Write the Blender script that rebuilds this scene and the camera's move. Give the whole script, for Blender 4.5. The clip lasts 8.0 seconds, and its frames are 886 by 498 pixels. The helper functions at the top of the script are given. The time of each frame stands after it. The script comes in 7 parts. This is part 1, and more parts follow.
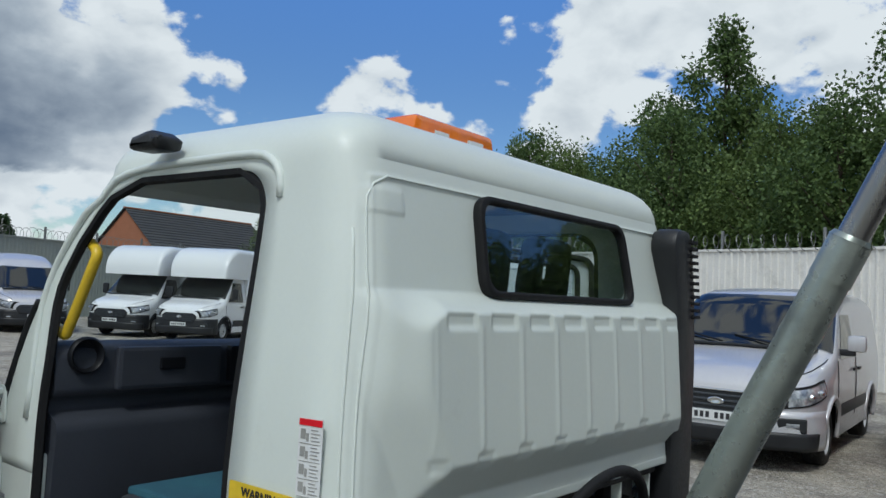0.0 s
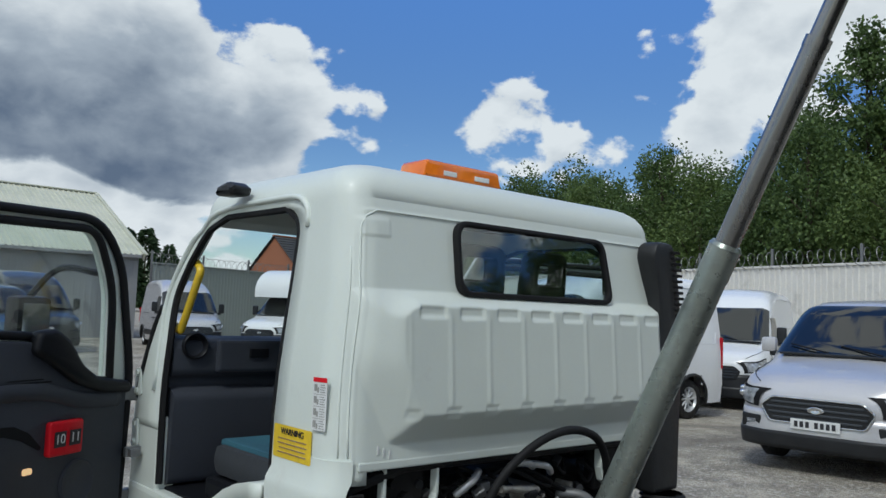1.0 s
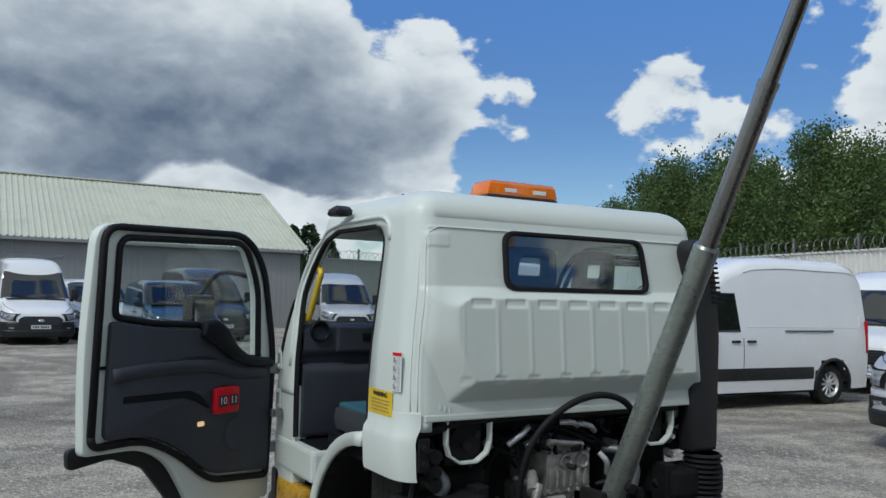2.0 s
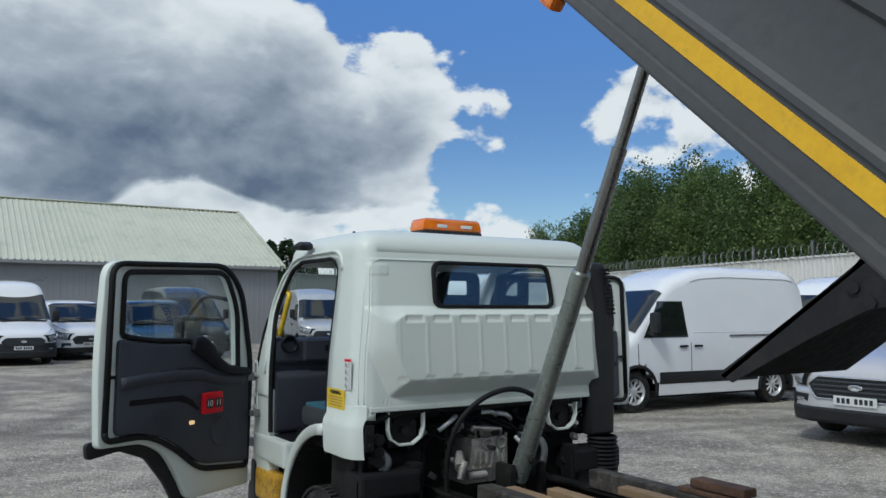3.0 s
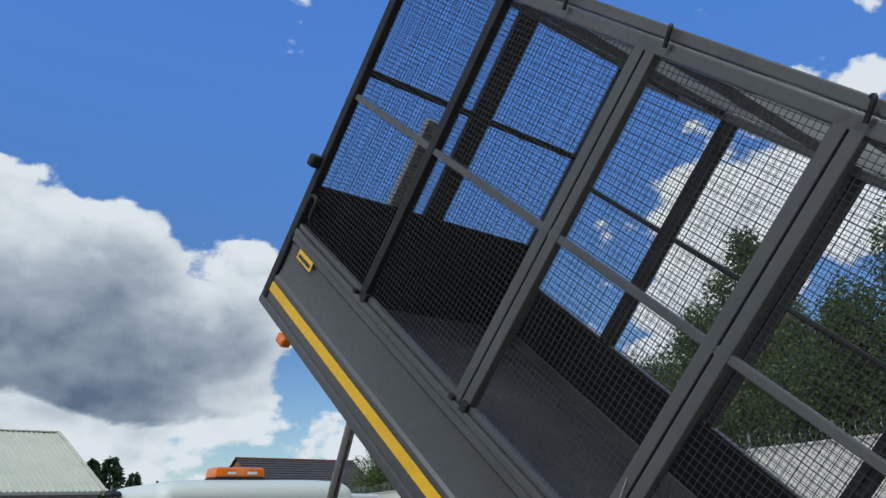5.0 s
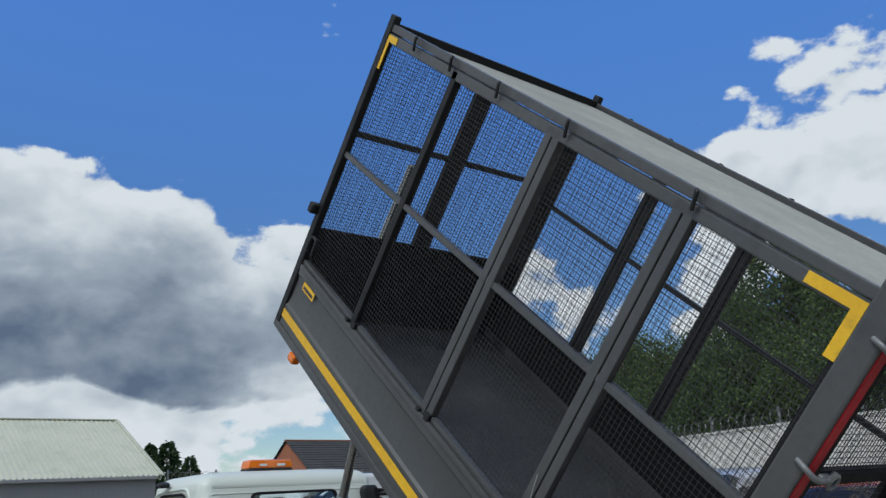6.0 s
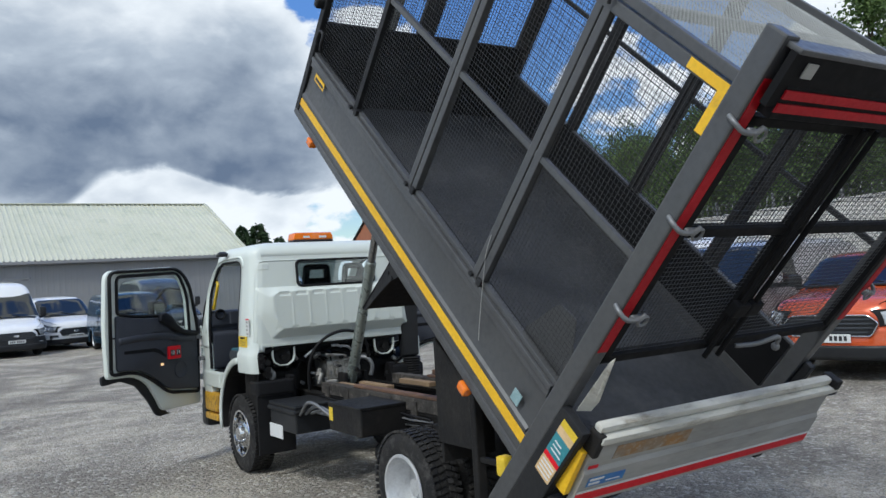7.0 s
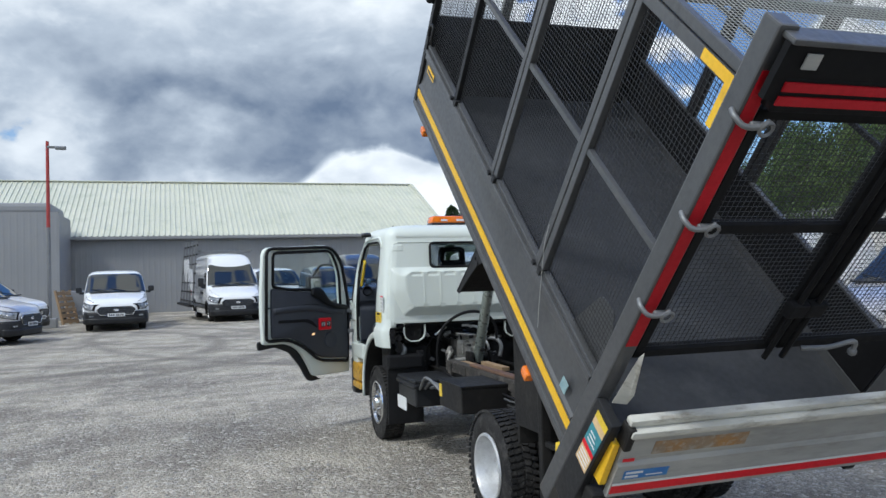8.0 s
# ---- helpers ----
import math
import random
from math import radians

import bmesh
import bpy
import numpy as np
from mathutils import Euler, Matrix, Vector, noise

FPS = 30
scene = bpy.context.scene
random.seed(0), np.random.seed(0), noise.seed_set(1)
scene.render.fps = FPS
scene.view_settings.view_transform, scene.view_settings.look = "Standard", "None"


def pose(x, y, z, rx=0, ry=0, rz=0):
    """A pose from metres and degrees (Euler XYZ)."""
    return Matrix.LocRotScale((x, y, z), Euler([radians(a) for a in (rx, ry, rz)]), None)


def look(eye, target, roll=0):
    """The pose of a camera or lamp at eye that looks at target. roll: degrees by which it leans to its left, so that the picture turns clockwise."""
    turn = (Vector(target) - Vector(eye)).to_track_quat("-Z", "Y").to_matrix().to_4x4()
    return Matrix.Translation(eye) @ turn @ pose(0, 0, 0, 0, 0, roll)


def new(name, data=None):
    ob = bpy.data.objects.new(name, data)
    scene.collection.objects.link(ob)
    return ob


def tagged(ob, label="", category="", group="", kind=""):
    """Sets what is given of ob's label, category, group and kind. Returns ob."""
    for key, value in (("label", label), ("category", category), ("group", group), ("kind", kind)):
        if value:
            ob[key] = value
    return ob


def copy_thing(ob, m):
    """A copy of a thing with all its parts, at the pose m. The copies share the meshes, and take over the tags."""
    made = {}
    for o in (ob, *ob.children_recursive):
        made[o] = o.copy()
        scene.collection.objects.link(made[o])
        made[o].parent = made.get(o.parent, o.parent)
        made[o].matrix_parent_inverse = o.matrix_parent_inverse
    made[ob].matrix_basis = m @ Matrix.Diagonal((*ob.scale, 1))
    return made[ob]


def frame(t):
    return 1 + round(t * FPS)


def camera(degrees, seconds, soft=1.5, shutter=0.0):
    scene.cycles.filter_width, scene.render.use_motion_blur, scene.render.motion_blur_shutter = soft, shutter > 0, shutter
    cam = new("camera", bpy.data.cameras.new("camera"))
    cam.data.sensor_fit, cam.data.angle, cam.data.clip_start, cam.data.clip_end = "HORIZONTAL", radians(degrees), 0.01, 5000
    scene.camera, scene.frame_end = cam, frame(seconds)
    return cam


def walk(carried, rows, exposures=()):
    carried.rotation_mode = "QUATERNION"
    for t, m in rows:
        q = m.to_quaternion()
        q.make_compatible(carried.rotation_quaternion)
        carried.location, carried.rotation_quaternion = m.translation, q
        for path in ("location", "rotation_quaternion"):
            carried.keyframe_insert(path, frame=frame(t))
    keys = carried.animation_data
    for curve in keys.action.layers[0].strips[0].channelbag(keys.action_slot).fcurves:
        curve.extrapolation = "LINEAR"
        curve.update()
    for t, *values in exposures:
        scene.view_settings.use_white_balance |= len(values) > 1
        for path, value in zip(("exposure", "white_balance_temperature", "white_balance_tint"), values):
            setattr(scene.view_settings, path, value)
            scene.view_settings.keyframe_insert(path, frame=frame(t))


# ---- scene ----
cam = camera(57.6, 8.0)
PATH = [
    (0, (-2.002, -1.197, 1.753), (-0.442, 0.049, 1.872), 2.9),
    (0.5, (-2.039, -1.62, 1.731), (-0.543, -0.304, 1.902), 2.6),
    (1, (-2.203, -2.009, 1.702), (-0.886, -0.513, 1.858), 2.3),
    (1.5, (-2.285, -2.438, 1.702), (-1.181, -0.775, 1.821), 2.2),
    (1.7, (-2.313, -2.605, 1.721), (-1.274, -0.899, 1.835), 2.2),
    (2.8, (-2.597, -3.556, 1.739), (-1.583, -1.836, 1.859), 0.3),
    (3, (-2.661, -3.741, 1.76), (-1.603, -2.05, 1.904), 0.1),
    (3.5, (-2.835, -4.121, 1.781), (-1.635, -2.543, 2.042), -0.1),
    (4, (-2.934, -4.557, 1.802), (-1.681, -3.049, 2.199), -0.6),
    (4.5, (-3.096, -4.985, 1.813), (-1.78, -3.58, 2.359), -1.6),
    (4.7, (-3.143, -5.119, 1.843), (-1.824, -3.744, 2.45), -2.1),
    (5.8, (-3.447, -6.11, 1.862), (-2.207, -4.681, 2.511), -3.3),
    (6, (-3.496, -6.269, 1.879), (-2.264, -4.808, 2.469), -3.4),
    (6.4, (-3.436, -6.609, 1.802), (-2.272, -5.023, 2.164), -2.9),
    (6.5, (-3.427, -6.672, 1.794), (-2.262, -5.067, 2.055), -2.4),
    (7, (-3.421, -7.039, 1.743), (-2.312, -5.376, 1.818), -3.5),
    (7.5, (-3.179, -7.332, 1.737), (-2.296, -5.538, 1.788), -2.8),
    (8, (-2.802, -7.535, 1.739), (-2.161, -5.642, 1.789), -1.5),
]
walk(cam, [(t, look(eye, target, roll)) for t, eye, target, roll in PATH],
     [(0, -0.19, 5970, 4), (1.5, -0.21, 5990, 4.5), (3, -0.19, 5970, 4), (4.5, -0.18, 5960, 5), (6, -0.28, 5960, 5), (6.5, -0.08, 5960, 5.5), (7, 0.14, 5970, 6.5), (8, 0.29, 5950, 6.5)])

# ---- world, sun ----
SUN_AZ, SUN_EL = 244.0, 50.0      # degrees clockwise from +y; height over the ground


def heading(az, el):
    a, e = radians(az), radians(el)
    return Vector((math.sin(a) * math.cos(e), math.cos(a) * math.cos(e), math.sin(e)))


def make_world():
    world = bpy.data.worlds.new("sky")
    scene.world = world
    world.use_nodes = True
    nt = world.node_tree
    N, L = nt.nodes, nt.links
    N.clear()

    def node(kind, **kw):
        n = N.new(kind)
        for k, v in kw.items():
            n.inputs[k].default_value = v
        return n

    def calc(op, a, b=None, c=None, clamp=False):
        n = N.new("ShaderNodeMath")
        n.operation, n.use_clamp = op, clamp
        for i, v in enumerate((a, b, c)):
            if v is None:
                continue
            if isinstance(v, (int, float)):
                n.inputs[i].default_value = v
            else:
                L.new(v, n.inputs[i])
        return n.outputs[0]

    def ramp(v, lo, hi, soft=True):
        n = N.new("ShaderNodeMapRange")
        n.interpolation_type = "SMOOTHSTEP" if soft else "LINEAR"
        n.inputs["From Min"].default_value, n.inputs["From Max"].default_value = lo, hi
        L.new(v, n.inputs["Value"])
        return n.outputs["Result"]

    out = N.new("ShaderNodeOutputWorld")
    sky = N.new("ShaderNodeTexSky")
    sky.sky_type, sky.sun_disc = "NISHITA", False
    sky.sun_elevation, sky.sun_rotation = radians(SUN_EL), radians(SUN_AZ)
    sky.altitude, sky.air_density, sky.dust_density, sky.ozone_density = 80, 1.0, 0.6, 1.6
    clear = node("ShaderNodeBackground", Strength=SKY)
    deep = node("ShaderNodeHueSaturation", Saturation=1.28, Value=1.0, Hue=0.512)
    L.new(sky.outputs[0], deep.inputs["Color"])
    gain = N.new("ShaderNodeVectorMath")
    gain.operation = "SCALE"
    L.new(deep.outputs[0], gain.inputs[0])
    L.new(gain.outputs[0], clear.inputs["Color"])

    co = N.new("ShaderNodeTexCoord").outputs["Generated"]
    # clouds, a little flattened
    sep = N.new("ShaderNodeSeparateXYZ")
    L.new(co, sep.inputs[0])
    comb = N.new("ShaderNodeCombineXYZ")
    L.new(sep.outputs["X"], comb.inputs["X"])
    L.new(sep.outputs["Y"], comb.inputs["Y"])
    L.new(calc("MULTIPLY", sep.outputs["Z"], 1.55), comb.inputs["Z"])

    def fbm(scale, detail, rough, vec, dist=0.0):
        n = node("ShaderNodeTexNoise", Scale=scale, Detail=detail, Roughness=rough, Distortion=dist)
        L.new(vec, n.inputs["Vector"])
        return n.outputs["Fac"]

    puff = fbm(6.2, 10.0, 0.56, comb.outputs[0], 0.3)
    fine = fbm(24.0, 8.0, 0.6, comb.outputs[0], 0.2)
    broad = fbm(2.4, 3.0, 0.5, comb.outputs[0])

    # rounded billows at two sizes
    def billow(vec, scale):
        d = N.new("ShaderNodeVectorMath")
        d.operation = "ADD"
        w = N.new("ShaderNodeTexNoise")
        w.inputs["Scale"].default_value, w.inputs["Detail"].default_value = scale * 1.3, 4.0
        L.new(vec, w.inputs["Vector"])
        sc = N.new("ShaderNodeVectorMath")
        sc.operation = "SCALE"
        sc.inputs["Scale"].default_value = 0.55 / scale
        L.new(w.outputs["Color"], sc.inputs[0])
        L.new(vec, d.inputs[0])
        L.new(sc.outputs[0], d.inputs[1])
        v = N.new("ShaderNodeTexVoronoi")
        v.feature = "SMOOTH_F1"
        v.inputs["Scale"].default_value, v.inputs["Smoothness"].default_value = scale, 0.35
        v.inputs["Detail"].default_value, v.inputs["Roughness"].default_value = 2.0, 0.45
        L.new(d.outputs[0], v.inputs["Vector"])
        return v.outputs["Distance"]
    lump = billow(comb.outputs[0], 11.0)

    # bearings of the large clouds, of the clear patches and of the grey cloud bellies
    def masses(rows):
        total = None
        for az, el, rad, wt in rows:
            d = N.new("ShaderNodeVectorMath")
            d.operation = "DISTANCE"
            L.new(co, d.inputs[0])
            d.inputs[1].default_value = heading(az, el)
            v = calc("MULTIPLY", ramp(d.outputs["Value"], radians(rad), radians(rad) * 0.35), wt)
            total = v if total is None else calc("ADD", total, v)
        return total
    total = masses(CLOUDS)
    wob = calc("MULTIPLY", calc("SUBTRACT", puff, 0.5), 2.1)
    wob = calc("ADD", wob, calc("MULTIPLY", calc("SUBTRACT", fine, 0.5), 0.7))
    wob = calc("ADD", wob, calc("MULTIPLY", calc("SUBTRACT", 0.66, lump), 0.9))
    dens = calc("ADD", calc("ADD", total, wob), calc("MULTIPLY", calc("SUBTRACT", broad, 0.5), 0.8))
    cover = ramp(dens, 0.22, 0.44)
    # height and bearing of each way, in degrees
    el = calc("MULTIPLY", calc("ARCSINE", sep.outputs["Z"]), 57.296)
    az = calc("MULTIPLY", calc("ARCTAN2", sep.outputs["X"], sep.outputs["Y"]), 57.296)
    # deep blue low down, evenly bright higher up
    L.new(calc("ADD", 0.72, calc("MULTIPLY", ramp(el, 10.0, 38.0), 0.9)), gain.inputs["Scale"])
    over = N.new("ShaderNodeVectorMath")
    over.operation = "ADD"
    L.new(comb.outputs[0], over.inputs[0])
    over.inputs[1].default_value = (-0.012, -0.006, 0.030)
    soft = fbm(6.2, 7.0, 0.55, comb.outputs[0], 0.3)
    above = fbm(6.2, 7.0, 0.55, over.outputs[0], 0.3)
    lit = calc("SUBTRACT", soft, above)
    small = calc("SUBTRACT", fbm(17.0, 6.0, 0.55, comb.outputs[0], 0.4), fbm(17.0, 6.0, 0.55, over.outputs[0], 0.4))
    relief = calc("SUBTRACT", billow(over.outputs[0], 11.0), lump)
    # the large cloud: bright top, grey belly down to a ragged base, white cloud far off below it
    sway = calc("MULTIPLY", calc("SUBTRACT", broad, 0.5), 9.0)
    jag = calc("MULTIPLY", calc("SUBTRACT", puff, 0.5), 9.0)
    down = ramp(calc("ADD", calc("ADD", el, sway), jag), 22.0, 10.0)
    foot = calc("ADD", calc("ADD", el, calc("MULTIPLY", jag, 0.75)), calc("MULTIPLY", ramp(az, 9.0, 22.0), 1.4))
    foot = calc("ADD", foot, calc("MULTIPLY", ramp(calc("ADD", az, calc("MULTIPLY", jag, 0.6)), 12.0, 7.0), 3.2))
    base = ramp(foot, 8.1, 9.0)
    reach = calc("ADD", calc("MULTIPLY", ramp(calc("ADD", az, calc("MULTIPLY", jag, 0.8)), 34.0, 25.0), 0.62), 0.10)
    grey = calc("MULTIPLY", calc("MULTIPLY", down, base), reach)
    thick = ramp(dens, 0.45, 1.5)
    shade = calc("ADD", calc("MULTIPLY", grey, calc("ADD", 0.35, calc("MULTIPLY", thick, 0.65))), calc("MULTIPLY", thick, 0.16))
    shade = calc("SUBTRACT", shade, calc("MULTIPLY", lit, 0.62))
    shade = calc("SUBTRACT", shade, calc("MULTIPLY", small, 0.26))
    shade = calc("SUBTRACT", shade, calc("MULTIPLY", relief, 0.28))
    shade = calc("SUBTRACT", shade, calc("MULTIPLY", calc("SUBTRACT", fine, 0.5), 0.16), clamp=True)
    tone = N.new("ShaderNodeValToRGB")
    tone.color_ramp.interpolation = "LINEAR"
    tone.color_ramp.elements[0].color = (1.0, 1.0, 1.0, 1)
    tone.color_ramp.elements[1].color = (0.155, 0.20, 0.285, 1)
    mid = tone.color_ramp.elements.new(0.45)
    mid.color = (0.50, 0.545, 0.61, 1)
    L.new(shade, tone.inputs[0])
    cloud = node("ShaderNodeBackground", Strength=CLOUD)
    L.new(tone.outputs[0], cloud.inputs["Color"])
    both = N.new("ShaderNodeMixShader")
    L.new(cover, both.inputs[0])
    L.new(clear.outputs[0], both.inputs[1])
    L.new(cloud.outputs[0], both.inputs[2])
    L.new(both.outputs[0], out.inputs["Surface"])


SKY, CLOUD = 0.15, 0.88
CLOUDS = [
    (14, 13, 14, 0.95), (24, 14, 11, 0.85), (4, 14, 15, 0.9), (-12, 15, 20, 0.85), (33, 12, 7, 0.55), (-30, 20, 25, 0.7),
    (15, 6, 9, 0.4), (27, 5, 9, 0.5), (36, 5, 5, 0.4), (46, 13, 6, 0.75), (59, 16, 8, 0.62), (67, 21, 10, 0.34), (76, 19, 12, 0.42), (56, 6, 11, 0.5), (90, 22, 20, 0.5),
    (20, 31, 11, -0.9), (40, 20, 7, -0.7), (48, 30, 14, -0.8), (6, 31, 12, -0.7), (37, 9, 3, -0.35),
    # unseen clouds behind and overhead, added to whiten the light and reflections
    (180, 35, 60, 0.6), (250, 30, 50, 0.62), (120, 40, 40, 0.35), (300, 35, 45, 0.62), (0, 90, 48, 0.42), (90, 60, 30, 0.2),
]
make_world()

sun = new("sun", bpy.data.lights.new("sun", "SUN"))
sun.data.energy, sun.data.angle, sun.data.color = 1.9, radians(9), (1.0, 0.96, 0.90)
sun.matrix_world = look(heading(SUN_AZ, SUN_EL) * 50, (0, 0, 0))

# ---- materials ----
def surf(name, c, c2=None, rough=0.5, metal=0.0, grain=40.0, patch=2.0, bump=0.0, bump_scale=None, dirt=None, dirt_at=(0.55, 0.75), coat=0.0, spec=0.5, vary=0.0, stretch=(1, 1, 1), speck=0.5):
    """A node material: two tones mixed at a patch and a grain scale, stains of their own shape, fine relief."""
    m = bpy.data.materials.new(name)
    m.use_nodes = True
    nt = m.node_tree
    N, L = nt.nodes, nt.links
    b = N["Principled BSDF"]
    c2 = c2 or tuple(v * 0.8 for v in c)
    tc = N.new("ShaderNodeTexCoord")
    mp = N.new("ShaderNodeMapping")
    mp.inputs["Scale"].default_value = stretch
    L.new(tc.outputs["Object"], mp.inputs["Vector"])

    def noise_(s, d=6.0, r=0.6):
        n = N.new("ShaderNodeTexNoise")
        n.inputs["Scale"].default_value, n.inputs["Detail"].default_value, n.inputs["Roughness"].default_value = s, d, r
        L.new(mp.outputs[0], n.inputs["Vector"])
        return n.outputs["Fac"]

    def mixc(f, a, bb):
        n = N.new("ShaderNodeMix")
        n.data_type = "RGBA"
        L.new(f, n.inputs["Factor"])
        for i, v in ((6, a), (7, bb)):
            if isinstance(v, tuple):
                n.inputs[i].default_value = (*v, 1)
            else:
                L.new(v, n.inputs[i])
        return n.outputs[2]

    def rng(v, lo, hi, a=0.0, bb=1.0):
        n = N.new("ShaderNodeMapRange")
        n.inputs["From Min"].default_value, n.inputs["From Max"].default_value = lo, hi
        n.inputs["To Min"].default_value, n.inputs["To Max"].default_value = a, bb
        L.new(v, n.inputs["Value"])
        return n.outputs["Result"]

    g, p = noise_(grain), noise_(patch, 4.0)
    col = mixc(rng(p, 0.35, 0.65), c, c2)
    col = mixc(rng(g, 0.4, 0.75, 0.0, speck), col, tuple(v * 0.82 for v in c2))
    if vary:
        oi = N.new("ShaderNodeObjectInfo")
        col = mixc(rng(oi.outputs["Random"], 0, 1, 0, vary), col, tuple(v * 0.5 for v in c2))
    if dirt:
        d = noise_(patch * 2.7, 8.0, 0.7)
        col = mixc(rng(d, *dirt_at), col, dirt)
    L.new(col, b.inputs["Base Color"])
    L.new(rng(g, 0.3, 0.7, max(rough - 0.08, 0.02), min(rough + 0.08, 1)), b.inputs["Roughness"])
    b.inputs["Metallic"].default_value = metal
    b.inputs["Specular IOR Level"].default_value = spec
    b.inputs["Coat Weight"].default_value = coat
    b.inputs["Coat Roughness"].default_value = 0.06
    if bump:
        bn = N.new("ShaderNodeBump")
        bn.inputs["Strength"].default_value, bn.inputs["Distance"].default_value = 1.0, bump
        L.new(noise_(bump_scale or grain, 8.0), bn.inputs["Height"])
        L.new(bn.outputs[0], b.inputs["Normal"])
    return m


def glass(name, tint=(0.8, 0.86, 0.85), ior=1.5, dark=0.0):
    m = bpy.data.materials.new(name)
    m.use_nodes = True
    nt = m.node_tree
    N, L = nt.nodes, nt.links
    N.clear()
    out, mix = N.new("ShaderNodeOutputMaterial"), N.new("ShaderNodeMixShader")
    tr, gl, fr = N.new("ShaderNodeBsdfTransparent"), N.new("ShaderNodeBsdfGlossy"), N.new("ShaderNodeLayerWeight")
    pw, ml = N.new("ShaderNodeMath"), N.new("ShaderNodeMath")
    pw.operation, ml.operation = "POWER", "MULTIPLY_ADD"
    pw.inputs[1].default_value = 4.0
    base = ((ior - 1) / (ior + 1)) ** 2
    ml.inputs[1].default_value, ml.inputs[2].default_value = 1 - base, base
    tr.inputs["Color"].default_value = (*tint, 1)
    gl.inputs["Roughness"].default_value = 0.02
    gl.inputs["Color"].default_value = (0.90, 0.88, 0.84, 1)
    L.new(fr.outputs["Facing"], pw.inputs[0])
    L.new(pw.outputs[0], ml.inputs[0])
    L.new(ml.outputs[0], mix.inputs[0])
    L.new(tr.outputs[0], mix.inputs[1])
    L.new(gl.outputs[0], mix.inputs[2])
    L.new(mix.outputs[0], out.inputs["Surface"])
    return m


def gravel():
    m = bpy.data.materials.new("gravel_ground")
    m.use_nodes = True
    nt = m.node_tree
    N, L = nt.nodes, nt.links
    b = N["Principled BSDF"]
    tc = N.new("ShaderNodeTexCoord")

    def tex(kind, s, d=8.0, r=0.65):
        n = N.new(kind)
        n.inputs["Scale"].default_value = s
        if kind == "ShaderNodeTexNoise":
            n.inputs["Detail"].default_value, n.inputs["Roughness"].default_value = d, r
        L.new(tc.outputs["Object"], n.inputs["Vector"])
        return n

    def mixc(f, a, bb, lo=0.0, hi=1.0, top=1.0):
        mr = N.new("ShaderNodeMapRange")
        mr.inputs["From Min"].default_value, mr.inputs["From Max"].default_value, mr.inputs["To Max"].default_value = lo, hi, top
        L.new(f, mr.inputs["Value"])
        n = N.new("ShaderNodeMix")
        n.data_type = "RGBA"
        L.new(mr.outputs[0], n.inputs["Factor"])
        for i, v in ((6, a), (7, bb)):
            if isinstance(v, tuple):
                n.inputs[i].default_value = (*v, 1)
            else:
                L.new(v, n.inputs[i])
        return n.outputs[2]

    stones = tex("ShaderNodeTexVoronoi", 30.0)
    stones2 = tex("ShaderNodeTexVoronoi", 95.0)
    big, mid, fine = tex("ShaderNodeTexNoise", 0.42, 9), tex("ShaderNodeTexNoise", 1.6, 8), tex("ShaderNodeTexNoise", 22.0, 8)
    col = mixc(mid.outputs["Fac"], (0.37, 0.335, 0.275), (0.62, 0.565, 0.465), 0.40, 0.60)
    col = mixc(big.outputs["Fac"], col, (0.215, 0.195, 0.168), 0.46, 0.60, 0.8)
    col = mixc(stones.outputs["Color"], col, (0.76, 0.72, 0.64), 0.62, 0.9, 0.8)
    col = mixc(stones2.outputs["Color"], col, (0.06, 0.056, 0.05), 0.45, 0.9, 0.7)
    col = mixc(fine.outputs["Fac"], col, (0.12, 0.112, 0.10), 0.5, 0.8, 0.7)
    # curved wheel tracks worn into the stones
    for cx, cy, rad, wid in ((-9.0, 14.5, 7.4, 0.22), (-9.0, 14.5, 9.1, 0.24), (-3.0, -8.0, 16.5, 0.25), (-3.0, -8.0, 18.3, 0.22), (9.0, 18.0, 14.0, 0.2)):
        dv, ab, sb, rg = N.new("ShaderNodeVectorMath"), N.new("ShaderNodeMath"), N.new("ShaderNodeMath"), N.new("ShaderNodeMapRange")
        dv.operation, ab.operation, sb.operation = "DISTANCE", "ABSOLUTE", "SUBTRACT"
        L.new(tc.outputs["Object"], dv.inputs[0])
        dv.inputs[1].default_value = (cx, cy, 0)
        sb.inputs[1].default_value = rad
        L.new(dv.outputs["Value"], sb.inputs[0])
        L.new(sb.outputs[0], ab.inputs[0])
        rg.inputs["From Min"].default_value, rg.inputs["From Max"].default_value = wid * 1.6, wid * 0.3
        L.new(ab.outputs[0], rg.inputs["Value"])
        ml = N.new("ShaderNodeMath")
        ml.operation = "MULTIPLY"
        L.new(rg.outputs[0], ml.inputs[0])
        L.new(mid.outputs["Fac"], ml.inputs[1])
        col = mixc(ml.outputs[0], col, (0.15, 0.14, 0.125), 0.0, 0.6, 0.55)
    L.new(col, b.inputs["Base Color"])
    b.inputs["Roughness"].default_value = 0.92
    b.inputs["Specular IOR Level"].default_value = 0.2
    add = N.new("ShaderNodeMath")
    add.operation = "MULTIPLY_ADD"
    L.new(stones.outputs["Distance"], add.inputs[0])
    add.inputs[1].default_value = -0.6
    L.new(fine.outputs["Fac"], add.inputs[2])
    bn = N.new("ShaderNodeBump")
    bn.inputs["Strength"].default_value, bn.inputs["Distance"].default_value = 1.0, 0.045
    L.new(add.outputs[0], bn.inputs["Height"])
    L.new(bn.outputs[0], b.inputs["Normal"])
    return m


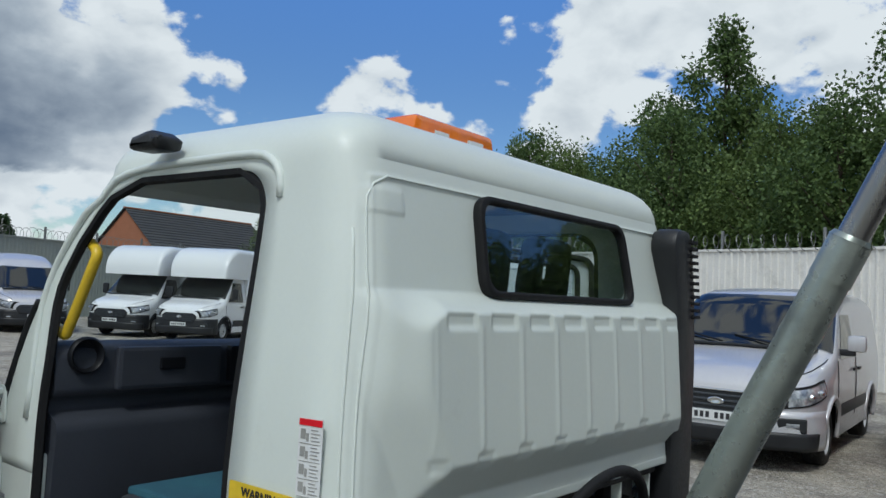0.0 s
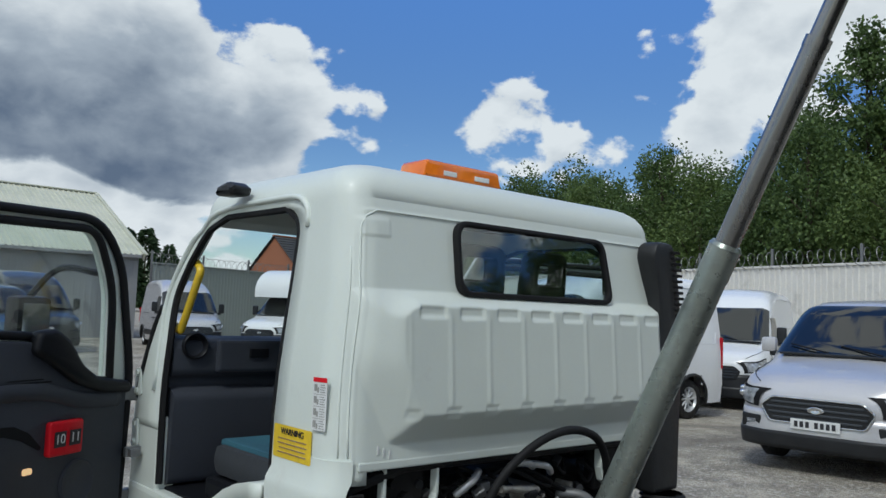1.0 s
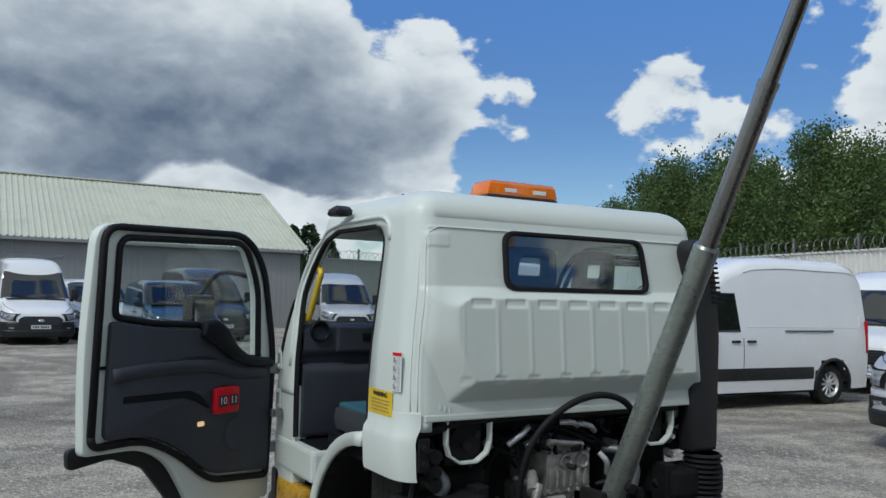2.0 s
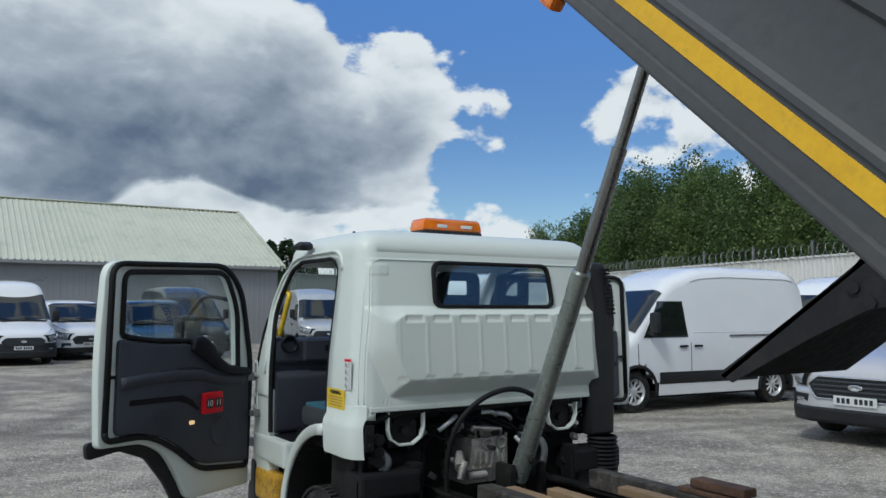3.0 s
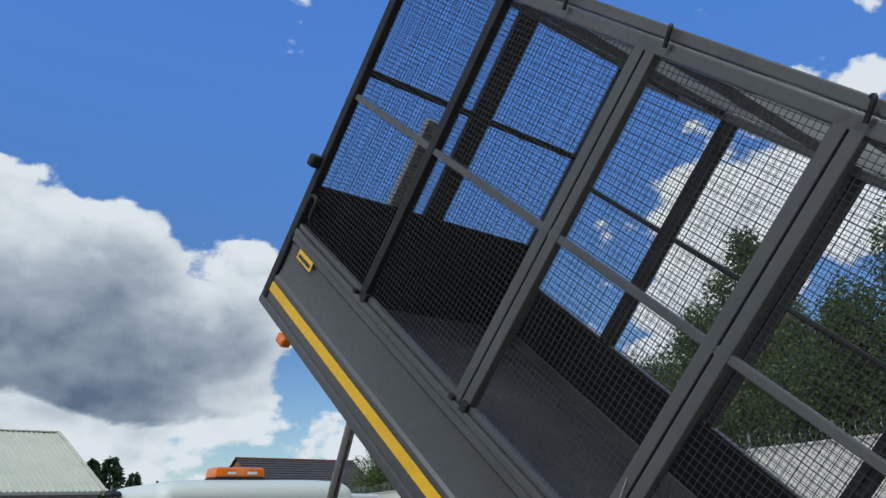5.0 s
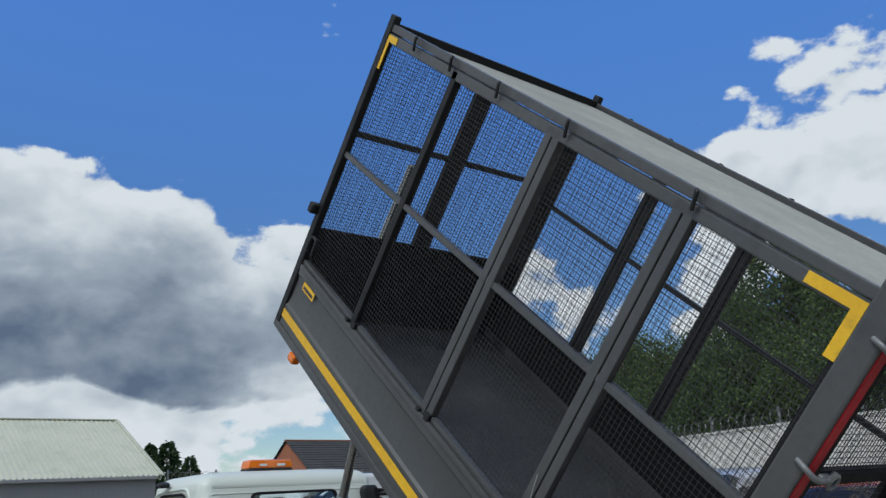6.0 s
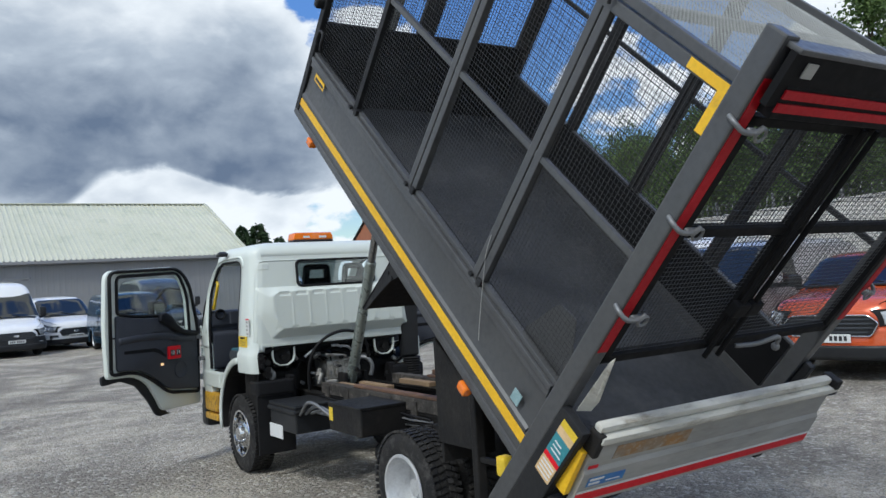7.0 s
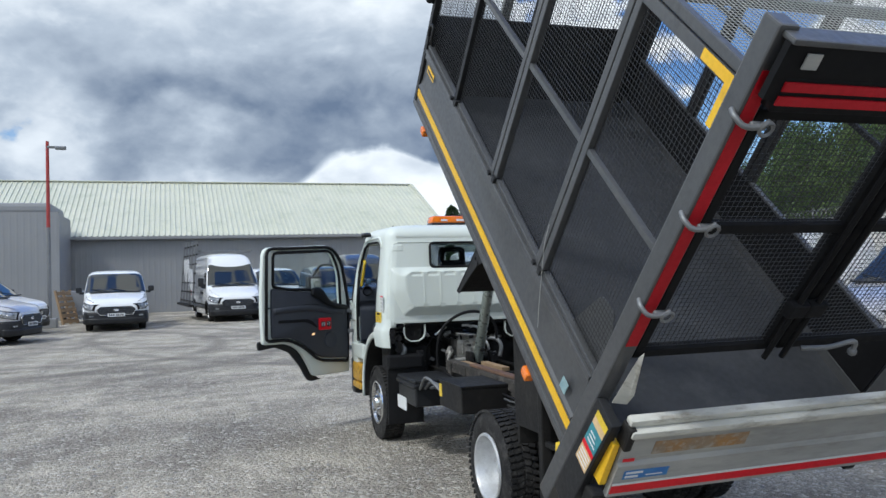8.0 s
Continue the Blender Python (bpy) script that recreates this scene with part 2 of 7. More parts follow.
def leaf_mat(name, a, bb):
    m = bpy.data.materials.new(name)
    m.use_nodes = True
    nt = m.node_tree
    N, L = nt.nodes, nt.links
    b = N["Principled BSDF"]
    g = N.new("ShaderNodeNewGeometry")
    mx = N.new("ShaderNodeMix")
    mx.data_type = "RGBA"
    L.new(g.outputs["Random Per Island"], mx.inputs["Factor"])
    mx.inputs[6].default_value, mx.inputs[7].default_value = (*a, 1), (*bb, 1)
    L.new(mx.outputs[2], b.inputs["Base Color"])
    b.inputs["Roughness"].default_value = 0.55
    b.inputs["Specular IOR Level"].default_value = 0.3
    tl, ms, out = N.new("ShaderNodeBsdfTranslucent"), N.new("ShaderNodeMixShader"), N["Material Output"]
    L.new(mx.outputs[2], tl.inputs["Color"])
    ms.inputs[0].default_value = 0.3
    L.new(b.outputs[0], ms.inputs[1])
    L.new(tl.outputs[0], ms.inputs[2])
    L.new(ms.outputs[0], out.inputs["Surface"])
    return m


M_WHITE = surf("white_paint", (0.655, 0.70, 0.655), (0.625, 0.67, 0.625), speck=0.08, rough=0.42, coat=0.12, grain=90, patch=1.2, dirt=(0.50, 0.50, 0.47), dirt_at=(0.62, 0.95))
M_VANWHITE = surf("van_white_paint", (0.76, 0.77, 0.78), (0.73, 0.74, 0.75), speck=0.08, rough=0.25, coat=0.5, grain=60, patch=1.0)
M_SILVER = surf("silver_paint", (0.58, 0.575, 0.59), (0.54, 0.535, 0.55), speck=0.12, rough=0.3, metal=0.35, coat=0.6, grain=300, patch=1.0)
M_BLUE = surf("blue_paint", (0.03, 0.075, 0.13), rough=0.25, metal=0.3, coat=0.6, grain=300, patch=1.0)
M_NAVY = surf("dark_grey_paint", (0.05, 0.058, 0.07), rough=0.28, metal=0.3, coat=0.6, grain=300, patch=1.0)
M_ORANGE = surf("orange_red_paint", (0.62, 0.10, 0.025), (0.56, 0.085, 0.02), rough=0.25, metal=0.2, coat=0.7, grain=300, patch=1.0)
M_GREY = surf("grey_body_paint", (0.076, 0.077, 0.079), (0.060, 0.061, 0.063), rough=0.42, grain=30, patch=1.6, bump=0.0004, bump_scale=60, dirt=(0.036, 0.036, 0.038), dirt_at=(0.56, 0.78), coat=0.15)
# dark steel parts; also stands for the shaded far side of the cage
M_DARKSTEEL = surf("dark_steel_and_far_shade", (0.014, 0.0145, 0.016), (0.022, 0.0225, 0.024), spec=0.22, rough=0.5, grain=30, patch=2.0, bump=0.002, dirt=(0.045, 0.042, 0.039), dirt_at=(0.5, 0.9))
M_WORNFLOOR = surf("worn_steel_floor", (0.056, 0.058, 0.063), (0.040, 0.042, 0.046), rough=0.6, spec=0.3, grain=25, patch=1.2, bump=0.002, bump_scale=30, dirt=(0.10, 0.10, 0.10), dirt_at=(0.52, 0.9))
M_ROOFMESH = surf("galvanised_mesh", (0.34, 0.35, 0.335), (0.26, 0.27, 0.26), rough=0.55, metal=0.0, grain=30, patch=1.5)
M_MESH = surf("mesh_wire", (0.045, 0.046, 0.048), spec=0.2, rough=0.5, grain=40, patch=3)
M_CHASSIS = surf("chassis_black", (0.010, 0.010, 0.011), (0.02, 0.019, 0.018), spec=0.2, rough=0.55, grain=35, patch=4, bump=0.003, dirt=(0.045, 0.04, 0.036), dirt_at=(0.55, 0.9))
M_ENGINE = surf("engine_alloy", (0.46, 0.45, 0.42), (0.30, 0.285, 0.26), rough=0.45, metal=0.35, grain=30, patch=8, bump=0.004, dirt=(0.09, 0.08, 0.07), dirt_at=(0.5, 0.75))
M_NEARBLACK = surf("near_black_steel", (0.007, 0.0072, 0.008), (0.012, 0.012, 0.013), rough=0.65, grain=25, patch=2, spec=0.12, dirt=(0.02, 0.02, 0.021), dirt_at=(0.6, 0.95))
M_DUSTY = surf("dusty_subframe", (0.075, 0.068, 0.06), (0.03, 0.028, 0.026), rough=0.75, grain=30, patch=5, spec=0.2, bump=0.003, dirt=(0.19, 0.17, 0.15), dirt_at=(0.52, 0.8))
M_STEPYEL = surf("grimy_yellow_step", (0.62, 0.36, 0.03), (0.50, 0.27, 0.025), rough=0.5, grain=40, patch=9, dirt=(0.10, 0.06, 0.03), dirt_at=(0.5, 0.68))
M_RUST = surf("rusted_steel", (0.20, 0.105, 0.06), (0.12, 0.068, 0.045), rough=0.8, metal=0.1, grain=60, patch=7, bump=0.003, dirt=(0.06, 0.05, 0.045), dirt_at=(0.45, 0.8))
M_RUBBER = surf("black_rubber", (0.009, 0.009, 0.010), (0.014, 0.014, 0.015), spec=0.2, rough=0.62, grain=60, patch=5, bump=0.001)
M_TYRE = surf("tyre_rubber", (0.014, 0.014, 0.015), (0.028, 0.027, 0.026), spec=0.2, rough=0.75, grain=60, patch=6, bump=0.003, dirt=(0.11, 0.105, 0.10), dirt_at=(0.5, 0.85))
M_PLASTIC = surf("black_plastic", (0.013, 0.014, 0.016), (0.02, 0.021, 0.023), spec=0.35, rough=0.45, grain=120, patch=4, bump=0.0008)
M_TRIM = surf("dark_blue_grey_trim", (0.040, 0.045, 0.058), (0.047, 0.052, 0.066), spec=0.3, rough=0.55, grain=200, patch=3, bump=0.0008, bump_scale=400)
M_TRIMDARK = surf("near_black_trim", (0.007, 0.008, 0.011), spec=0.25, rough=0.5, grain=200, patch=3)
M_SEAT = surf("teal_seat_cloth", (0.03, 0.12, 0.16), (0.025, 0.09, 0.13), rough=0.85, grain=250, patch=6, bump=0.001)
M_SEATGREY = surf("grey_seat_cloth", (0.035, 0.04, 0.048), rough=0.85, grain=250, patch=6, bump=0.001)
M_HEAD = surf("grey_headlining", (0.10, 0.105, 0.105), rough=0.9, grain=120, patch=3)
M_STEELROD = surf("chromed_ram_rod", (0.32, 0.32, 0.315), (0.25, 0.25, 0.245), rough=0.24, metal=0.9, grain=12, patch=5, stretch=(1, 1, 0.2))
M_RAM = surf("grey_green_ram_barrel", (0.33, 0.365, 0.34), (0.28, 0.315, 0.29), rough=0.30, metal=0.6, grain=20, patch=4, dirt=(0.14, 0.15, 0.14), dirt_at=(0.5, 0.9))
M_ALU = surf("weathered_aluminium", (0.40, 0.40, 0.38), (0.31, 0.31, 0.295), rough=0.45, metal=0.15, grain=18, patch=5, bump=0.001, stretch=(0.25, 1, 1), dirt=(0.22, 0.215, 0.20), dirt_at=(0.5, 0.8))
M_ALULIGHT = surf("bare_worn_flange", (0.62, 0.61, 0.55), (0.46, 0.45, 0.40), rough=0.5, metal=0.0, grain=22, patch=7, bump=0.002, stretch=(0.3, 1, 1), dirt=(0.20, 0.17, 0.12), dirt_at=(0.52, 0.75))
M_WHEEL = surf("silver_steel_wheel", (0.62, 0.63, 0.64), (0.52, 0.53, 0.54), rough=0.4, metal=0.4, grain=60, patch=6, dirt=(0.3, 0.29, 0.28), dirt_at=(0.55, 0.85))
M_CHROME = surf("chrome", (0.75, 0.76, 0.77), rough=0.08, metal=1.0, grain=20, patch=5)
M_YELLOW = surf("yellow_tape", (0.86, 0.52, 0.015), (0.78, 0.44, 0.012), rough=0.45, grain=50, patch=5, dirt=(0.42, 0.24, 0.03), dirt_at=(0.55, 0.85))
M_YELPLAST = surf("yellow_plastic", (0.76, 0.52, 0.03), rough=0.35, grain=50, patch=5)
M_YELLABEL = surf("yellow_label", (0.85, 0.60, 0.04), rough=0.4, grain=50, patch=8)
M_RED = surf("red_reflective_tape", (0.46, 0.006, 0.016), (0.36, 0.005, 0.012), spec=0.25, rough=0.5, grain=40, patch=6, dirt=(0.22, 0.03, 0.035), dirt_at=(0.6, 0.85))
M_REDBRIGHT = surf("bright_red_tape", (0.70, 0.008, 0.02), (0.62, 0.008, 0.018), spec=0.3, rough=0.45, grain=40, patch=8)
M_AMBER = surf("amber_lens", (0.85, 0.22, 0.015), (0.75, 0.16, 0.01), rough=0.18, grain=30, patch=6, coat=0.6)
M_PAPER = surf("label_white", (0.72, 0.73, 0.73), (0.66, 0.67, 0.66), rough=0.5, grain=60, patch=6)
M_INK = surf("dark_ink", (0.03, 0.03, 0.035), rough=0.5, grain=60, patch=6)
M_TEAL = surf("teal_print", (0.05, 0.26, 0.30), (0.04, 0.20, 0.24), rough=0.45, grain=40, patch=20)
M_CREAM = surf("cream_print", (0.70, 0.50, 0.28), (0.62, 0.42, 0.2), rough=0.5, grain=40, patch=20)
M_BLUEPRINT = surf("blue_print", (0.03, 0.14, 0.42), (0.05, 0.2, 0.45), rough=0.45, grain=40, patch=20)
M_BROWNTAPE = surf("peeling_brown_print", (0.34, 0.17, 0.045), (0.26, 0.2, 0.14), rough=0.6, grain=40, patch=9, dirt=(0.4, 0.39, 0.35), dirt_at=(0.5, 0.7))
M_GLASS = glass("clear_glass", (0.90, 0.94, 0.93), 1.4)
M_DARKGLASS = glass("tinted_van_glass", (0.12, 0.135, 0.135), 1.85)
M_CABGLASS = glass("rear_cab_glass", (0.86, 0.92, 0.93), 1.8)
M_LAMPGLASS = surf("headlamp_lens", (0.62, 0.65, 0.68), (0.16, 0.17, 0.19), rough=0.12, metal=0.4, grain=30, patch=13, coat=1.0)
M_CLAD = surf("grey_wall_cladding", (0.262, 0.266, 0.272), (0.238, 0.242, 0.248), rough=0.55, grain=30, patch=0.5, dirt=(0.2, 0.2, 0.195), dirt_at=(0.58, 0.9))
M_FENCE = surf("pale_fence_cladding", (0.74, 0.725, 0.69), (0.68, 0.665, 0.63), rough=0.55, grain=20, patch=0.6, dirt=(0.34, 0.33, 0.30), dirt_at=(0.55, 0.9))
# fence cladding with the yard end's shade put into its darker grey green
M_SHADECLAD = surf("shaded_fence_cladding", (0.27, 0.295, 0.275), (0.24, 0.265, 0.245), rough=0.6, grain=20, patch=0.6, dirt=(0.19, 0.2, 0.185), dirt_at=(0.58, 0.9))
M_ROOF = surf("cream_green_roof_sheet", (0.56, 0.56, 0.46), (0.51, 0.52, 0.42), rough=0.6, grain=12, patch=0.35, dirt=(0.34, 0.37, 0.28), dirt_at=(0.52, 0.85))
M_BRICK = surf("red_brick", (0.36, 0.14, 0.075), (0.30, 0.115, 0.06), rough=0.85, grain=14, patch=1.2, bump=0.01, bump_scale=8)
M_TILE = surf("dark_roof_tiles", (0.075, 0.072, 0.072), (0.055, 0.054, 0.055), rough=0.75, grain=10, patch=1)
M_POLE = surf("galvanised_pole", (0.22, 0.225, 0.23), rough=0.5, metal=0.5, grain=30, patch=3)
M_REDPOLE = surf("red_pole_paint", (0.36, 0.04, 0.035), rough=0.5, grain=30, patch=3)
M_TIMBER = surf("weathered_timber", (0.30, 0.20, 0.11), (0.22, 0.15, 0.085), rough=0.8, grain=30, patch=3, bump=0.003)
M_BARK = surf("bark", (0.09, 0.07, 0.05), rough=0.9, grain=20, patch=3, bump=0.02)
M_LEAF = leaf_mat("broad_leaf", (0.048, 0.084, 0.026), (0.13, 0.195, 0.06))
M_LEAFB = leaf_mat("lighter_leaf", (0.065, 0.108, 0.03), (0.165, 0.23, 0.07))
M_CONIFER = leaf_mat("conifer_needles", (0.03, 0.058, 0.026), (0.06, 0.10, 0.042))
M_STONE = surf("loose_stones", (0.36, 0.35, 0.33), (0.24, 0.23, 0.22), rough=0.9, grain=30, patch=9)
M_GROUND = gravel()
M_COURTESY = surf("lit_courtesy_lens", (0.9, 0.6, 0.3), rough=0.3)
M_COURTESY.node_tree.nodes["Principled BSDF"].inputs["Emission Color"].default_value = (1.0, 0.62, 0.3, 1)
M_COURTESY.node_tree.nodes["Principled BSDF"].inputs["Emission Strength"].default_value = 0.7


# ---- building tools ----
def link(name, me, material, parent=None, label="", smooth=None):
    ob = new(name, me)
    if material:
        me.materials.append(material)
    if smooth is not None:
        me.shade_smooth() if smooth >= 180 else me.set_sharp_from_angle(angle=radians(smooth))
        if smooth < 180:
            for p in me.polygons:
                p.use_smooth = True
    if parent is not None:
        ob.parent = parent
    if label:
        tagged(ob, label)
    return ob


def part(name, bm, material, parent, label="", smooth=None):
    """Links a bmesh as one mesh object under a thing or a part."""
    me = bpy.data.meshes.new(name)
    bmesh.ops.recalc_face_normals(bm, faces=bm.faces[:])
    bm.to_mesh(me)
    bm.free()
    return link(name, me, material, parent, label, smooth)


def apart(name, bm, material, parent, label="", smooth=None):
    """Links each loose piece of a bmesh as a part of its own."""
    bm.verts.index_update()
    seen, first = set(), None
    for v in bm.verts:
        if v in seen:
            continue
        seen.add(v)
        todo, faces, verts = [v], set(), {}
        while todo:
            a = todo.pop()
            verts[a] = len(verts)
            for f in a.link_faces:
                faces.add(f)
            for e in a.link_edges:
                b = e.other_vert(a)
                if b not in seen:
                    seen.add(b)
                    todo.append(b)
        me = bpy.data.meshes.new(name)
        me.from_pydata([tuple(q.co) for q in verts], [], [[verts[q] for q in f.verts] for f in faces])
        fix = bmesh.new()
        fix.from_mesh(me)
        bmesh.ops.recalc_face_normals(fix, faces=fix.faces[:])
        fix.to_mesh(me)
        fix.free()
        ob = link(name, me, material, parent, label, smooth)
        first = first or ob
    bm.free()
    return first


def thing(name, label, category, m=None, group=""):
    ob = new(name)
    ob.empty_display_size = 0.2
    if m is not None:
        ob.matrix_world = m
    return tagged(ob, label, category, group)


def box(bm, lo, hi, bev=0.0, m=None):
    """An upright box between two corners, with bevelled edges, turned by m."""
    lo, hi = Vector(lo), Vector(hi)
    c, s = (lo + hi) / 2, hi - lo
    r = bmesh.ops.create_cube(bm, size=1.0, matrix=Matrix.Translation(c) @ Matrix.Diagonal((*s, 1)))
    vs = r["verts"]
    if bev:
        es = list({e for v in vs for e in v.link_edges})
        r = bmesh.ops.bevel(bm, geom=es, offset=min(bev, min(abs(v) for v in s) * 0.45), segments=2, affect="EDGES", profile=0.6)
        vs = list({v for f in r["faces"] for v in f.verts} | {v for v in vs if v.is_valid})
    if m is not None:
        bmesh.ops.transform(bm, matrix=m, verts=vs)
    return bm


def boxes(*items):
    bm = bmesh.new()
    for it in items:
        box(bm, *it)
    return bm


def rod(bm, a, b, r0, r1=None, seg=12, caps=True):
    """A round bar from a to b."""
    a, b = Vector(a), Vector(b)
    d = b - a
    m = Matrix.Translation((a + b) / 2) @ d.to_track_quat("Z", "Y").to_matrix().to_4x4()
    bmesh.ops.create_cone(bm, cap_ends=caps, segments=seg, radius1=r0, radius2=r0 if r1 is None else r1, depth=d.length, matrix=m)
    return bm


def ring(bm, centre, axis, profile, seg=36):
    """A turned body: profile rows of (along the axis, radius)."""
    q = Vector(axis).to_track_quat("Z", "Y").to_matrix()
    centre = Vector(centre)
    rows = []
    for h, r in profile:
        rows.append([bm.verts.new(centre + q @ Vector((r * math.cos(2 * math.pi * i / seg), r * math.sin(2 * math.pi * i / seg), h))) for i in range(seg)])
    for a, b in zip(rows, rows[1:]):
        for i in range(seg):
            j = (i + 1) % seg
            bm.faces.new((a[i], a[j], b[j], b[i]))
    return bm


def hose(bm, pts, r, seg=8, steps=6):
    """A bent tube through pts."""
    pts = [Vector(p) for p in pts]
    fine = []
    ext = [pts[0] * 2 - pts[1]] + pts + [pts[-1] * 2 - pts[-2]]
    for i in range(1, len(ext) - 2):
        p0, p1, p2, p3 = ext[i - 1:i + 3]
        for k in range(steps):
            t = k / steps
            fine.append(0.5 * (2 * p1 + (p2 - p0) * t + (2 * p0 - 5 * p1 + 4 * p2 - p3) * t * t + (3 * p1 - p0 - 3 * p2 + p3) * t ** 3))
    fine.append(pts[-1])
    rows, nrm = [], None
    for i, p in enumerate(fine):
        d = (fine[min(i + 1, len(fine) - 1)] - fine[max(i - 1, 0)]).normalized()
        if nrm is None:
            nrm = d.orthogonal().normalized()
        nrm = (nrm - d * nrm.dot(d)).normalized()
        bi = d.cross(nrm)
        rows.append([bm.verts.new(p + (nrm * math.cos(2 * math.pi * k / seg) + bi * math.sin(2 * math.pi * k / seg)) * r) for k in range(seg)])
    for a, b in zip(rows, rows[1:]):
        for k in range(seg):
            j = (k + 1) % seg
            bm.faces.new((a[k], a[j], b[j], b[k]))
    for row in (rows[0], rows[-1]):
        bm.faces.new(row)
    return bm


def rounded(pts, r, n=5):
    """A closed outline with its corners rounded; r may be one radius or one per corner."""
    out, k = [], len(pts)
    for i in range(k):
        p, a, b = Vector(pts[i]), Vector(pts[i - 1]), Vector(pts[(i + 1) % k])
        rr = r[i] if isinstance(r, (list, tuple)) else r
        da, db = (a - p), (b - p)
        l = min(rr, da.length * 0.48, db.length * 0.48)
        if l < 1e-5:
            out.append(p)
            continue
        s, e = p + da.normalized() * l, p + db.normalized() * l
        for j in range(n + 1):
            t = j / n
            out.append((1 - t) ** 2 * s + 2 * t * (1 - t) * p + t * t * e)
    return [tuple(v) for v in out]


def plate(outlines, depth, bev=0.0):
    """A sheet in the XY plane, depth thick about z = 0; outlines after the first are holes."""
    cu = bpy.data.curves.new("sheet", "CURVE")
    cu.dimensions, cu.fill_mode = "2D", "BOTH"
    cu.extrude, cu.bevel_depth, cu.bevel_resolution = depth / 2 - bev, bev, 1
    cu.offset = -bev
    for pts in outlines:
        sp = cu.splines.new("POLY")
        sp.points.add(len(pts) - 1)
        for p, q in zip(sp.points, pts):
            p.co = (q[0], q[1], 0, 1)
        sp.use_cyclic_u = True
    ob = new("sheet", cu)
    bpy.context.view_layer.update()
    me = bpy.data.meshes.new_from_object(ob)
    bm = bmesh.new()
    bm.from_mesh(me)
    bpy.data.objects.remove(ob)
    bpy.data.curves.remove(cu)
    bpy.data.meshes.remove(me)
    bmesh.ops.remove_doubles(bm, verts=bm.verts[:], dist=1e-5)
    return bm


def turned(bm, m):
    bmesh.ops.transform(bm, matrix=m, verts=bm.verts[:])
    return bm


def frame_axes(origin, ex, ey):
    """The pose whose x and y axes are ex and ey."""
    ex, ey = Vector(ex).normalized(), Vector(ey)
    ez = ex.cross(ey).normalized()
    ey = ez.cross(ex)
    m = Matrix((ex, ey, ez)).transposed().to_4x4()
    m.translation = Vector(origin)
    return m


def sheet_grid(bm, fn, us, vs, skip=None):
    """A grid of points fn(u, v); skip(u, v) leaves cells out."""
    g = [[bm.verts.new(fn(u, v)) for v in vs] for u in us]
    for i in range(len(us) - 1):
        for j in range(len(vs) - 1):
            if skip and skip((us[i] + us[i + 1]) / 2, (vs[j] + vs[j + 1]) / 2):
                continue
            bm.faces.new((g[i][j], g[i + 1][j], g[i + 1][j + 1], g[i][j + 1]))
    return g


def thick(ob, t, offset=-1.0):
    ps = ob.data.polygons
    mid = sum((p.center for p in ps), Vector()) / len(ps)
    if sum(p.normal.dot(p.center - mid) * p.area for p in ps) < 0:
        offset = -offset
    md = ob.modifiers.new("thickness", "SOLIDIFY")
    md.thickness, md.offset = t, offset
    return ob


def sstep(a, b, x):
    t = min(max((x - a) / (b - a), 0.0), 1.0)
    return t * t * (3 - 2 * t)


def words(text, size, material, parent, m, label="", depth=0.001):
    """Lettering in the built-in font, as a mesh, centred on m."""
    cu = bpy.data.curves.new("lettering", "FONT")
    cu.body, cu.size, cu.extrude, cu.align_x, cu.align_y = text, size, depth, "CENTER", "CENTER"
    ob = new("lettering", cu)
    bpy.context.view_layer.update()
    me = bpy.data.meshes.new_from_object(ob)
    bpy.data.objects.remove(ob)
    bpy.data.curves.remove(cu)
    me.transform(m)
    return link("lettering", me, material, parent, label)

# ---- the yard, the shed, the fences ----
def lie(x, y):
    """Height of the yard: a low swell round the lorry, and ruts."""
    swell = 0.065 * math.exp(-((x + 0.2) ** 2 + (y + 1.0) ** 2) / 45.0)
    swell += 0.13 * math.exp(-((x - 8.8) ** 2 / 8.0 + (y - 0.6) ** 2 / 12.0))
    far = math.hypot(x, y)
    rut = 0.012 * noise.noise((x * 0.35, y * 0.35, 0.3)) + 0.006 * noise.noise((x * 1.3, y * 1.3, 4.1))
    return swell + rut * max(0.0, 1.0 - far / 60.0)


def ground():
    near = [i * 0.5 for i in range(-60, 101)]
    side = [-2500, -900, -300, -120, -70, -45]
    xs = side + near + [55, 65, 90, 150, 400, 1000, 2500]
    bm = bmesh.new()
    sheet_grid(bm, lambda x, y: (x, y, lie(x, y)), xs, xs)
    ob = part("ground", bm, M_GROUND, None, "compacted grey gravel yard with loose stones and worn tracks", 180)
    tagged(ob, category="ground", kind="structure")


def loose_stones():
    rng = np.random.default_rng(3)
    bm_v, bm_f = [], []
    for _ in range(9000):
        x, y = rng.uniform(-9, 9), rng.uniform(-6, 13)
        s = 0.006 + 0.016 * rng.random() ** 3
        a = rng.uniform(0, 6.28)
        c, sn = math.cos(a), math.sin(a)
        i = len(bm_v)
        z = lie(x, y)
        for dx, dy, dz in ((1.3, 0, 0.1), (0, 1, 0.2), (-1.1, 0, 0), (0, -0.9, 0.15), (0.1, 0.1, 0.75), (0, 0, -0.4)):
            bm_v.append((x + s * (dx * c - dy * sn), y + s * (dx * sn + dy * c), z + s * dz))
        for k in range(4):
            bm_f.append((i + k, i + (k + 1) % 4, i + 4))
            bm_f.append((i + (k + 1) % 4, i + k, i + 5))
    me = bpy.data.meshes.new("loose_stones")
    me.from_pydata(bm_v, [], bm_f)
    tagged(link("loose_stones", me, M_STONE, None, "loose pale and grey stones lying on the yard"), category="gravel", kind="stuff")


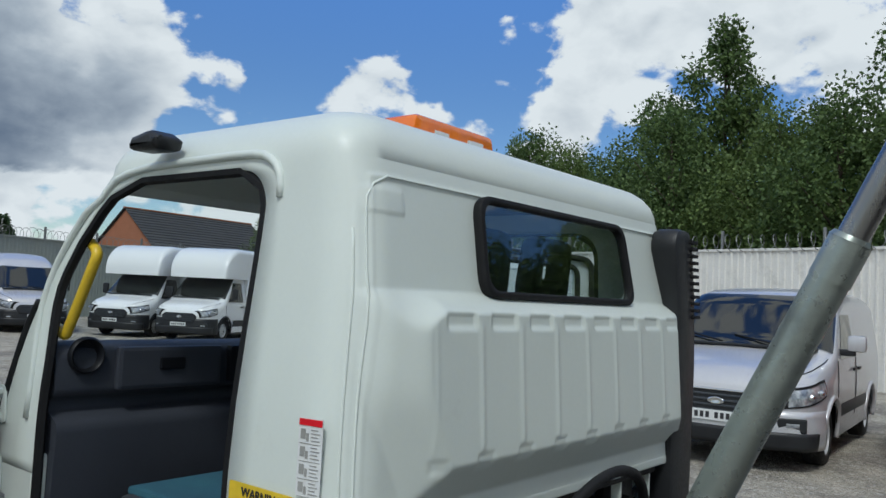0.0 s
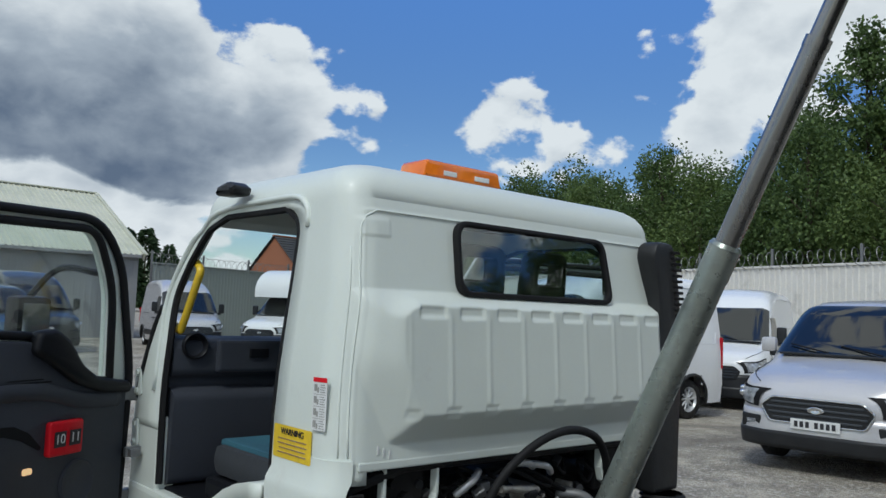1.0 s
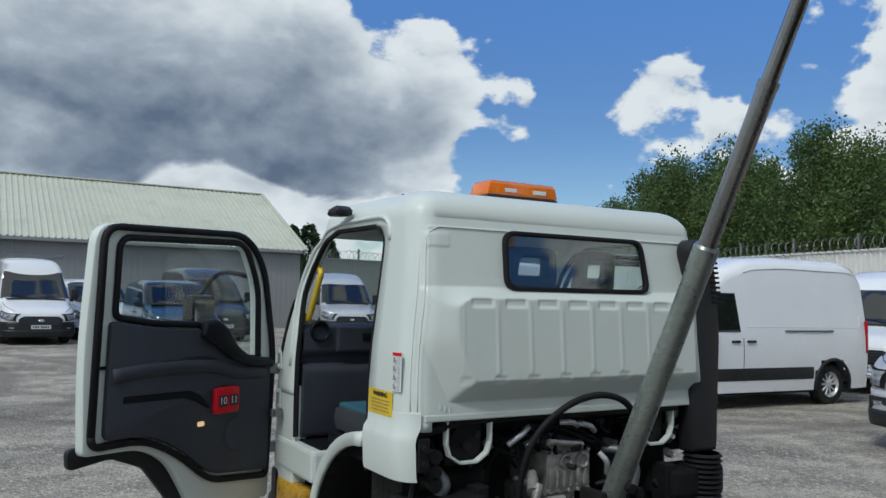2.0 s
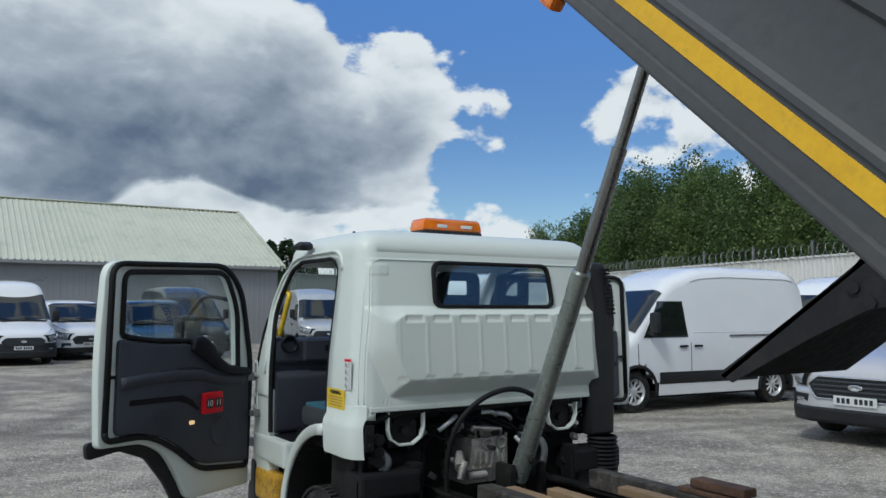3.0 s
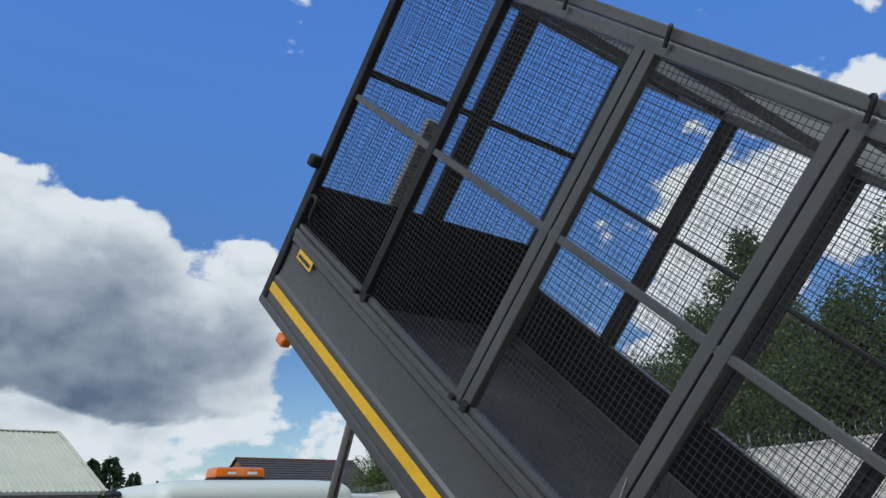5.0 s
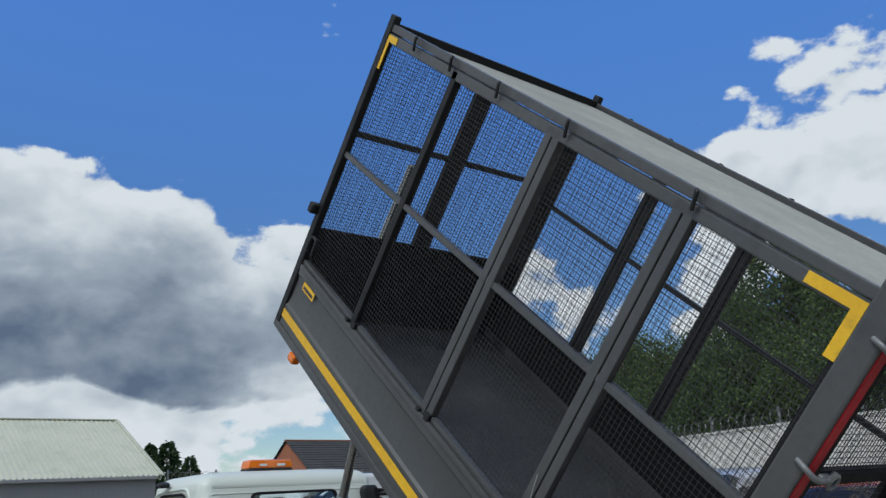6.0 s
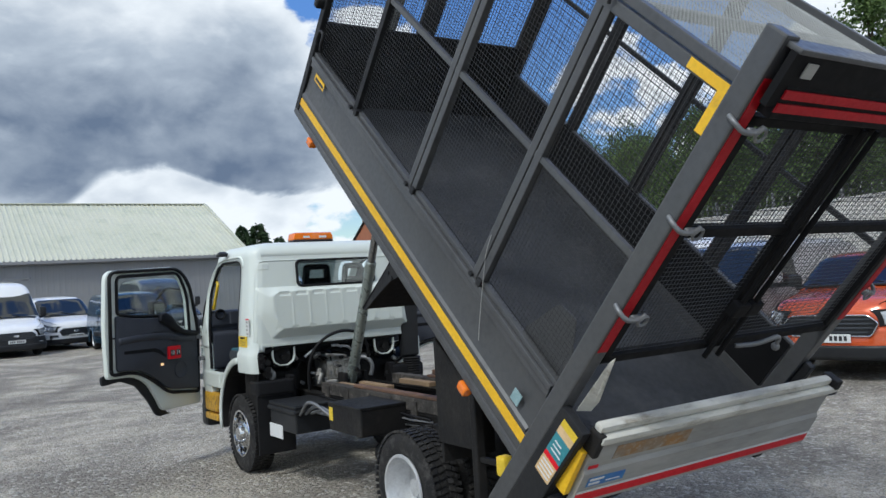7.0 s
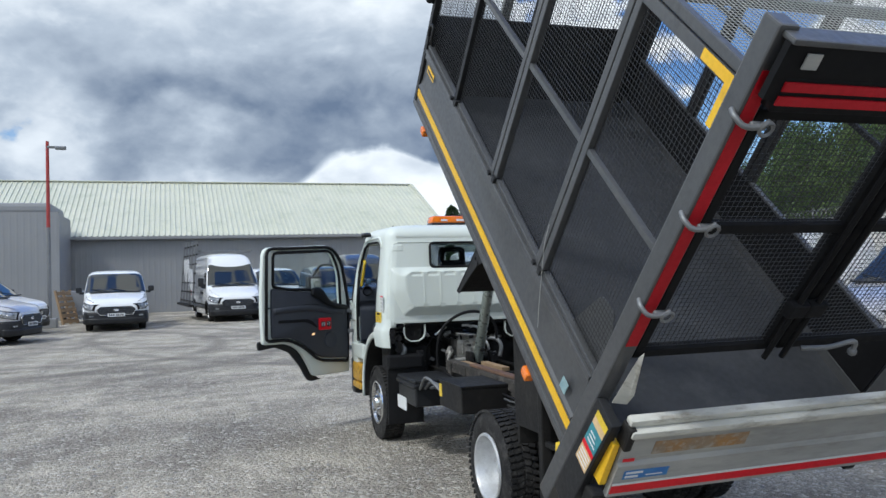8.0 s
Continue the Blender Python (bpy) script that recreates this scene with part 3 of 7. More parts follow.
def ribbed(bm, a, b, z0, z1, pitch=0.2, deep=0.03, top_shift=(0, 0)):
    """Upright ribbed sheet cladding from a to b."""
    a, b = Vector((*a, 0)), Vector((*b, 0))
    d = (b - a).normalized()
    nrm = Vector((d.y, -d.x, 0))
    n = int((b - a).length / pitch)
    prev = None
    for i in range(n + 1):
        for t, h in ((0.0, 0), (0.56, 0), (0.66, 1), (0.90, 1)):
            p = a + d * min((i + t) * pitch, (b - a).length) + nrm * deep * h
            lo, hi = bm.verts.new((p.x, p.y, z0)), bm.verts.new((p.x, p.y, z1))
            if prev:
                bm.faces.new((prev[0], lo, hi, prev[1]))
            prev = (lo, hi)
    return bm


def coil(bm, a, b, z, r=0.24, pitch=0.36):
    """A coil of razor wire along the top of a fence."""
    a, b = Vector((*a, z)), Vector((*b, z))
    d = (b - a).normalized()
    side = Vector((-d.y, d.x, 0))
    turns = int((b - a).length / pitch)
    per, prev = 12, None
    for i in range(turns * per):
        t = i / per
        an = 2 * math.pi * t
        rr = r * (1 + 0.22 * noise.noise((t * 0.7, 1.0, z)))
        p = a + d * t * pitch + side * math.cos(an) * rr + Vector((0, 0, math.sin(an) * rr + r * 0.8))
        out = (side * math.cos(an) + Vector((0, 0, math.sin(an)))) * 0.012
        row = (bm.verts.new(p + out), bm.verts.new(p - out), bm.verts.new(p + d * 0.014))
        if prev:
            for k in range(3):
                j = (k + 1) % 3
                bm.faces.new((prev[k], prev[j], row[j], row[k]))
        prev = row
    return bm


def fence_run(name, a, b, h, label, paint=None, deep=0.035):
    paint = paint or M_FENCE
    root = part(name, ribbed(bmesh.new(), a, b, 0.0, h, 0.2, deep), paint, None, label)
    tagged(root, category="fence", kind="structure")
    va, vb = Vector(a), Vector(b)
    d = (vb - va).normalized()
    off = Vector((-d.y, d.x)) * 0.09
    n = int((vb - va).length / 3.0)
    post = None
    for i in range(n + 1):
        p = va + d * (i * 3.0) + off
        if post is None:
            bm = boxes(((-0.04, -0.04, 0), (0.04, 0.04, h + 0.55), 0.006))
            post = part("fence_post", bm, M_POLE, root)
        else:
            q = new("fence_post", post.data)
            q.parent = root
            q.location = (p.x, p.y, 0)
            continue
        post.location = (p.x, p.y, 0)
    bm = bmesh.new()
    coil(bm, a, b, h)
    part("razor_wire", bm, M_POLE, root, "coiled razor wire along the fence top")
    bm = boxes()
    m = frame_axes((*a, h), (d.x, d.y, 0), (-d.y, d.x, 0))
    box(bm, (0, -0.06, -0.05), ((vb - va).length, 0.05, 0.02), 0.008, m)
    part("capping", bm, paint, root)
    return root


def shed():
    root = thing("metal_shed", "long low grey industrial shed with pale ribbed sheet roof", "building")
    tagged(root, kind="structure")
    x0, x1, y0, yr, ze, zr = -34.0, 11.4, 34.0, 41.0, 3.75, 7.02
    bm = bmesh.new()
    ribbed(bm, (x0, y0), (x1, y0), 0, ze, 0.25, 0.007)
    part("wall", bm, M_CLAD, root)
    bm = bmesh.new()
    for x in (x0, x1):
        v = [bm.verts.new(p) for p in ((x, y0, 0), (x, 2 * yr - y0, 0), (x, 2 * yr - y0, ze), (x, yr, zr), (x, y0, ze))]
        bm.faces.new(v)
    v = [bm.verts.new(p) for p in ((x0, 2 * yr - y0, 0), (x1, 2 * yr - y0, 0), (x1, 2 * yr - y0, ze), (x0, 2 * yr - y0, ze))]
    bm.faces.new(v)
    part("gable_wall", bm, M_CLAD, root)
    # roof sheets, each a metre wide, lapped at the ribs
    slope = math.atan2(zr - ze, yr - y0)
    nrm = Vector((0, -math.sin(slope), math.cos(slope)))
    run = math.hypot(zr - ze, yr - y0) + 0.3
    bm = bmesh.new()
    prev = None
    pitch = 0.25
    for i in range(int((x1 + 0.2 - x0) / pitch) + 1):
        for t, h in ((0.0, 0), (0.6, 0), (0.7, 1), (0.9, 1)):
            x = x0 + (i + t) * pitch
            p = Vector((x, y0 - 0.25, ze - 0.1)) + nrm * (0.05 + 0.045 * h)
            q = p + Vector((0, math.cos(slope), math.sin(slope))) * run
            a, b = bm.verts.new(p), bm.verts.new(q)
            if prev:
                bm.faces.new((prev[0], a, b, prev[1]))
            prev = (a, b)
    part("roof", bm, M_ROOF, root, "pale cream green ribbed roof sheets")
    bm = bmesh.new()
    v = [bm.verts.new(p) for p in ((x0, yr, zr), (x1 + 0.2, yr, zr), (x1 + 0.2, 2 * yr - y0, ze), (x0, 2 * yr - y0, ze))]
    bm.faces.new(v)
    part("rear_roof", bm, M_ROOF, root)
    bm = bmesh.new()
    box(bm, (x0, yr - 0.2, zr + 0.06), (x1 + 0.2, yr + 0.2, zr + 0.13), 0.03)
    part("ridge_cap", bm, M_ROOF, root)
    bm = bmesh.new()
    m = frame_axes((x1 + 0.12, y0 - 0.25, ze - 0.12), (0, math.cos(slope), math.sin(slope)), (1, 0, 0))
    box(bm, (0, -0.02, -0.16), (run, 0.08, 0.14), 0.01, m)
    part("verge_flashing", bm, M_ROOF, root)
    bm = bmesh.new()
    box(bm, (x0, y0 - 0.34, ze - 0.2), (x1, y0 - 0.2, ze - 0.06), 0.02)
    part("gutter", bm, M_CLAD, root)
    # the lower block at its end
    blk = thing("low_grey_block", "plain grey clad flat-fronted block beside the shed", "building")
    tagged(blk, kind="structure")
    bm = bmesh.new()
    ribbed(bm, (-34, 29.6), (-7.2, 29.6), 0, 4.55, 0.25, 0.004)
    part("wall", bm, M_CLAD, blk)
    bm = boxes(((-34, 29.65, 0), (-7.22, 33.9, 4.5), 0.02), ((-34, 29.58, 4.5), (-7.5, 33.9, 4.95), 0.15))
    part("block_body", bm, M_CLAD, blk)


def lamp_post():
    root = thing("yard_lamp_post", "tall thin lamp post painted red in its upper half", "lamp post", pose(-6.92, 24.29, 0))
    bm = bmesh.new()
    rod(bm, (0, 0, 0), (0, 0, 3.6), 0.075, 0.065, 14)
    part("lower_pole", bm, M_POLE, root)
    bm = bmesh.new()
    rod(bm, (0, 0, 3.6), (0, 0, 6.7), 0.065, 0.055, 14)
    part("upper_pole", bm, M_REDPOLE, root, "red painted upper pole")
    bm = boxes(((-0.02, -0.06, 6.45), (0.62, 0.06, 6.53), 0.02), ((0.25, -0.1, 6.4), (0.62, 0.1, 6.52), 0.04))
    part("lamp_head", bm, M_POLE, root)
    bm = boxes(((-0.25, -0.25, 0), (0.25, 0.25, 0.35), 0.03))
    part("concrete_base", bm, M_CLAD, root)


def yard_clutter():
    root = thing("timber_pallet", "weathered timber pallet leaning near the shed wall", "pallet", pose(-6.45, 26.6, 0, -14, 0, 62))
    bm = bmesh.new()
    for i in range(6):
        box(bm, (-0.5, -0.01, 0.05 + i * 0.22), (0.5, 0.015, 0.20 + i * 0.22), 0.004)
    apart("board", bm, M_TIMBER, root)
    bm = bmesh.new()
    for x in (-0.55, 0, 0.5):
        box(bm, (x * 0.85, 0.02, 0), (x * 0.85 + 0.08, 0.1, 1.36), 0.004)
    apart("bearer", bm, M_TIMBER, root)
    root = thing("small_trailer", "small pale box trailer standing by the wall", "trailer", pose(-5.9, 27.8, 0, 0, 0, 10))
    bm = boxes(((-0.9, -0.6, 0.45), (0.9, 0.6, 1.25), 0.03))
    part("trailer_box", bm, M_CLAD, root)
    bm = boxes(((-0.04, -1.5, 0.42), (0.04, -0.55, 0.5), 0.01))
    part("drawbar", bm, M_POLE, root)
    for x in (-0.95, 0.95):
        bm = bmesh.new()
        ring(bm, (x, 0, 0.3), (1, 0, 0), ((-0.07, 0.14), (-0.07, 0.28), (0, 0.3), (0.07, 0.28), (0.07, 0.14), (-0.07, 0.14)), 20)
        part("wheel", bm, M_TYRE, root, smooth=40)


def house(x, y, rz, w, l, ze, zr, label):
    root = thing("brick_house", label, "house", pose(x, y, 0, 0, 0, rz))
    bm = bmesh.new()
    prof = ((-w, 0), (w, 0), (w, ze), (0, zr), (-w, ze))
    a = [bm.verts.new((0, p[0], p[1])) for p in prof]
    b = [bm.verts.new((l, p[0], p[1])) for p in prof]
    bm.faces.new(a)
    bm.faces.new(b[::-1])
    for i in (0, 1, 4):
        j = (i + 1) % 5
        bm.faces.new((a[i], b[i], b[j], a[j]))
    part("wall", bm, M_BRICK, root)
    # tile courses, each lapping the one below
    bm = bmesh.new()
    for s in (-1, 1):
        d = Vector((0, -s * w, zr - ze))
        n = int(d.length / 0.3)
        up = Vector((0, s * (zr - ze), w)).normalized()
        base = Vector((0, s * (w + 0.15), ze - 0.15 * (zr - ze) / w))
        d = Vector((0, 0, zr)) - base
        for i in range(n):
            p, q = base + d * (i / n), base + d * ((i + 1) / n)
            v = [bm.verts.new(r) for r in (Vector((-0.2, p.y, p.z)) + up * 0.10, Vector((l + 0.2, p.y, p.z)) + up * 0.10, Vector((l + 0.2, q.y, q.z)) + up * 0.05, Vector((-0.2, q.y, q.z)) + up * 0.05)]
            bm.faces.new(v)
            v2 = [bm.verts.new(r) for r in (Vector((-0.2, p.y, p.z)) + up * 0.04, Vector((l + 0.2, p.y, p.z)) + up * 0.04)]
            bm.faces.new((v[0], v[1], v2[1], v2[0]))
    apart("tile_course", bm, M_TILE, root)
    bm = bmesh.new()
    box(bm, (-0.22, -0.12, zr + 0.03), (l + 0.22, 0.12, zr + 0.14), 0.04)
    part("ridge_tiles", bm, M_BRICK, root)


ground()
loose_stones()
fence_run("boundary_fence", (29.0, 39.0), (13.0, -25.0), 3.5, "tall pale ribbed sheet boundary fence")
fence_run("end_fence", (11.9, 33.6), (29.0, 39.0), 3.4, "tall ribbed sheet fence at the yard end, shade put into its grey green", M_SHADECLAD, 0.014)
shed()
lamp_post()
yard_clutter()
house(27.4, 50.2, 4, 3.6, 11, 3.9, 6.7, "red brick house with dark tiled roof beyond the fence")


# ---- trees ----
def leaf_cloud(rng, blobs, n, size):
    """Leaf blades gathered in twig-end tufts round the blobs (x, y, z, radius, squash)."""
    vs, fs = [], []
    wts = np.array([b[3] ** 2 for b in blobs])
    wts /= wts.sum()
    for _ in range(n // 9):
        x, y, z, r, sq = blobs[rng.choice(len(blobs), p=wts)]
        d = rng.normal(size=3)
        d /= np.linalg.norm(d)
        rad = r * (0.35 + 0.75 * rng.random() ** 0.5)
        c = np.array((x, y, z)) + d * rad * np.array((1, 1, sq))
        for _ in range(9):
            p = c + rng.normal(size=3) * size * 1.15
            t = rng.normal(size=3) + np.array((0, 0, -0.3)) + d * 0.8
            t /= np.linalg.norm(t)
            s = np.cross(t, rng.normal(size=3))
            s /= max(np.linalg.norm(s), 1e-6)
            k = size * (0.6 + 0.8 * rng.random())
            i = len(vs)
            vs += [tuple(p), tuple(p + t * k * 0.55 + s * k * 0.36), tuple(p + t * k * 1.15), tuple(p + t * k * 0.55 - s * k * 0.36)]
            fs.append((i, i + 1, i + 2, i + 3))
    return vs, fs


def tree(name, label, seed, height, spread, leaves, size, material, slim=False):
    rng = np.random.default_rng(seed)
    root = thing(name, label, "tree")
    bm = bmesh.new()
    rod(bm, (0, 0, 0), (0.1, 0, height * 0.45), 0.17, 0.11, 9)
    rod(bm, (0.1, 0, height * 0.44), (0, 0.1, height * 0.92), 0.11, 0.02, 7)
    blobs = []
    n = 26 if not slim else 18
    for i in range(n):
        t = (i + 0.5) / n
        z = height * (0.10 + 0.84 * t)
        out = spread * (0.85 if slim else 1.0) * (0.35 + 0.65 * math.sin(math.pi * (0.15 + 0.8 * t)) ) * (0.35 + 0.65 * rng.random())
        if t > 0.82:
            out *= 0.4
        a = i * 2.4 + rng.uniform(-0.5, 0.5)
        x, y = out * math.cos(a), out * math.sin(a)
        r = spread * (0.56 - 0.28 * t) * rng.uniform(0.75, 1.2)
        blobs.append((x, y, z, r, rng.uniform(0.85, 1.45)))
        rod(bm, (0.05, 0.03, max(z - spread * 0.6, 0.6)), (x, y, z), 0.06, 0.018, 5)
    part("trunk", bm, M_BARK, root)
    vs, fs = leaf_cloud(rng, blobs, leaves, size)
    me = bpy.data.meshes.new("crown")
    me.from_pydata(vs, [], fs)
    link("crown", me, material, root)
    return root


def conifer(seed, h):
    rng = np.random.default_rng(seed)
    root = thing("conifer", "dark pointed conifer far beyond the shed", "tree")
    bm = bmesh.new()
    rod(bm, (0, 0, 0), (0, 0, h * 0.95), 0.2, 0.03, 8)
    part("trunk", bm, M_BARK, root)
    vs, fs = [], []
    for i in range(3200):
        t = rng.random() ** 1.4
        z = h * (0.08 + 0.92 * t)
        r = h * 0.24 * (1 - t) ** 0.75 * rng.uniform(0.3, 1.1)
        a = rng.uniform(0, 6.28)
        p = np.array((r * math.cos(a), r * math.sin(a), z))
        d = np.array((math.cos(a), math.sin(a), -0.35 + rng.normal() * 0.3))
        s = np.cross(d, rng.normal(size=3))
        s /= np.linalg.norm(s)
        k = 0.75 * rng.uniform(0.6, 1.2)
        n = len(vs)
        vs += [tuple(p), tuple(p + d * k * 0.5 + s * k * 0.25), tuple(p + d * k), tuple(p + d * k * 0.5 - s * k * 0.25)]
        fs.append((n, n + 1, n + 2, n + 3))
    me = bpy.data.meshes.new("crown")
    me.from_pydata(vs, [], fs)
    link("crown", me, M_CONIFER, root)
    return root


def woods():
    kinds = [tree("tree", "dense green broadleaf tree behind the boundary fence", 11 + i, 11.4, 3.3, 30000, 0.15, M_LEAF if i != 1 else M_LEAFB) for i in range(3)]
    tall = tree("tree", "tall slim green tree standing above the others", 29, 13.6, 2.0, 22000, 0.16, M_LEAF, True)
    tall.matrix_world = pose(28.8, 9.7, 0)
    rng = np.random.default_rng(5)
    k = 0
    for row, (off, n) in enumerate(((4.0, 23), (8.0, 17))):
        for i in range(n):
            y = -20 + i * (60.0 / (n - 1)) + rng.uniform(-0.8, 0.8)
            x = 19.3 + 0.25 * y + off + rng.uniform(-0.6, 0.6)
            s = rng.uniform(0.86, 1.03) * (1.06 if row else 0.94)
            if y > 30:
                s *= 0.95
            m = pose(x, y, 0, 0, 0, rng.uniform(0, 360)) @ Matrix.Diagonal((s, s, s * rng.uniform(0.92, 1.08), 1))
            if k < len(kinds):
                kinds[k].matrix_world = m
            else:
                copy_thing(kinds[k % len(kinds)], m)
            k += 1
    a = conifer(3, 12.2)
    a.matrix_world = pose(41.5, 118, 0)
    for dx, dy, s in ((3.0, 1, 1.03), (-3.4, 2, 0.9), (6.2, 0, 0.84), (-6.0, -1, 0.8), (1.4, 3, 0.86)):
        copy_thing(a, pose(41.5 + dx, 118 + dy, 0, 0, 0, dx * 40) @ Matrix.Diagonal((s * 1.2, s * 1.2, s, 1)))


woods()

# ---- the tipper lorry ----
lorry = thing("tipper_lorry", "white cab tipper lorry with raised grey caged body", "lorry")


M_PALETEAL = surf("pale_teal_print", (0.30, 0.42, 0.43), (0.22, 0.34, 0.36), rough=0.5, grain=40, patch=30)


def half_w(z):
    return 0.88 - 0.065 * sstep(1.3, 2.1, z)


def rear_y(z):
    return float(np.interp(z, (0.9, 1.22, 1.76, 2.0, 2.06, 2.2), (-0.085, -0.085, -0.045, 0.0, 0.015, 0.03)))


def front_y(z):
    return float(np.interp(z, (0.6, 1.28, 1.38, 1.62, 1.766, 1.893, 2.008, 2.05, 2.2), (1.52, 1.50, 1.465, 1.39, 1.30, 1.195, 1.085, 1.035, 0.93)))


def door_back(z):
    t = min(max((z - 1.93) / 0.10, 0), 1)
    return 0.27 + 0.10 * (1 - math.sqrt(max(0, 1 - t * t)))


def door_front(z):
    return float(np.interp(z, (0.6, 1.12, 1.52, 1.67, 1.742, 1.855, 1.94, 1.985, 2.005, 2.03), (1.15, 1.17, 1.172, 1.188, 1.18, 1.11, 1.03, 0.975, 0.92, 0.82)))


def cab_ring(z, inset=0.0):
    """One level of the cab's skin, from the rear left round the nose to the rear right."""
    hw, yr, yf = half_w(min(z, 2.05)) - inset, rear_y(min(z, 2.05)) + inset, front_y(min(z, 2.05)) - inset
    r, rf = max(0.11 - inset * 0.3, 0.05), 0.10
    left = []
    for i in range(7):
        a = math.pi / 2 * i / 6
        left.append((-(hw - r) - r * math.sin(a), yr + r - r * math.cos(a)))
    y0, y1 = yr + r, yf - rf
    a, b = min(max(door_back(min(z, 2.03)), y0 + 0.02), y1 - 0.05), min(max(door_front(min(z, 2.03)), y0 + 0.06), y1 - 0.02)
    for i in range(1, 4):
        left.append((-hw, y0 + (a - y0) * i / 3))
    for i in range(1, 9):
        left.append((-hw, a + (b - a) * i / 8))
    for i in range(1, 3):
        left.append((-hw, b + (y1 - b) * i / 2))
    for i in range(1, 5):
        an = math.pi / 2 * i / 4
        left.append((-(hw - rf) - rf * math.cos(an), yf - rf + rf * math.sin(an)))
    for i in range(1, 5):
        left.append((-(hw - rf) * (1 - i / 4), yf))
    return left + [(-x, y) for x, y in left[-2::-1]]


def cab():
    levels = [(z, 0.0) for z in (1.19, 1.22, 1.28, 1.35, 1.5, 1.65, 1.78, 1.88, 1.93, 1.945, 1.96, 1.975, 1.987, 1.998, 2.008, 2.016, 2.022, 2.027, 2.03, 2.05)]
    levels += [(2.05 + 0.125 * math.sin(a), 0.13 * (1 - math.cos(a))) for a in (0.25, 0.5, 0.8, 1.1, 1.35, 1.57)]
    levels += [(2.187, 0.22), (2.195, 0.32)]
    bm = bmesh.new()
    rows = [[bm.verts.new((x, y, z)) for x, y in cab_ring(z, i)] for z, i in levels]
    n = len(rows[0])
    for k, (a, b) in enumerate(zip(rows, rows[1:])):
        zm = (levels[k][0] + levels[k + 1][0]) / 2
        for i in range(n - 1):
            j = min(i, n - 2 - i)
            if 9 <= j <= 16 and zm < 2.03:
                continue                      # door openings
            if j >= 22 and 1.28 < zm < 2.03:
                continue                      # windscreen opening
            bm.faces.new((a[i], a[i + 1], b[i + 1], b[i]))
        if levels[k][0] >= 2.05:
            bm.faces.new((a[-1], a[0], b[0], b[-1]))
    bm.faces.new(rows[-1])
    shell = part("cab_shell", bm, M_WHITE, lorry, "white painted steel cab", 35)
    thick(shell, 0.028)

    # pressed rear panel with its ribbed bulge
    def least(*v):
        k = 14.0
        return -math.log(sum(math.exp(-k * q) for q in v)) / k

    def press(x, z):
        # bulge with a sloping left facet, a cut-off lower corner and an undercut foot
        left = (x + 0.815) / 0.135
        right = (0.765 - x) / 0.11
        top_ = (1.765 - z) / (0.045 + 0.07 * sstep(-0.60, -0.76, x))
        foot = (z - 1.30) / 0.085
        cut = ((x + 0.83) * 0.9 + (z - 1.585) * 0.43) / 0.115
        h = 0.064 * min(max(least(left, right, top_, foot, cut, 1.05), 0.0), 1.0)
        # pads between the ribs
        if -0.66 < x < 0.68 and 1.36 < z < 1.735:
            u = ((x + 0.49) / 0.168) % 1.0
            field = sstep(-0.665, -0.645, x) * sstep(0.68, 0.66, x)
            tooth = sstep(0.22, 0.32, u) * sstep(0.93, 0.86, u)
            h += field * 0.0032 * math.exp(-((u if u < 0.5 else u - 1) / 0.055) ** 2) * sstep(1.40, 1.43, z) * sstep(1.71, 1.68, z)
            h -= field * 0.008 * tooth * sstep(1.676, 1.696, z) * sstep(1.726, 1.712, z)
            h -= field * 0.0035 * (1 - tooth) * sstep(1.412, 1.397, z) * sstep(1.365, 1.385, z)
        # twin seams round the panel
        e = max(abs(x) - half_w(z) + 0.062, (z - 2.008) * 0.9)
        h += 0.0030 * math.exp(-(e / 0.0045) ** 2)
        h += 0.0022 * math.exp(-((e - 0.026) / 0.004) ** 2) * sstep(2.0, 1.96, z)
        h += 0.0035 * sstep(-0.785, -0.77, x) * sstep(-0.66, -0.675, x) * sstep(1.925, 1.932, z) * sstep(1.995, 1.975, z)
        return h
    us, vs = [i / 300 for i in range(301)], [1.25 + 0.80 * i / 150 for i in range(151)]

    def skin(u, z):
        w = half_w(z) - 0.11
        x = (u * 2 - 1) * (w + 0.085)
        o = max(abs(x) - w, 0.0)
        return (x, rear_y(z) - 0.0015 + 0.11 - math.sqrt(0.11 ** 2 - o * o) - press(x, z), z)

    def hole(u, z):
        x = (u * 2 - 1) * (half_w(z) - 0.025)
        dx, dz = abs(x) - 0.345, abs(z - 1.882) - 0.058
        return math.hypot(max(dx, 0), max(dz, 0)) < 0.05 and dx < 0.05 and dz < 0.05
    bm = bmesh.new()
    sheet_grid(bm, skin, us, vs, hole)
    rear = part("rear_panel", bm, M_WHITE, lorry, "white pressed steel rear cab panel with ribs", 180)
    # folded seams round the panel
    for off, zt in ((0.052, 2.010), (0.030, 1.94)):
        row = [(-(half_w(z) - off), z) for z in np.linspace(1.27, zt - .05, 14)]
        if zt > 2:
            row += [(-(half_w(zt) - off) + .015, zt - .02), (-(half_w(zt) - off) + .05, zt)] + [(x, zt) for x in np.linspace(-.70, .70, 15)] + [((half_w(zt) - off) - .05, zt), ((half_w(zt) - off) - .015, zt - .02)]
            row += [(half_w(z) - off, z) for z in np.linspace(zt - .05, 1.27, 14)]
        pts = []
        for x, z in row:
            o = max(abs(x) - half_w(z) + 0.11, 0.0)
            pts.append((x, rear_y(z) - 0.002 + 0.11 - math.sqrt(0.11 ** 2 - o * o) - press(x, z), z))
        bm = bmesh.new()
        hose(bm, pts, 0.0032, 6, 1)
        part("folded_seam", bm, M_WHITE, rear, smooth=180)
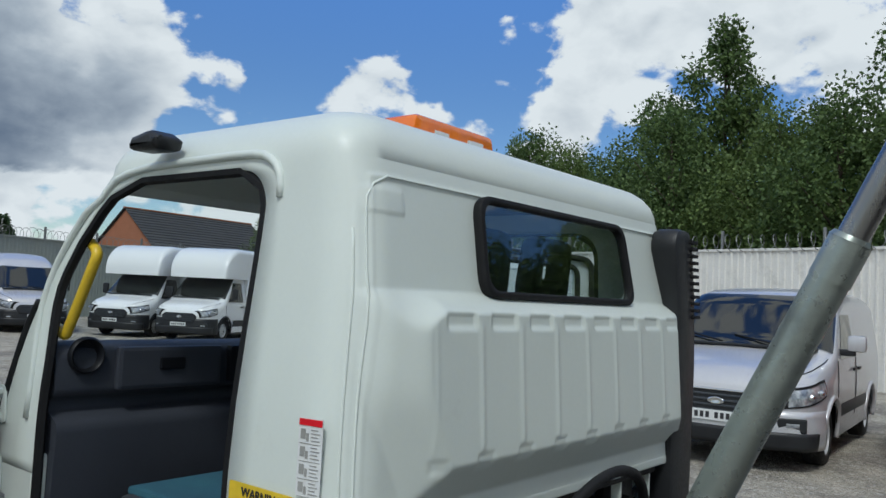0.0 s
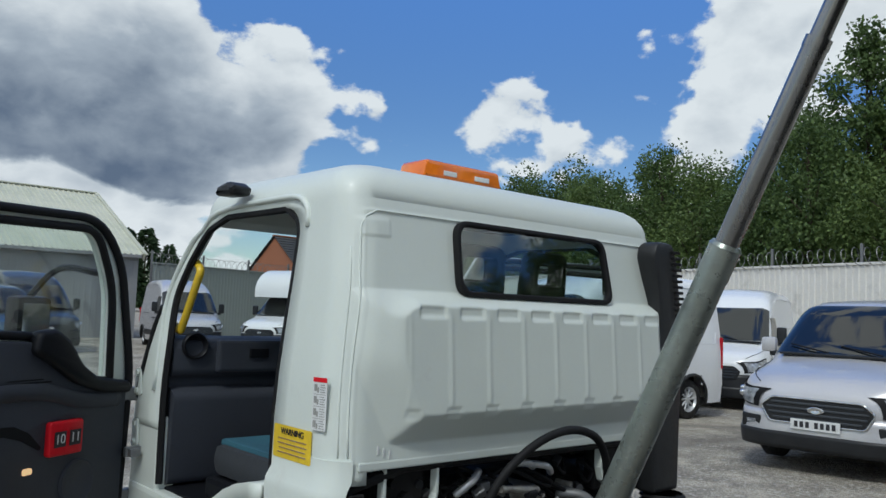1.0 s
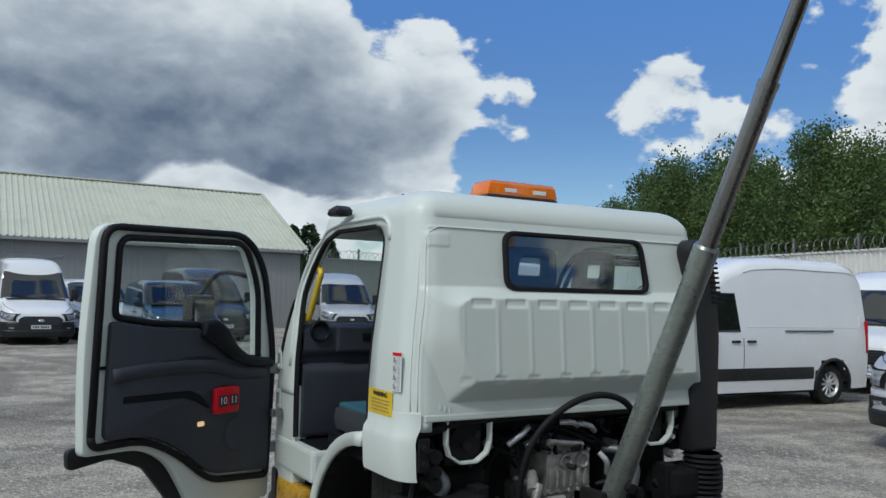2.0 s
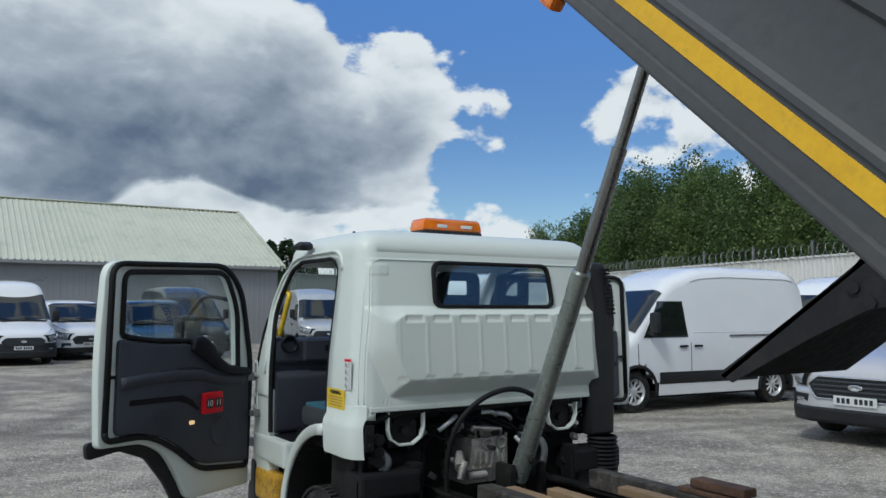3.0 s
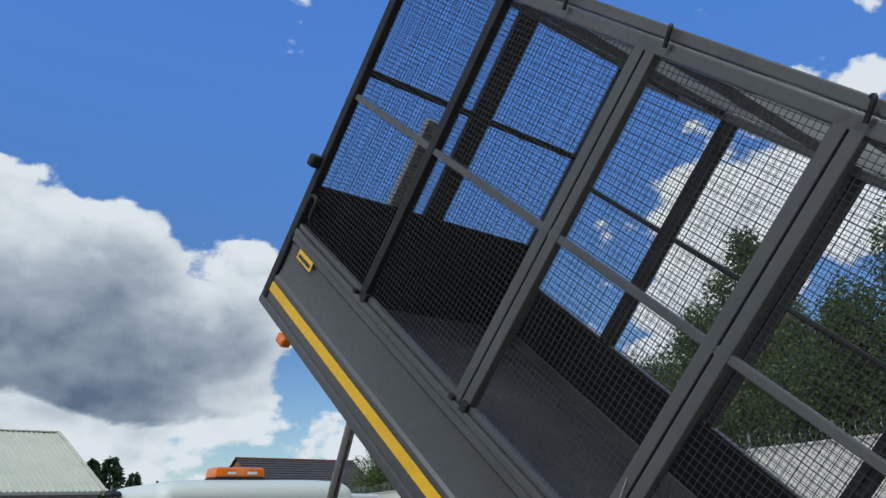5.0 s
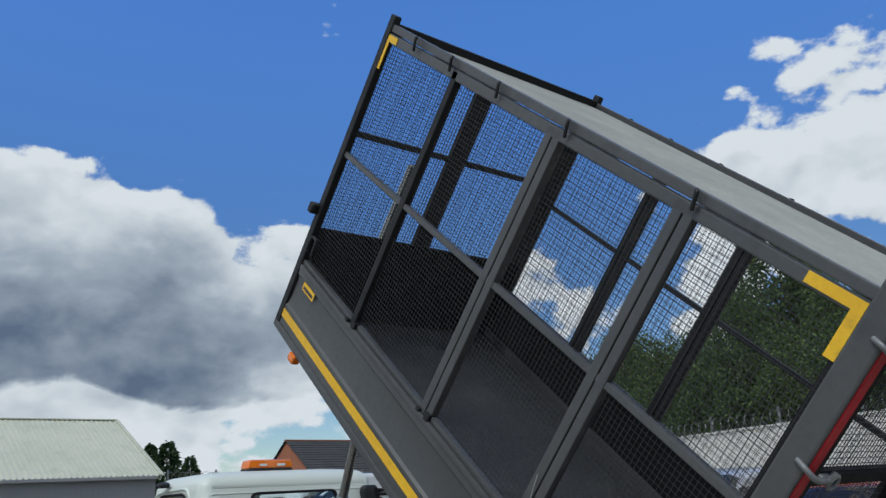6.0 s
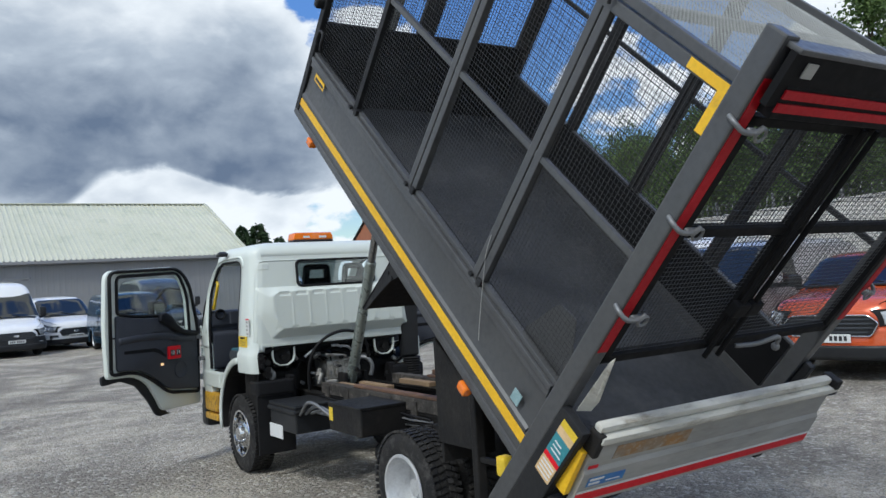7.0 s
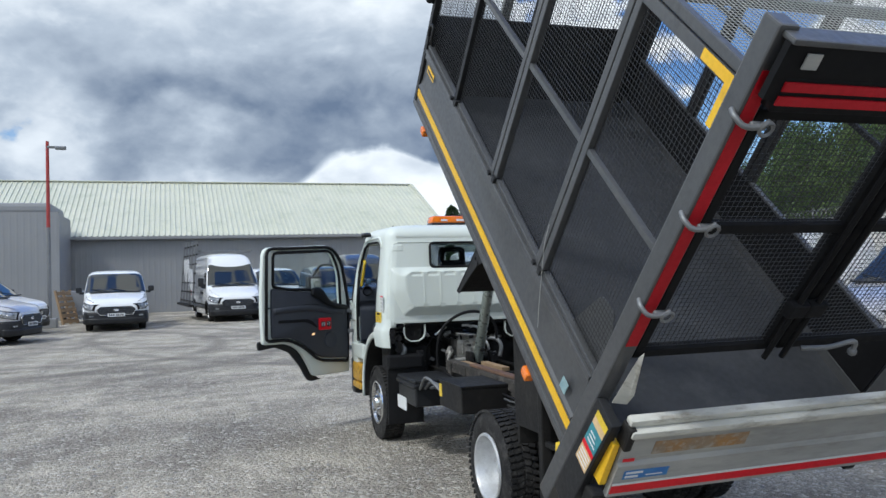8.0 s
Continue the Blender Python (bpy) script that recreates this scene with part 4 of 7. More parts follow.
    bm = boxes(((-0.80, -0.086, 1.228), (0.80, -0.06, 1.256), 0.006))
    part("panel_flange", bm, M_WHITE, rear)
    # rear window
    lean = frame_axes((0, -0.036, 1.882), (1, 0, 0), (0, 0.19, 1))
    o, i_ = rounded([(-0.414, -0.130), (0.414, -0.130), (0.402, 0.132), (-0.402, 0.132)], 0.06, 7), rounded([(-0.394, -0.111), (0.394, -0.111), (0.383, 0.113), (-0.383, 0.113)], 0.05, 7)
    bm = turned(plate([o, i_], 0.03, 0.007), lean)
    win = part("rear_window", bm, M_RUBBER, lorry, "rear cab window in black rubber seal", 40)
    bm = turned(plate([rounded([(-0.395, -0.112), (0.395, -0.112), (0.395, 0.112), (-0.395, 0.112)], 0.06, 6)], 0.005), lean)
    pane = part("pane", bm, M_CABGLASS, win)
    pane.visible_shadow = False
    # windscreen
    bm = bmesh.new()
    sheet_grid(bm, lambda u, v: ((u * 2 - 1) * (half_w(1.27 + 0.77 * v) - 0.09), front_y(1.27 + 0.77 * v) - 0.012, 1.27 + 0.77 * v), [i / 4 for i in range(5)], [i / 4 for i in range(5)])
    ws = part("windscreen", bm, M_GLASS, lorry)
    ws.visible_shadow = False
    # nose under the windscreen
    bm = boxes(((-0.80, 1.42, 0.62), (0.80, 1.54, 1.22), 0.06))
    part("front_panel", bm, M_WHITE, lorry)
    bm = boxes(((-0.86, 1.42, 0.36), (0.86, 1.62, 0.62), 0.05))
    part("front_bumper", bm, M_PLASTIC, lorry)
    # rear corner pieces below the panel
    for s in (-1, 1):
        bm = bmesh.new()
        prof = [(s * 0.885, 0.262), (s * 0.885, 0.03), (s * 0.876, -0.025), (s * 0.852, -0.066), (s * 0.82, -0.084), (s * 0.815, -0.04), (s * 0.845, 0.0), (s * 0.845, 0.262)]
        rows = [[bm.verts.new((x * k, y, z)) for x, y in prof] for z, k in ((1.0, 1.012), (1.02, 1.018), (1.15, 1.026), (1.175, 1.020), (1.205, 1.0), (1.262, 0.998))]
        for a, b in zip(rows, rows[1:]):
            for i in range(len(prof)):
                j = (i + 1) % len(prof)
                bm.faces.new((a[i], a[j], b[j], b[i]))
        bm.faces.new(rows[0])
        bm.faces.new(rows[-1][::-1])
        part("corner_piece", bm, M_WHITE, lorry, smooth=40)
        # arch of the front wheel
        pts = [(0.30 + 0.575 * math.cos(radians(an)), 0.50 + 0.575 * math.sin(radians(an))) for an in range(-8, 128, 8)]
        bm = bmesh.new()
        for (ya, za), (yb, zb) in zip(pts, pts[1:]):
            v = [bm.verts.new(p) for p in ((s * 0.875, ya, za), (s * 0.875, yb, zb), (s * 0.45, yb, zb), (s * 0.45, ya, za))]
            bm.faces.new(v)
        bmesh.ops.remove_doubles(bm, verts=bm.verts[:], dist=1e-4)
        arch = part("wheel_arch_liner", bm, M_CHASSIS, lorry)
        bm = bmesh.new()
        for (ya, za), (yb, zb) in zip(pts[:13], pts[1:13]):
            ka, kb = (1.10, 1.10)
            q = [(s * 0.89, ya, za), (s * 0.89, yb, zb), (s * 0.885, 0.30 + (yb - 0.30) * kb, 0.50 + (zb - 0.50) * kb), (s * 0.885, 0.30 + (ya - 0.30) * ka, 0.50 + (za - 0.50) * ka), (s * 0.60, 0.30 + (ya - 0.30) * ka, 0.50 + (za - 0.50) * ka), (s * 0.60, 0.30 + (yb - 0.30) * kb, 0.50 + (zb - 0.50) * kb)]
            q = [bm.verts.new(p) for p in q]
            bm.faces.new(q[:4])
            bm.faces.new((q[3], q[2], q[5], q[4]))
        bmesh.ops.remove_doubles(bm, verts=bm.verts[:], dist=1e-4)
        thick(part("arch_lip", bm, M_WHITE, arch, "white painted arch panel", 40), 0.02)
        bm = boxes(((min(s * 0.60, s * 0.89), 0.86, 0.80), (max(s * 0.60, s * 0.888), 1.42, 0.955), 0.02))
        part("door_sill", bm, M_WHITE, lorry, "white painted door sill")
        # sill and step
        bm = boxes(((min(s * 0.60, s * 0.885), 1.36, 0.50), (max(s * 0.60, s * 0.885), 1.48, 0.78), 0.03))
        part("sill_step", bm, M_PLASTIC, lorry)
        bm = boxes(((min(s * 0.80, s * 0.895), 1.0, 0.55), (max(s * 0.80, s * 0.895), 1.36, 0.745), 0.03), ((min(s * 0.78, s * 0.90), 0.96, 0.47), (max(s * 0.78, s * 0.90), 1.34, 0.535), 0.015))
        part("step_corner", bm, M_STEPYEL, lorry, "worn yellow step corner")
        # hinge pillar
        bm = boxes(((min(s * 0.80, s * 0.878), 1.165, 0.62), (max(s * 0.80, s * 0.878), 1.44, 1.24), 0.015))
        part("hinge_pillar", bm, M_WHITE, lorry)
        for z in (0.86, 1.28):
            bm = boxes(((min(s * 0.87, s * 0.95), 1.40, z), (max(s * 0.87, s * 0.95), 1.45, z + 0.055), 0.008))
            rod(bm, (s * 0.935, 1.43, z - 0.02), (s * 0.935, 1.43, z + 0.075), 0.014, None, 8)
            part("door_hinge", bm, M_POLE, lorry)
        bm = bmesh.new()
        hose(bm, [(s * (half_w(z) - .002), front_y(z) - .085, z) for z in (1.30, 1.40, 1.50, 1.60, 1.68)], .013, 8)
        part("pillar_gap", bm, M_RUBBER, lorry, smooth=180)
        for z in (1.15, 1.36):
            bm = turned(plate([rounded([(-.035, -.05), (.03, -.06), (.035, .055), (-.02, .06)], .012)], .008, .002), frame_axes((s * .884, 1.385, z), (0, 1, 0), (0, 0, 1)))
            for dz in (-.035, .04):
                rod(bm, (s * .886, 1.385, z + dz), (s * .898, 1.385, z + dz), .012, None, 6)
            part("hinge_plate", bm, M_WHITE, lorry, smooth=40)
        bm = boxes(((min(s * 0.87, s * 0.94), 1.33, 1.06), (max(s * 0.87, s * 0.94), 1.36, 1.10), 0.005), ((min(s * 0.89, s * 0.93), 1.30, 1.065), (max(s * 0.89, s * 0.93), 1.34, 1.095), 0.004))
        part("door_check_strap", bm, M_POLE, lorry)
    # opening seals
    for s in (-1, 1):
        zz = [0.98 + (2.03 - 0.98) * i / 24 for i in range(25)]
        pts = [(s * (half_w(z) - 0.012), door_front(z) - 0.012, z) for z in zz] + [(s * (half_w(z) - 0.012), door_back(z) + 0.012, z) for z in zz[::-1]]
        bm = bmesh.new()
        hose(bm, pts, 0.014, 6, 1)
        part("door_seal", bm, M_RUBBER, lorry)
        # pressed drip lip over the opening
        pts = [(s * (half_w(z) + .001), door_front(z) + .055, z) for z in (1.34, 1.5, 1.66, 1.8, 1.9, 1.95)]
        pts += [(s * (half_w(2.05) + .002), y_, z_) for y_, z_ in ((1.0, 1.985), (.93, 2.035), (.78, 2.060), (.5, 2.066), (.33, 2.066), (.265, 2.05), (.232, 2.015), (.225, 1.96))]
        bm = bmesh.new()
        hose(bm, pts, 0.011, 8, 2)
        part("drip_lip", bm, M_WHITE, lorry, smooth=180)
    # roof things
    bm = bmesh.new()
    pts = rounded([(-0.22, 0), (0.22, 0), (0.20, 0.075), (-0.20, 0.075)], 0.02)
    bm = turned(plate([pts], 0.16, 0.015), frame_axes((-0.037, 0.42, 2.215), (1, 0.02, 0), (0, 0, 1)))
    beacon = part("beacon_bar", bm, M_AMBER, lorry, "amber beacon bar on the cab roof", 40)
    bm = boxes(((-0.25, 0.33, 2.185), (0.17, 0.51, 2.217), 0.01))
    part("beacon_base", bm, M_PLASTIC, beacon)
    bm = boxes(((-0.15, 0.335, 2.235), (-0.08, 0.342, 2.255), 0.004), ((0.02, 0.335, 2.235), (0.10, 0.342, 2.255), 0.004))
    apart("beacon_lamp", bm, M_PAPER, beacon)
    bm = bmesh.new()
    wedge = turned(plate([rounded([(0.0, 0.0), (0.125, 0.004), (0.115, 0.038), (0.03, 0.052), (-0.012, 0.030)], 0.012)], 0.085, 0.016), frame_axes((-0.862, 0.62, 2.088), (0, 1, 0), (0, 0, 1)))
    me = bpy.data.meshes.new("wedge")
    wedge.to_mesh(me)
    wedge.free()
    bm.from_mesh(me)
    bpy.data.meshes.remove(me)
    rod(bm, (-0.89, 0.632, 2.115), (-0.89, 0.612, 2.115), 0.008, None, 8)
    part("side_marker_lamp", bm, M_PLASTIC, lorry, "black roof edge marker lamp")
    bm = bmesh.new()
    for x in (-0.62, -0.50):
        rod(bm, (x, 0.5, 2.17), (x, 0.5, 2.20), 0.012, 0.008, 8)
    apart("roof_stud", bm, M_PLASTIC, lorry)
    # pillar labels
    face = frame_axes((-0.8845, 0.155, 1.285), (0, -1, 0), (0, 0, 1))
    bm = turned(plate([rounded([(-0.10, -0.05), (0.115, -0.05), (0.115, 0.05), (-0.10, 0.05)], 0.006)], 0.002), face)
    lab = part("warning_label", bm, M_YELLABEL, lorry, "yellow warning label")
    words("WARNING", 0.027, M_INK, lab, face @ pose(0.01, 0.032, 0.003))
    bm = bmesh.new()
    for k, w in enumerate((0.16, 0.165, 0.15, 0.16)):
        box(bm, (0.01 - w / 2, 0.008 - k * 0.014, 0.001), (0.01 + w / 2, 0.0115 - k * 0.014, 0.003))
    apart("text_bar", turned(bm, face), M_BROWNTAPE, lab)
    cface = frame_axes((-0.8775, 0.012, 1.42), (0.16, -0.99, 0), (0, 0, 1))
    bm = turned(plate([rounded([(-0.03, -0.078), (0.03, -0.078), (0.03, 0.078), (-0.03, 0.078)], 0.004)], 0.002), cface @ pose(0, 0, 0.004))
    lab = part("pictogram_label", bm, M_PAPER, lorry, "white pictogram label with red head")
    bm = turned(boxes(((-0.029, 0.063, 0.005), (0.029, 0.076, 0.0065))), cface)
    part("label_head", bm, M_REDBRIGHT, lab)
    bm = bmesh.new()
    rng = np.random.default_rng(2)
    for k in range(4):
        z = 0.044 - k * 0.035
        box(bm, (-0.024, z - 0.008, 0.005), (-0.012, z + 0.012, 0.0062))
        box(bm, (-0.010, z - 0.012, 0.005), (-0.004, z + 0.004, 0.0062))
        for r_ in range(4):
            box(bm, (0.002, z - 0.011 + r_ * 0.007, 0.005), (0.024 - 0.005 * (r_ % 2), z - 0.009 + r_ * 0.007, 0.0062))
        box(bm, (-0.026, z - 0.0175, 0.005), (0.026, z - 0.0163, 0.0062))
    apart("pictogram", turned(bm, cface), M_ALU, lab)
    bm = bmesh.new()
    for k in range(3):
        box(bm, (-0.735 + k * 0.022, -0.0855, 1.275 - k * 0.008), (-0.729 + k * 0.022, -0.083, 1.30 - k * 0.008), 0, None)
    apart("seam_mark", bm, M_PAPER, rear)
    # yellow grab handle on the front pillar
    bm = bmesh.new()
    hose(bm, [(-0.80, 1.24, 1.60), (-0.81, 1.18, 1.585), (-0.81, 1.155, 1.61), (-0.80, 1.07, 1.78), (-0.795, 1.055, 1.83), (-0.79, 1.10, 1.86)], 0.016, 10)
    part("grab_handle", bm, M_YELPLAST, lorry, "yellow plastic grab handle", 180)


def cab_inside():
    bm = boxes(((-0.84, 0.88, 0.93), (0.84, 1.44, 0.965), 0.01), ((-0.80, 0.34, 0.97), (0.80, 0.90, 1.05), 0.02))
    part("cab_floor", bm, M_TRIMDARK, lorry)
    bm = bmesh.new()
    prof = [(1.42, 1.47), (1.34, 1.555), (1.22, 1.565), (1.16, 1.54), (1.15, 1.41), (1.19, 1.39), (1.19, 1.36), (1.12, 1.33), (1.14, 0.97), (1.46, 0.97), (1.46, 1.30)]
    prof = rounded(prof, 0.03, 3)
    a, b = [bm.verts.new((-0.84, y, z)) for y, z in prof], [bm.verts.new((0.84, y, z)) for y, z in prof]
    for i in range(len(prof)):
        j = (i + 1) % len(prof)
        bm.faces.new((a[i], a[j], b[j], b[i]))
    bm.faces.new(a)
    bm.faces.new(b[::-1])
    dash = part("dashboard", bm, M_TRIM, lorry, "dark blue grey moulded dashboard", 40)
    bm = bmesh.new()
    ring(bm, (-0.755, 1.152, 1.525), (0, -1, 0), ((0.0, 0.056), (0.012, 0.056), (0.018, 0.050), (0.010, 0.043), (-0.02, 0.040), (-0.03, 0.0)), 24)
    part("air_vent", bm, M_TRIMDARK, dash, smooth=50)
    bm = boxes(((-0.66, 1.125, 1.415), (-0.28, 1.155, 1.55), 0.03))
    part("glove_box_lid", bm, M_TRIM, dash)
    bm = boxes(((-0.52, 1.115, 1.475), (-0.43, 1.13, 1.515), 0.012))
    part("lid_latch", bm, M_TRIMDARK, dash)
    bm = boxes(((-0.24, 1.13, 1.42), (0.30, 1.17, 1.55), 0.02))
    part("centre_panel", bm, M_TRIMDARK, dash)
    bm = bmesh.new()
    c = Vector((0.42, 0.93, 1.47))
    tilt = Euler((radians(-38), 0, 0)).to_matrix()
    pts = [c + tilt @ Vector((0.20 * math.cos(t * 2 * math.pi / 20), 0, 0.20 * math.sin(t * 2 * math.pi / 20))) for t in range(21)]
    hose(bm, pts, 0.016, 8, 2)
    rod(bm, c, c + Vector((0, 0.25, -0.18)), 0.03, 0.035, 10)
    for t in (0.0, 0.33, 0.66):
        an = t * 2 * math.pi + 0.5
        rod(bm, c, c + tilt @ Vector((0.19 * math.cos(an), 0, 0.19 * math.sin(an))), 0.014, 0.012, 6)
    part("steering_wheel", bm, M_RUBBER, lorry, smooth=60)
    for x0, x1, hx, hw_ in ((-0.78, 0.06, -0.09, 1.0), (0.12, 0.70, 0.305, 0.78)):
        bm = boxes(((x0, 0.34, 1.05), (x1, 0.90, 1.175), 0.05))
        seat = part("seat", bm, M_SEATGREY, lorry, "dark grey cab seat with teal cloth top", 40)
        bm = boxes(((x0 + 0.03, 0.38, 1.155), (x1 - 0.03, 0.885, 1.188), 0.03))
        part("seat_cloth", bm, M_SEAT, seat)
        bm = bmesh.new()
        box(bm, (x0 + 0.02, -0.05, 0.0), (x1 - 0.02, 0.08, 0.60), 0.05, Matrix.Translation((0, 0.27, 1.13)) @ Matrix.Rotation(radians(9), 4, "X"))
        part("backrest", bm, M_SEATGREY, seat)
        o = rounded([(-0.145 * hw_, 0), (0.145 * hw_, 0), (0.13 * hw_, 0.21), (-0.13 * hw_, 0.21)], 0.05)
        i_ = rounded([(-0.088 * hw_, 0.075), (0.088 * hw_, 0.075), (0.08 * hw_, 0.16), (-0.08 * hw_, 0.16)], 0.02)
        bm = turned(plate([o, i_], 0.09, 0.02), frame_axes((hx, 0.22, 1.755), (1, 0, 0), (0, -0.1, 1)))
        part("headrest", bm, M_TRIMDARK, seat, "open-centred headrest", 40)
        bm = boxes(((x0 + 0.1, 0.4, 0.96), (x1 - 0.1, 0.9, 1.04), 0.01))
        part("seat_base", bm, M_TRIMDARK, seat)
    bm = boxes(((-0.74, 0.10, 2.10), (0.74, 0.85, 2.12), 0.01))
    part("headlining", bm, M_HEAD, lorry)
    bm = boxes(((-0.70, 0.03, 1.27), (0.70, 0.06, 1.74), 0.01))
    part("rear_trim", bm, M_TRIM, lorry)


def door(side):
    """An open cab door. Its own x runs from the hinge to the free edge, y up, inner face towards minus z."""
    d = Vector((-0.865 * -side, -0.50, 0))
    m = frame_axes((side * 0.905, 1.43, 0), d, (0, 0, 1))
    q = -1 if side < 0 else 1

    def at(z):
        return m @ Matrix.Translation((0, 0, q * z))
    outer = rounded([(0.0, 0.62), (0.52, 0.62), (0.58, 0.74), (0.70, 0.92), (0.86, 1.0), (1.165, 1.01), (1.185, 1.45), (1.145, 2.008), (0.24, 2.04), (0.09, 1.85), (-0.02, 1.40)],
                    [.03, .05, .1, .12, .08, .03, .2, .10, .14, .2, .1])
    hole = rounded([(1.04, 1.60), (1.03, 1.95), (0.25, 1.975), (0.14, 1.75), (0.125, 1.37), (0.27, 1.385), (0.37, 1.46), (0.50, 1.555), (0.84, 1.568)], [.03, .06, .08, .1, .02, .05, .08, .08, .1])
    bm = turned(plate([outer, hole], 0.055, 0.012), at(-0.035))
    dr = part("cab_door", bm, M_WHITE, lorry, "open white cab door with dark inner trim", 40)

    def edge(pts, r, z, mat, nm):
        bm = bmesh.new()
        ps = [at(z) @ Vector((p[0], p[1], 0)) for p in pts]
        hose(bm, ps + [ps[0]], r, 6, 1)
        part(nm, bm, mat, dr, smooth=180)
    edge(rounded([(1.14, 1.045), (0.86, 1.045), (0.66, 0.95), (0.45, 0.79), (0.04, 0.745), (0.012, 1.40), (0.105, 1.86), (0.25, 2.018), (1.115, 1.993)], [.05, .1, .12, .08, .03, .1, .15, .12, .08]), 0.0175, 0.006, M_RUBBER, "door_seal")
    edge(hole, 0.016, 0.0, M_RUBBER, "window_seal")
    bm = turned(plate([hole], 0.005), at(-0.035))
    pane = part("window_pane", bm, M_GLASS, dr)
    pane.visible_shadow = False
    trim = rounded([(0.05, 0.778), (0.462, 0.822), (0.66, 0.975), (0.85, 1.064), (1.085, 1.068), (1.075, 1.585), (0.84, 1.548), (0.50, 1.535), (0.38, 1.44), (0.28, 1.365), (0.05, 1.35)],
                   [.03, .08, .1, .1, .04, .03, .1, .06, .06, .05, .03])
    bm = turned(plate([trim], 0.035, 0.012), at(0.012))
    part("trim_panel", bm, M_TRIM, dr, "dark blue grey moulded trim", 40)
    # armrest swell, pocket, pull, hinge-side cover
    # near-black plate on the trim stands for the shade in the pocket slot
    bm = turned(plate([rounded([(1.005, 1.222), (1.0, 1.252), (0.62, 1.246), (0.55, 1.215), (0.488, 1.155), (0.50, 1.146), (0.58, 1.19), (0.66, 1.214)], 0.008)], 0.004), at(0.0305))
    part("pocket_slot", bm, M_TRIMDARK, dr)
    bm = bmesh.new()
    hose(bm, [at(0.006) @ Vector(p) for p in ((1.06, 1.345, 0), (0.8, 1.36, 0), (0.5, 1.355, 0), (0.30, 1.31, 0), (0.10, 1.30, 0))], 0.042, 10)
    part("armrest_swell", bm, M_TRIM, dr, smooth=180)
    # dark strips on the trim stand for shade along the armrest groove
    bm = turned(boxes(((0.46, 1.388, -.001), (0.80, 1.394, 0.003), 0), ((0.50, 1.400, -.001), (0.66, 1.404, 0.003), 0)), at(0.0305))
    part("armrest_groove", bm, M_TRIMDARK, dr)
    pod = rounded([(0.57, 1.50), (0.55, 1.575), (0.47, 1.585), (0.40, 1.54), (0.33, 1.45), (0.24, 1.395), (0.06, 1.37), (0.05, 1.32), (0.22, 1.335), (0.36, 1.38), (0.48, 1.455)], 0.02)
    bm = turned(plate([pod], 0.06, 0.018), at(0.03))
    part("door_pull", bm, M_TRIMDARK, dr, "near black door pull moulding", 50)
    bm = turned(boxes(((1.06, 1.372, 0), (1.135, 1.388, 0.02), 0.003)), at(0.0))
    part("lock_slot", bm, M_RUBBER, dr)
    bm = turned(plate([rounded([(-0.082, -0.064), (0.082, -0.064), (0.082, 0.064), (-0.082, 0.064)], 0.015)], 0.03, 0.008), at(0.04) @ Matrix.Translation((0.39, 1.18, 0)))
    red = part("red_marker_box", bm, M_REDBRIGHT, lorry, "red numbered marker box", 40)
    if side < 0:
        flip = at(0.0585) @ Matrix.Translation((0.39, 1.18, 0)) @ Matrix.Rotation(math.pi, 4, "Y")
        words("10", 0.05, M_PAPER, red, flip @ pose(-0.036, -0.002, 0))
        words("11", 0.05, M_PAPER, red, flip @ pose(0.038, -0.002, 0))
        bm = bmesh.new()
        for x in (-0.036, 0.038):
            box(bm, (x - 0.028, -0.03, -0.001), (x + 0.028, 0.027, 0.0))
        apart("number_ground", turned(bm, flip), M_INK, red)
    bm = bmesh.new()
    box(bm, (-0.020, -0.012, -0.01), (0.020, 0.012, 0.012), 0.009, at(0.03) @ Matrix.Translation((0.545, 1.078, 0)))
    part("courtesy_lamp", bm, M_COURTESY, dr, "small lit amber courtesy lens")
    bm = bmesh.new()
    ring(bm, m @ Vector((0.30, 1.0, q * 0.03)), m.to_3x3() @ Vector((0, 0, q)), ((0, 0.09), (0.006, 0.088), (0.008, 0.08), (0.004, 0.075), (0.006, 0.0)), 26)
    part("speaker_grille", bm, M_TRIM, dr, smooth=50)
    bm = turned(plate([rounded([(0.36, 0.57), (0.42, 0.59), (0.46, 0.63), (0.56, 0.86), (0.74, 1.0), (0.92, 1.06), (1.20, 1.04), (1.19, 0.95), (0.98, 0.97), (0.80, 0.90), (0.66, 0.74), (0.56, 0.58), (0.50, 0.56), (0.44, 0.57)], 0.03)], 0.03, 0.006), at(-0.075))
    if side < 0:
        part("arch_flare", bm, M_PLASTIC, dr, "black plastic wheel arch flare", 40)
    else:
        bm.free()
    # mirror beyond the glass
    bm = bmesh.new()
    box(bm, (0.12, 1.30, -0.40), (0.30, 1.70, -0.32), 0.03, m @ Matrix.Diagonal((1, 1, q, 1)))
    hose(bm, [m @ Vector((0.12, 1.80, q * -0.06)), m @ Vector((0.17, 1.82, q * -0.25)), m @ Vector((0.21, 1.70, q * -0.36))], 0.014, 6)
    hose(bm, [m @ Vector((0.06, 1.20, q * -0.06)), m @ Vector((0.14, 1.22, q * -0.25)), m @ Vector((0.21, 1.30, q * -0.36))], 0.014, 6)
    mir = part("door_mirror", bm, M_PLASTIC, lorry, smooth=40)
    bm = bmesh.new()
    box(bm, (0.14, 1.33, -0.319), (0.28, 1.67, -0.315), 0, m @ Matrix.Diagonal((1, 1, q, 1)))
    part("mirror_glass", bm, M_CHROME, mir)
    return dr


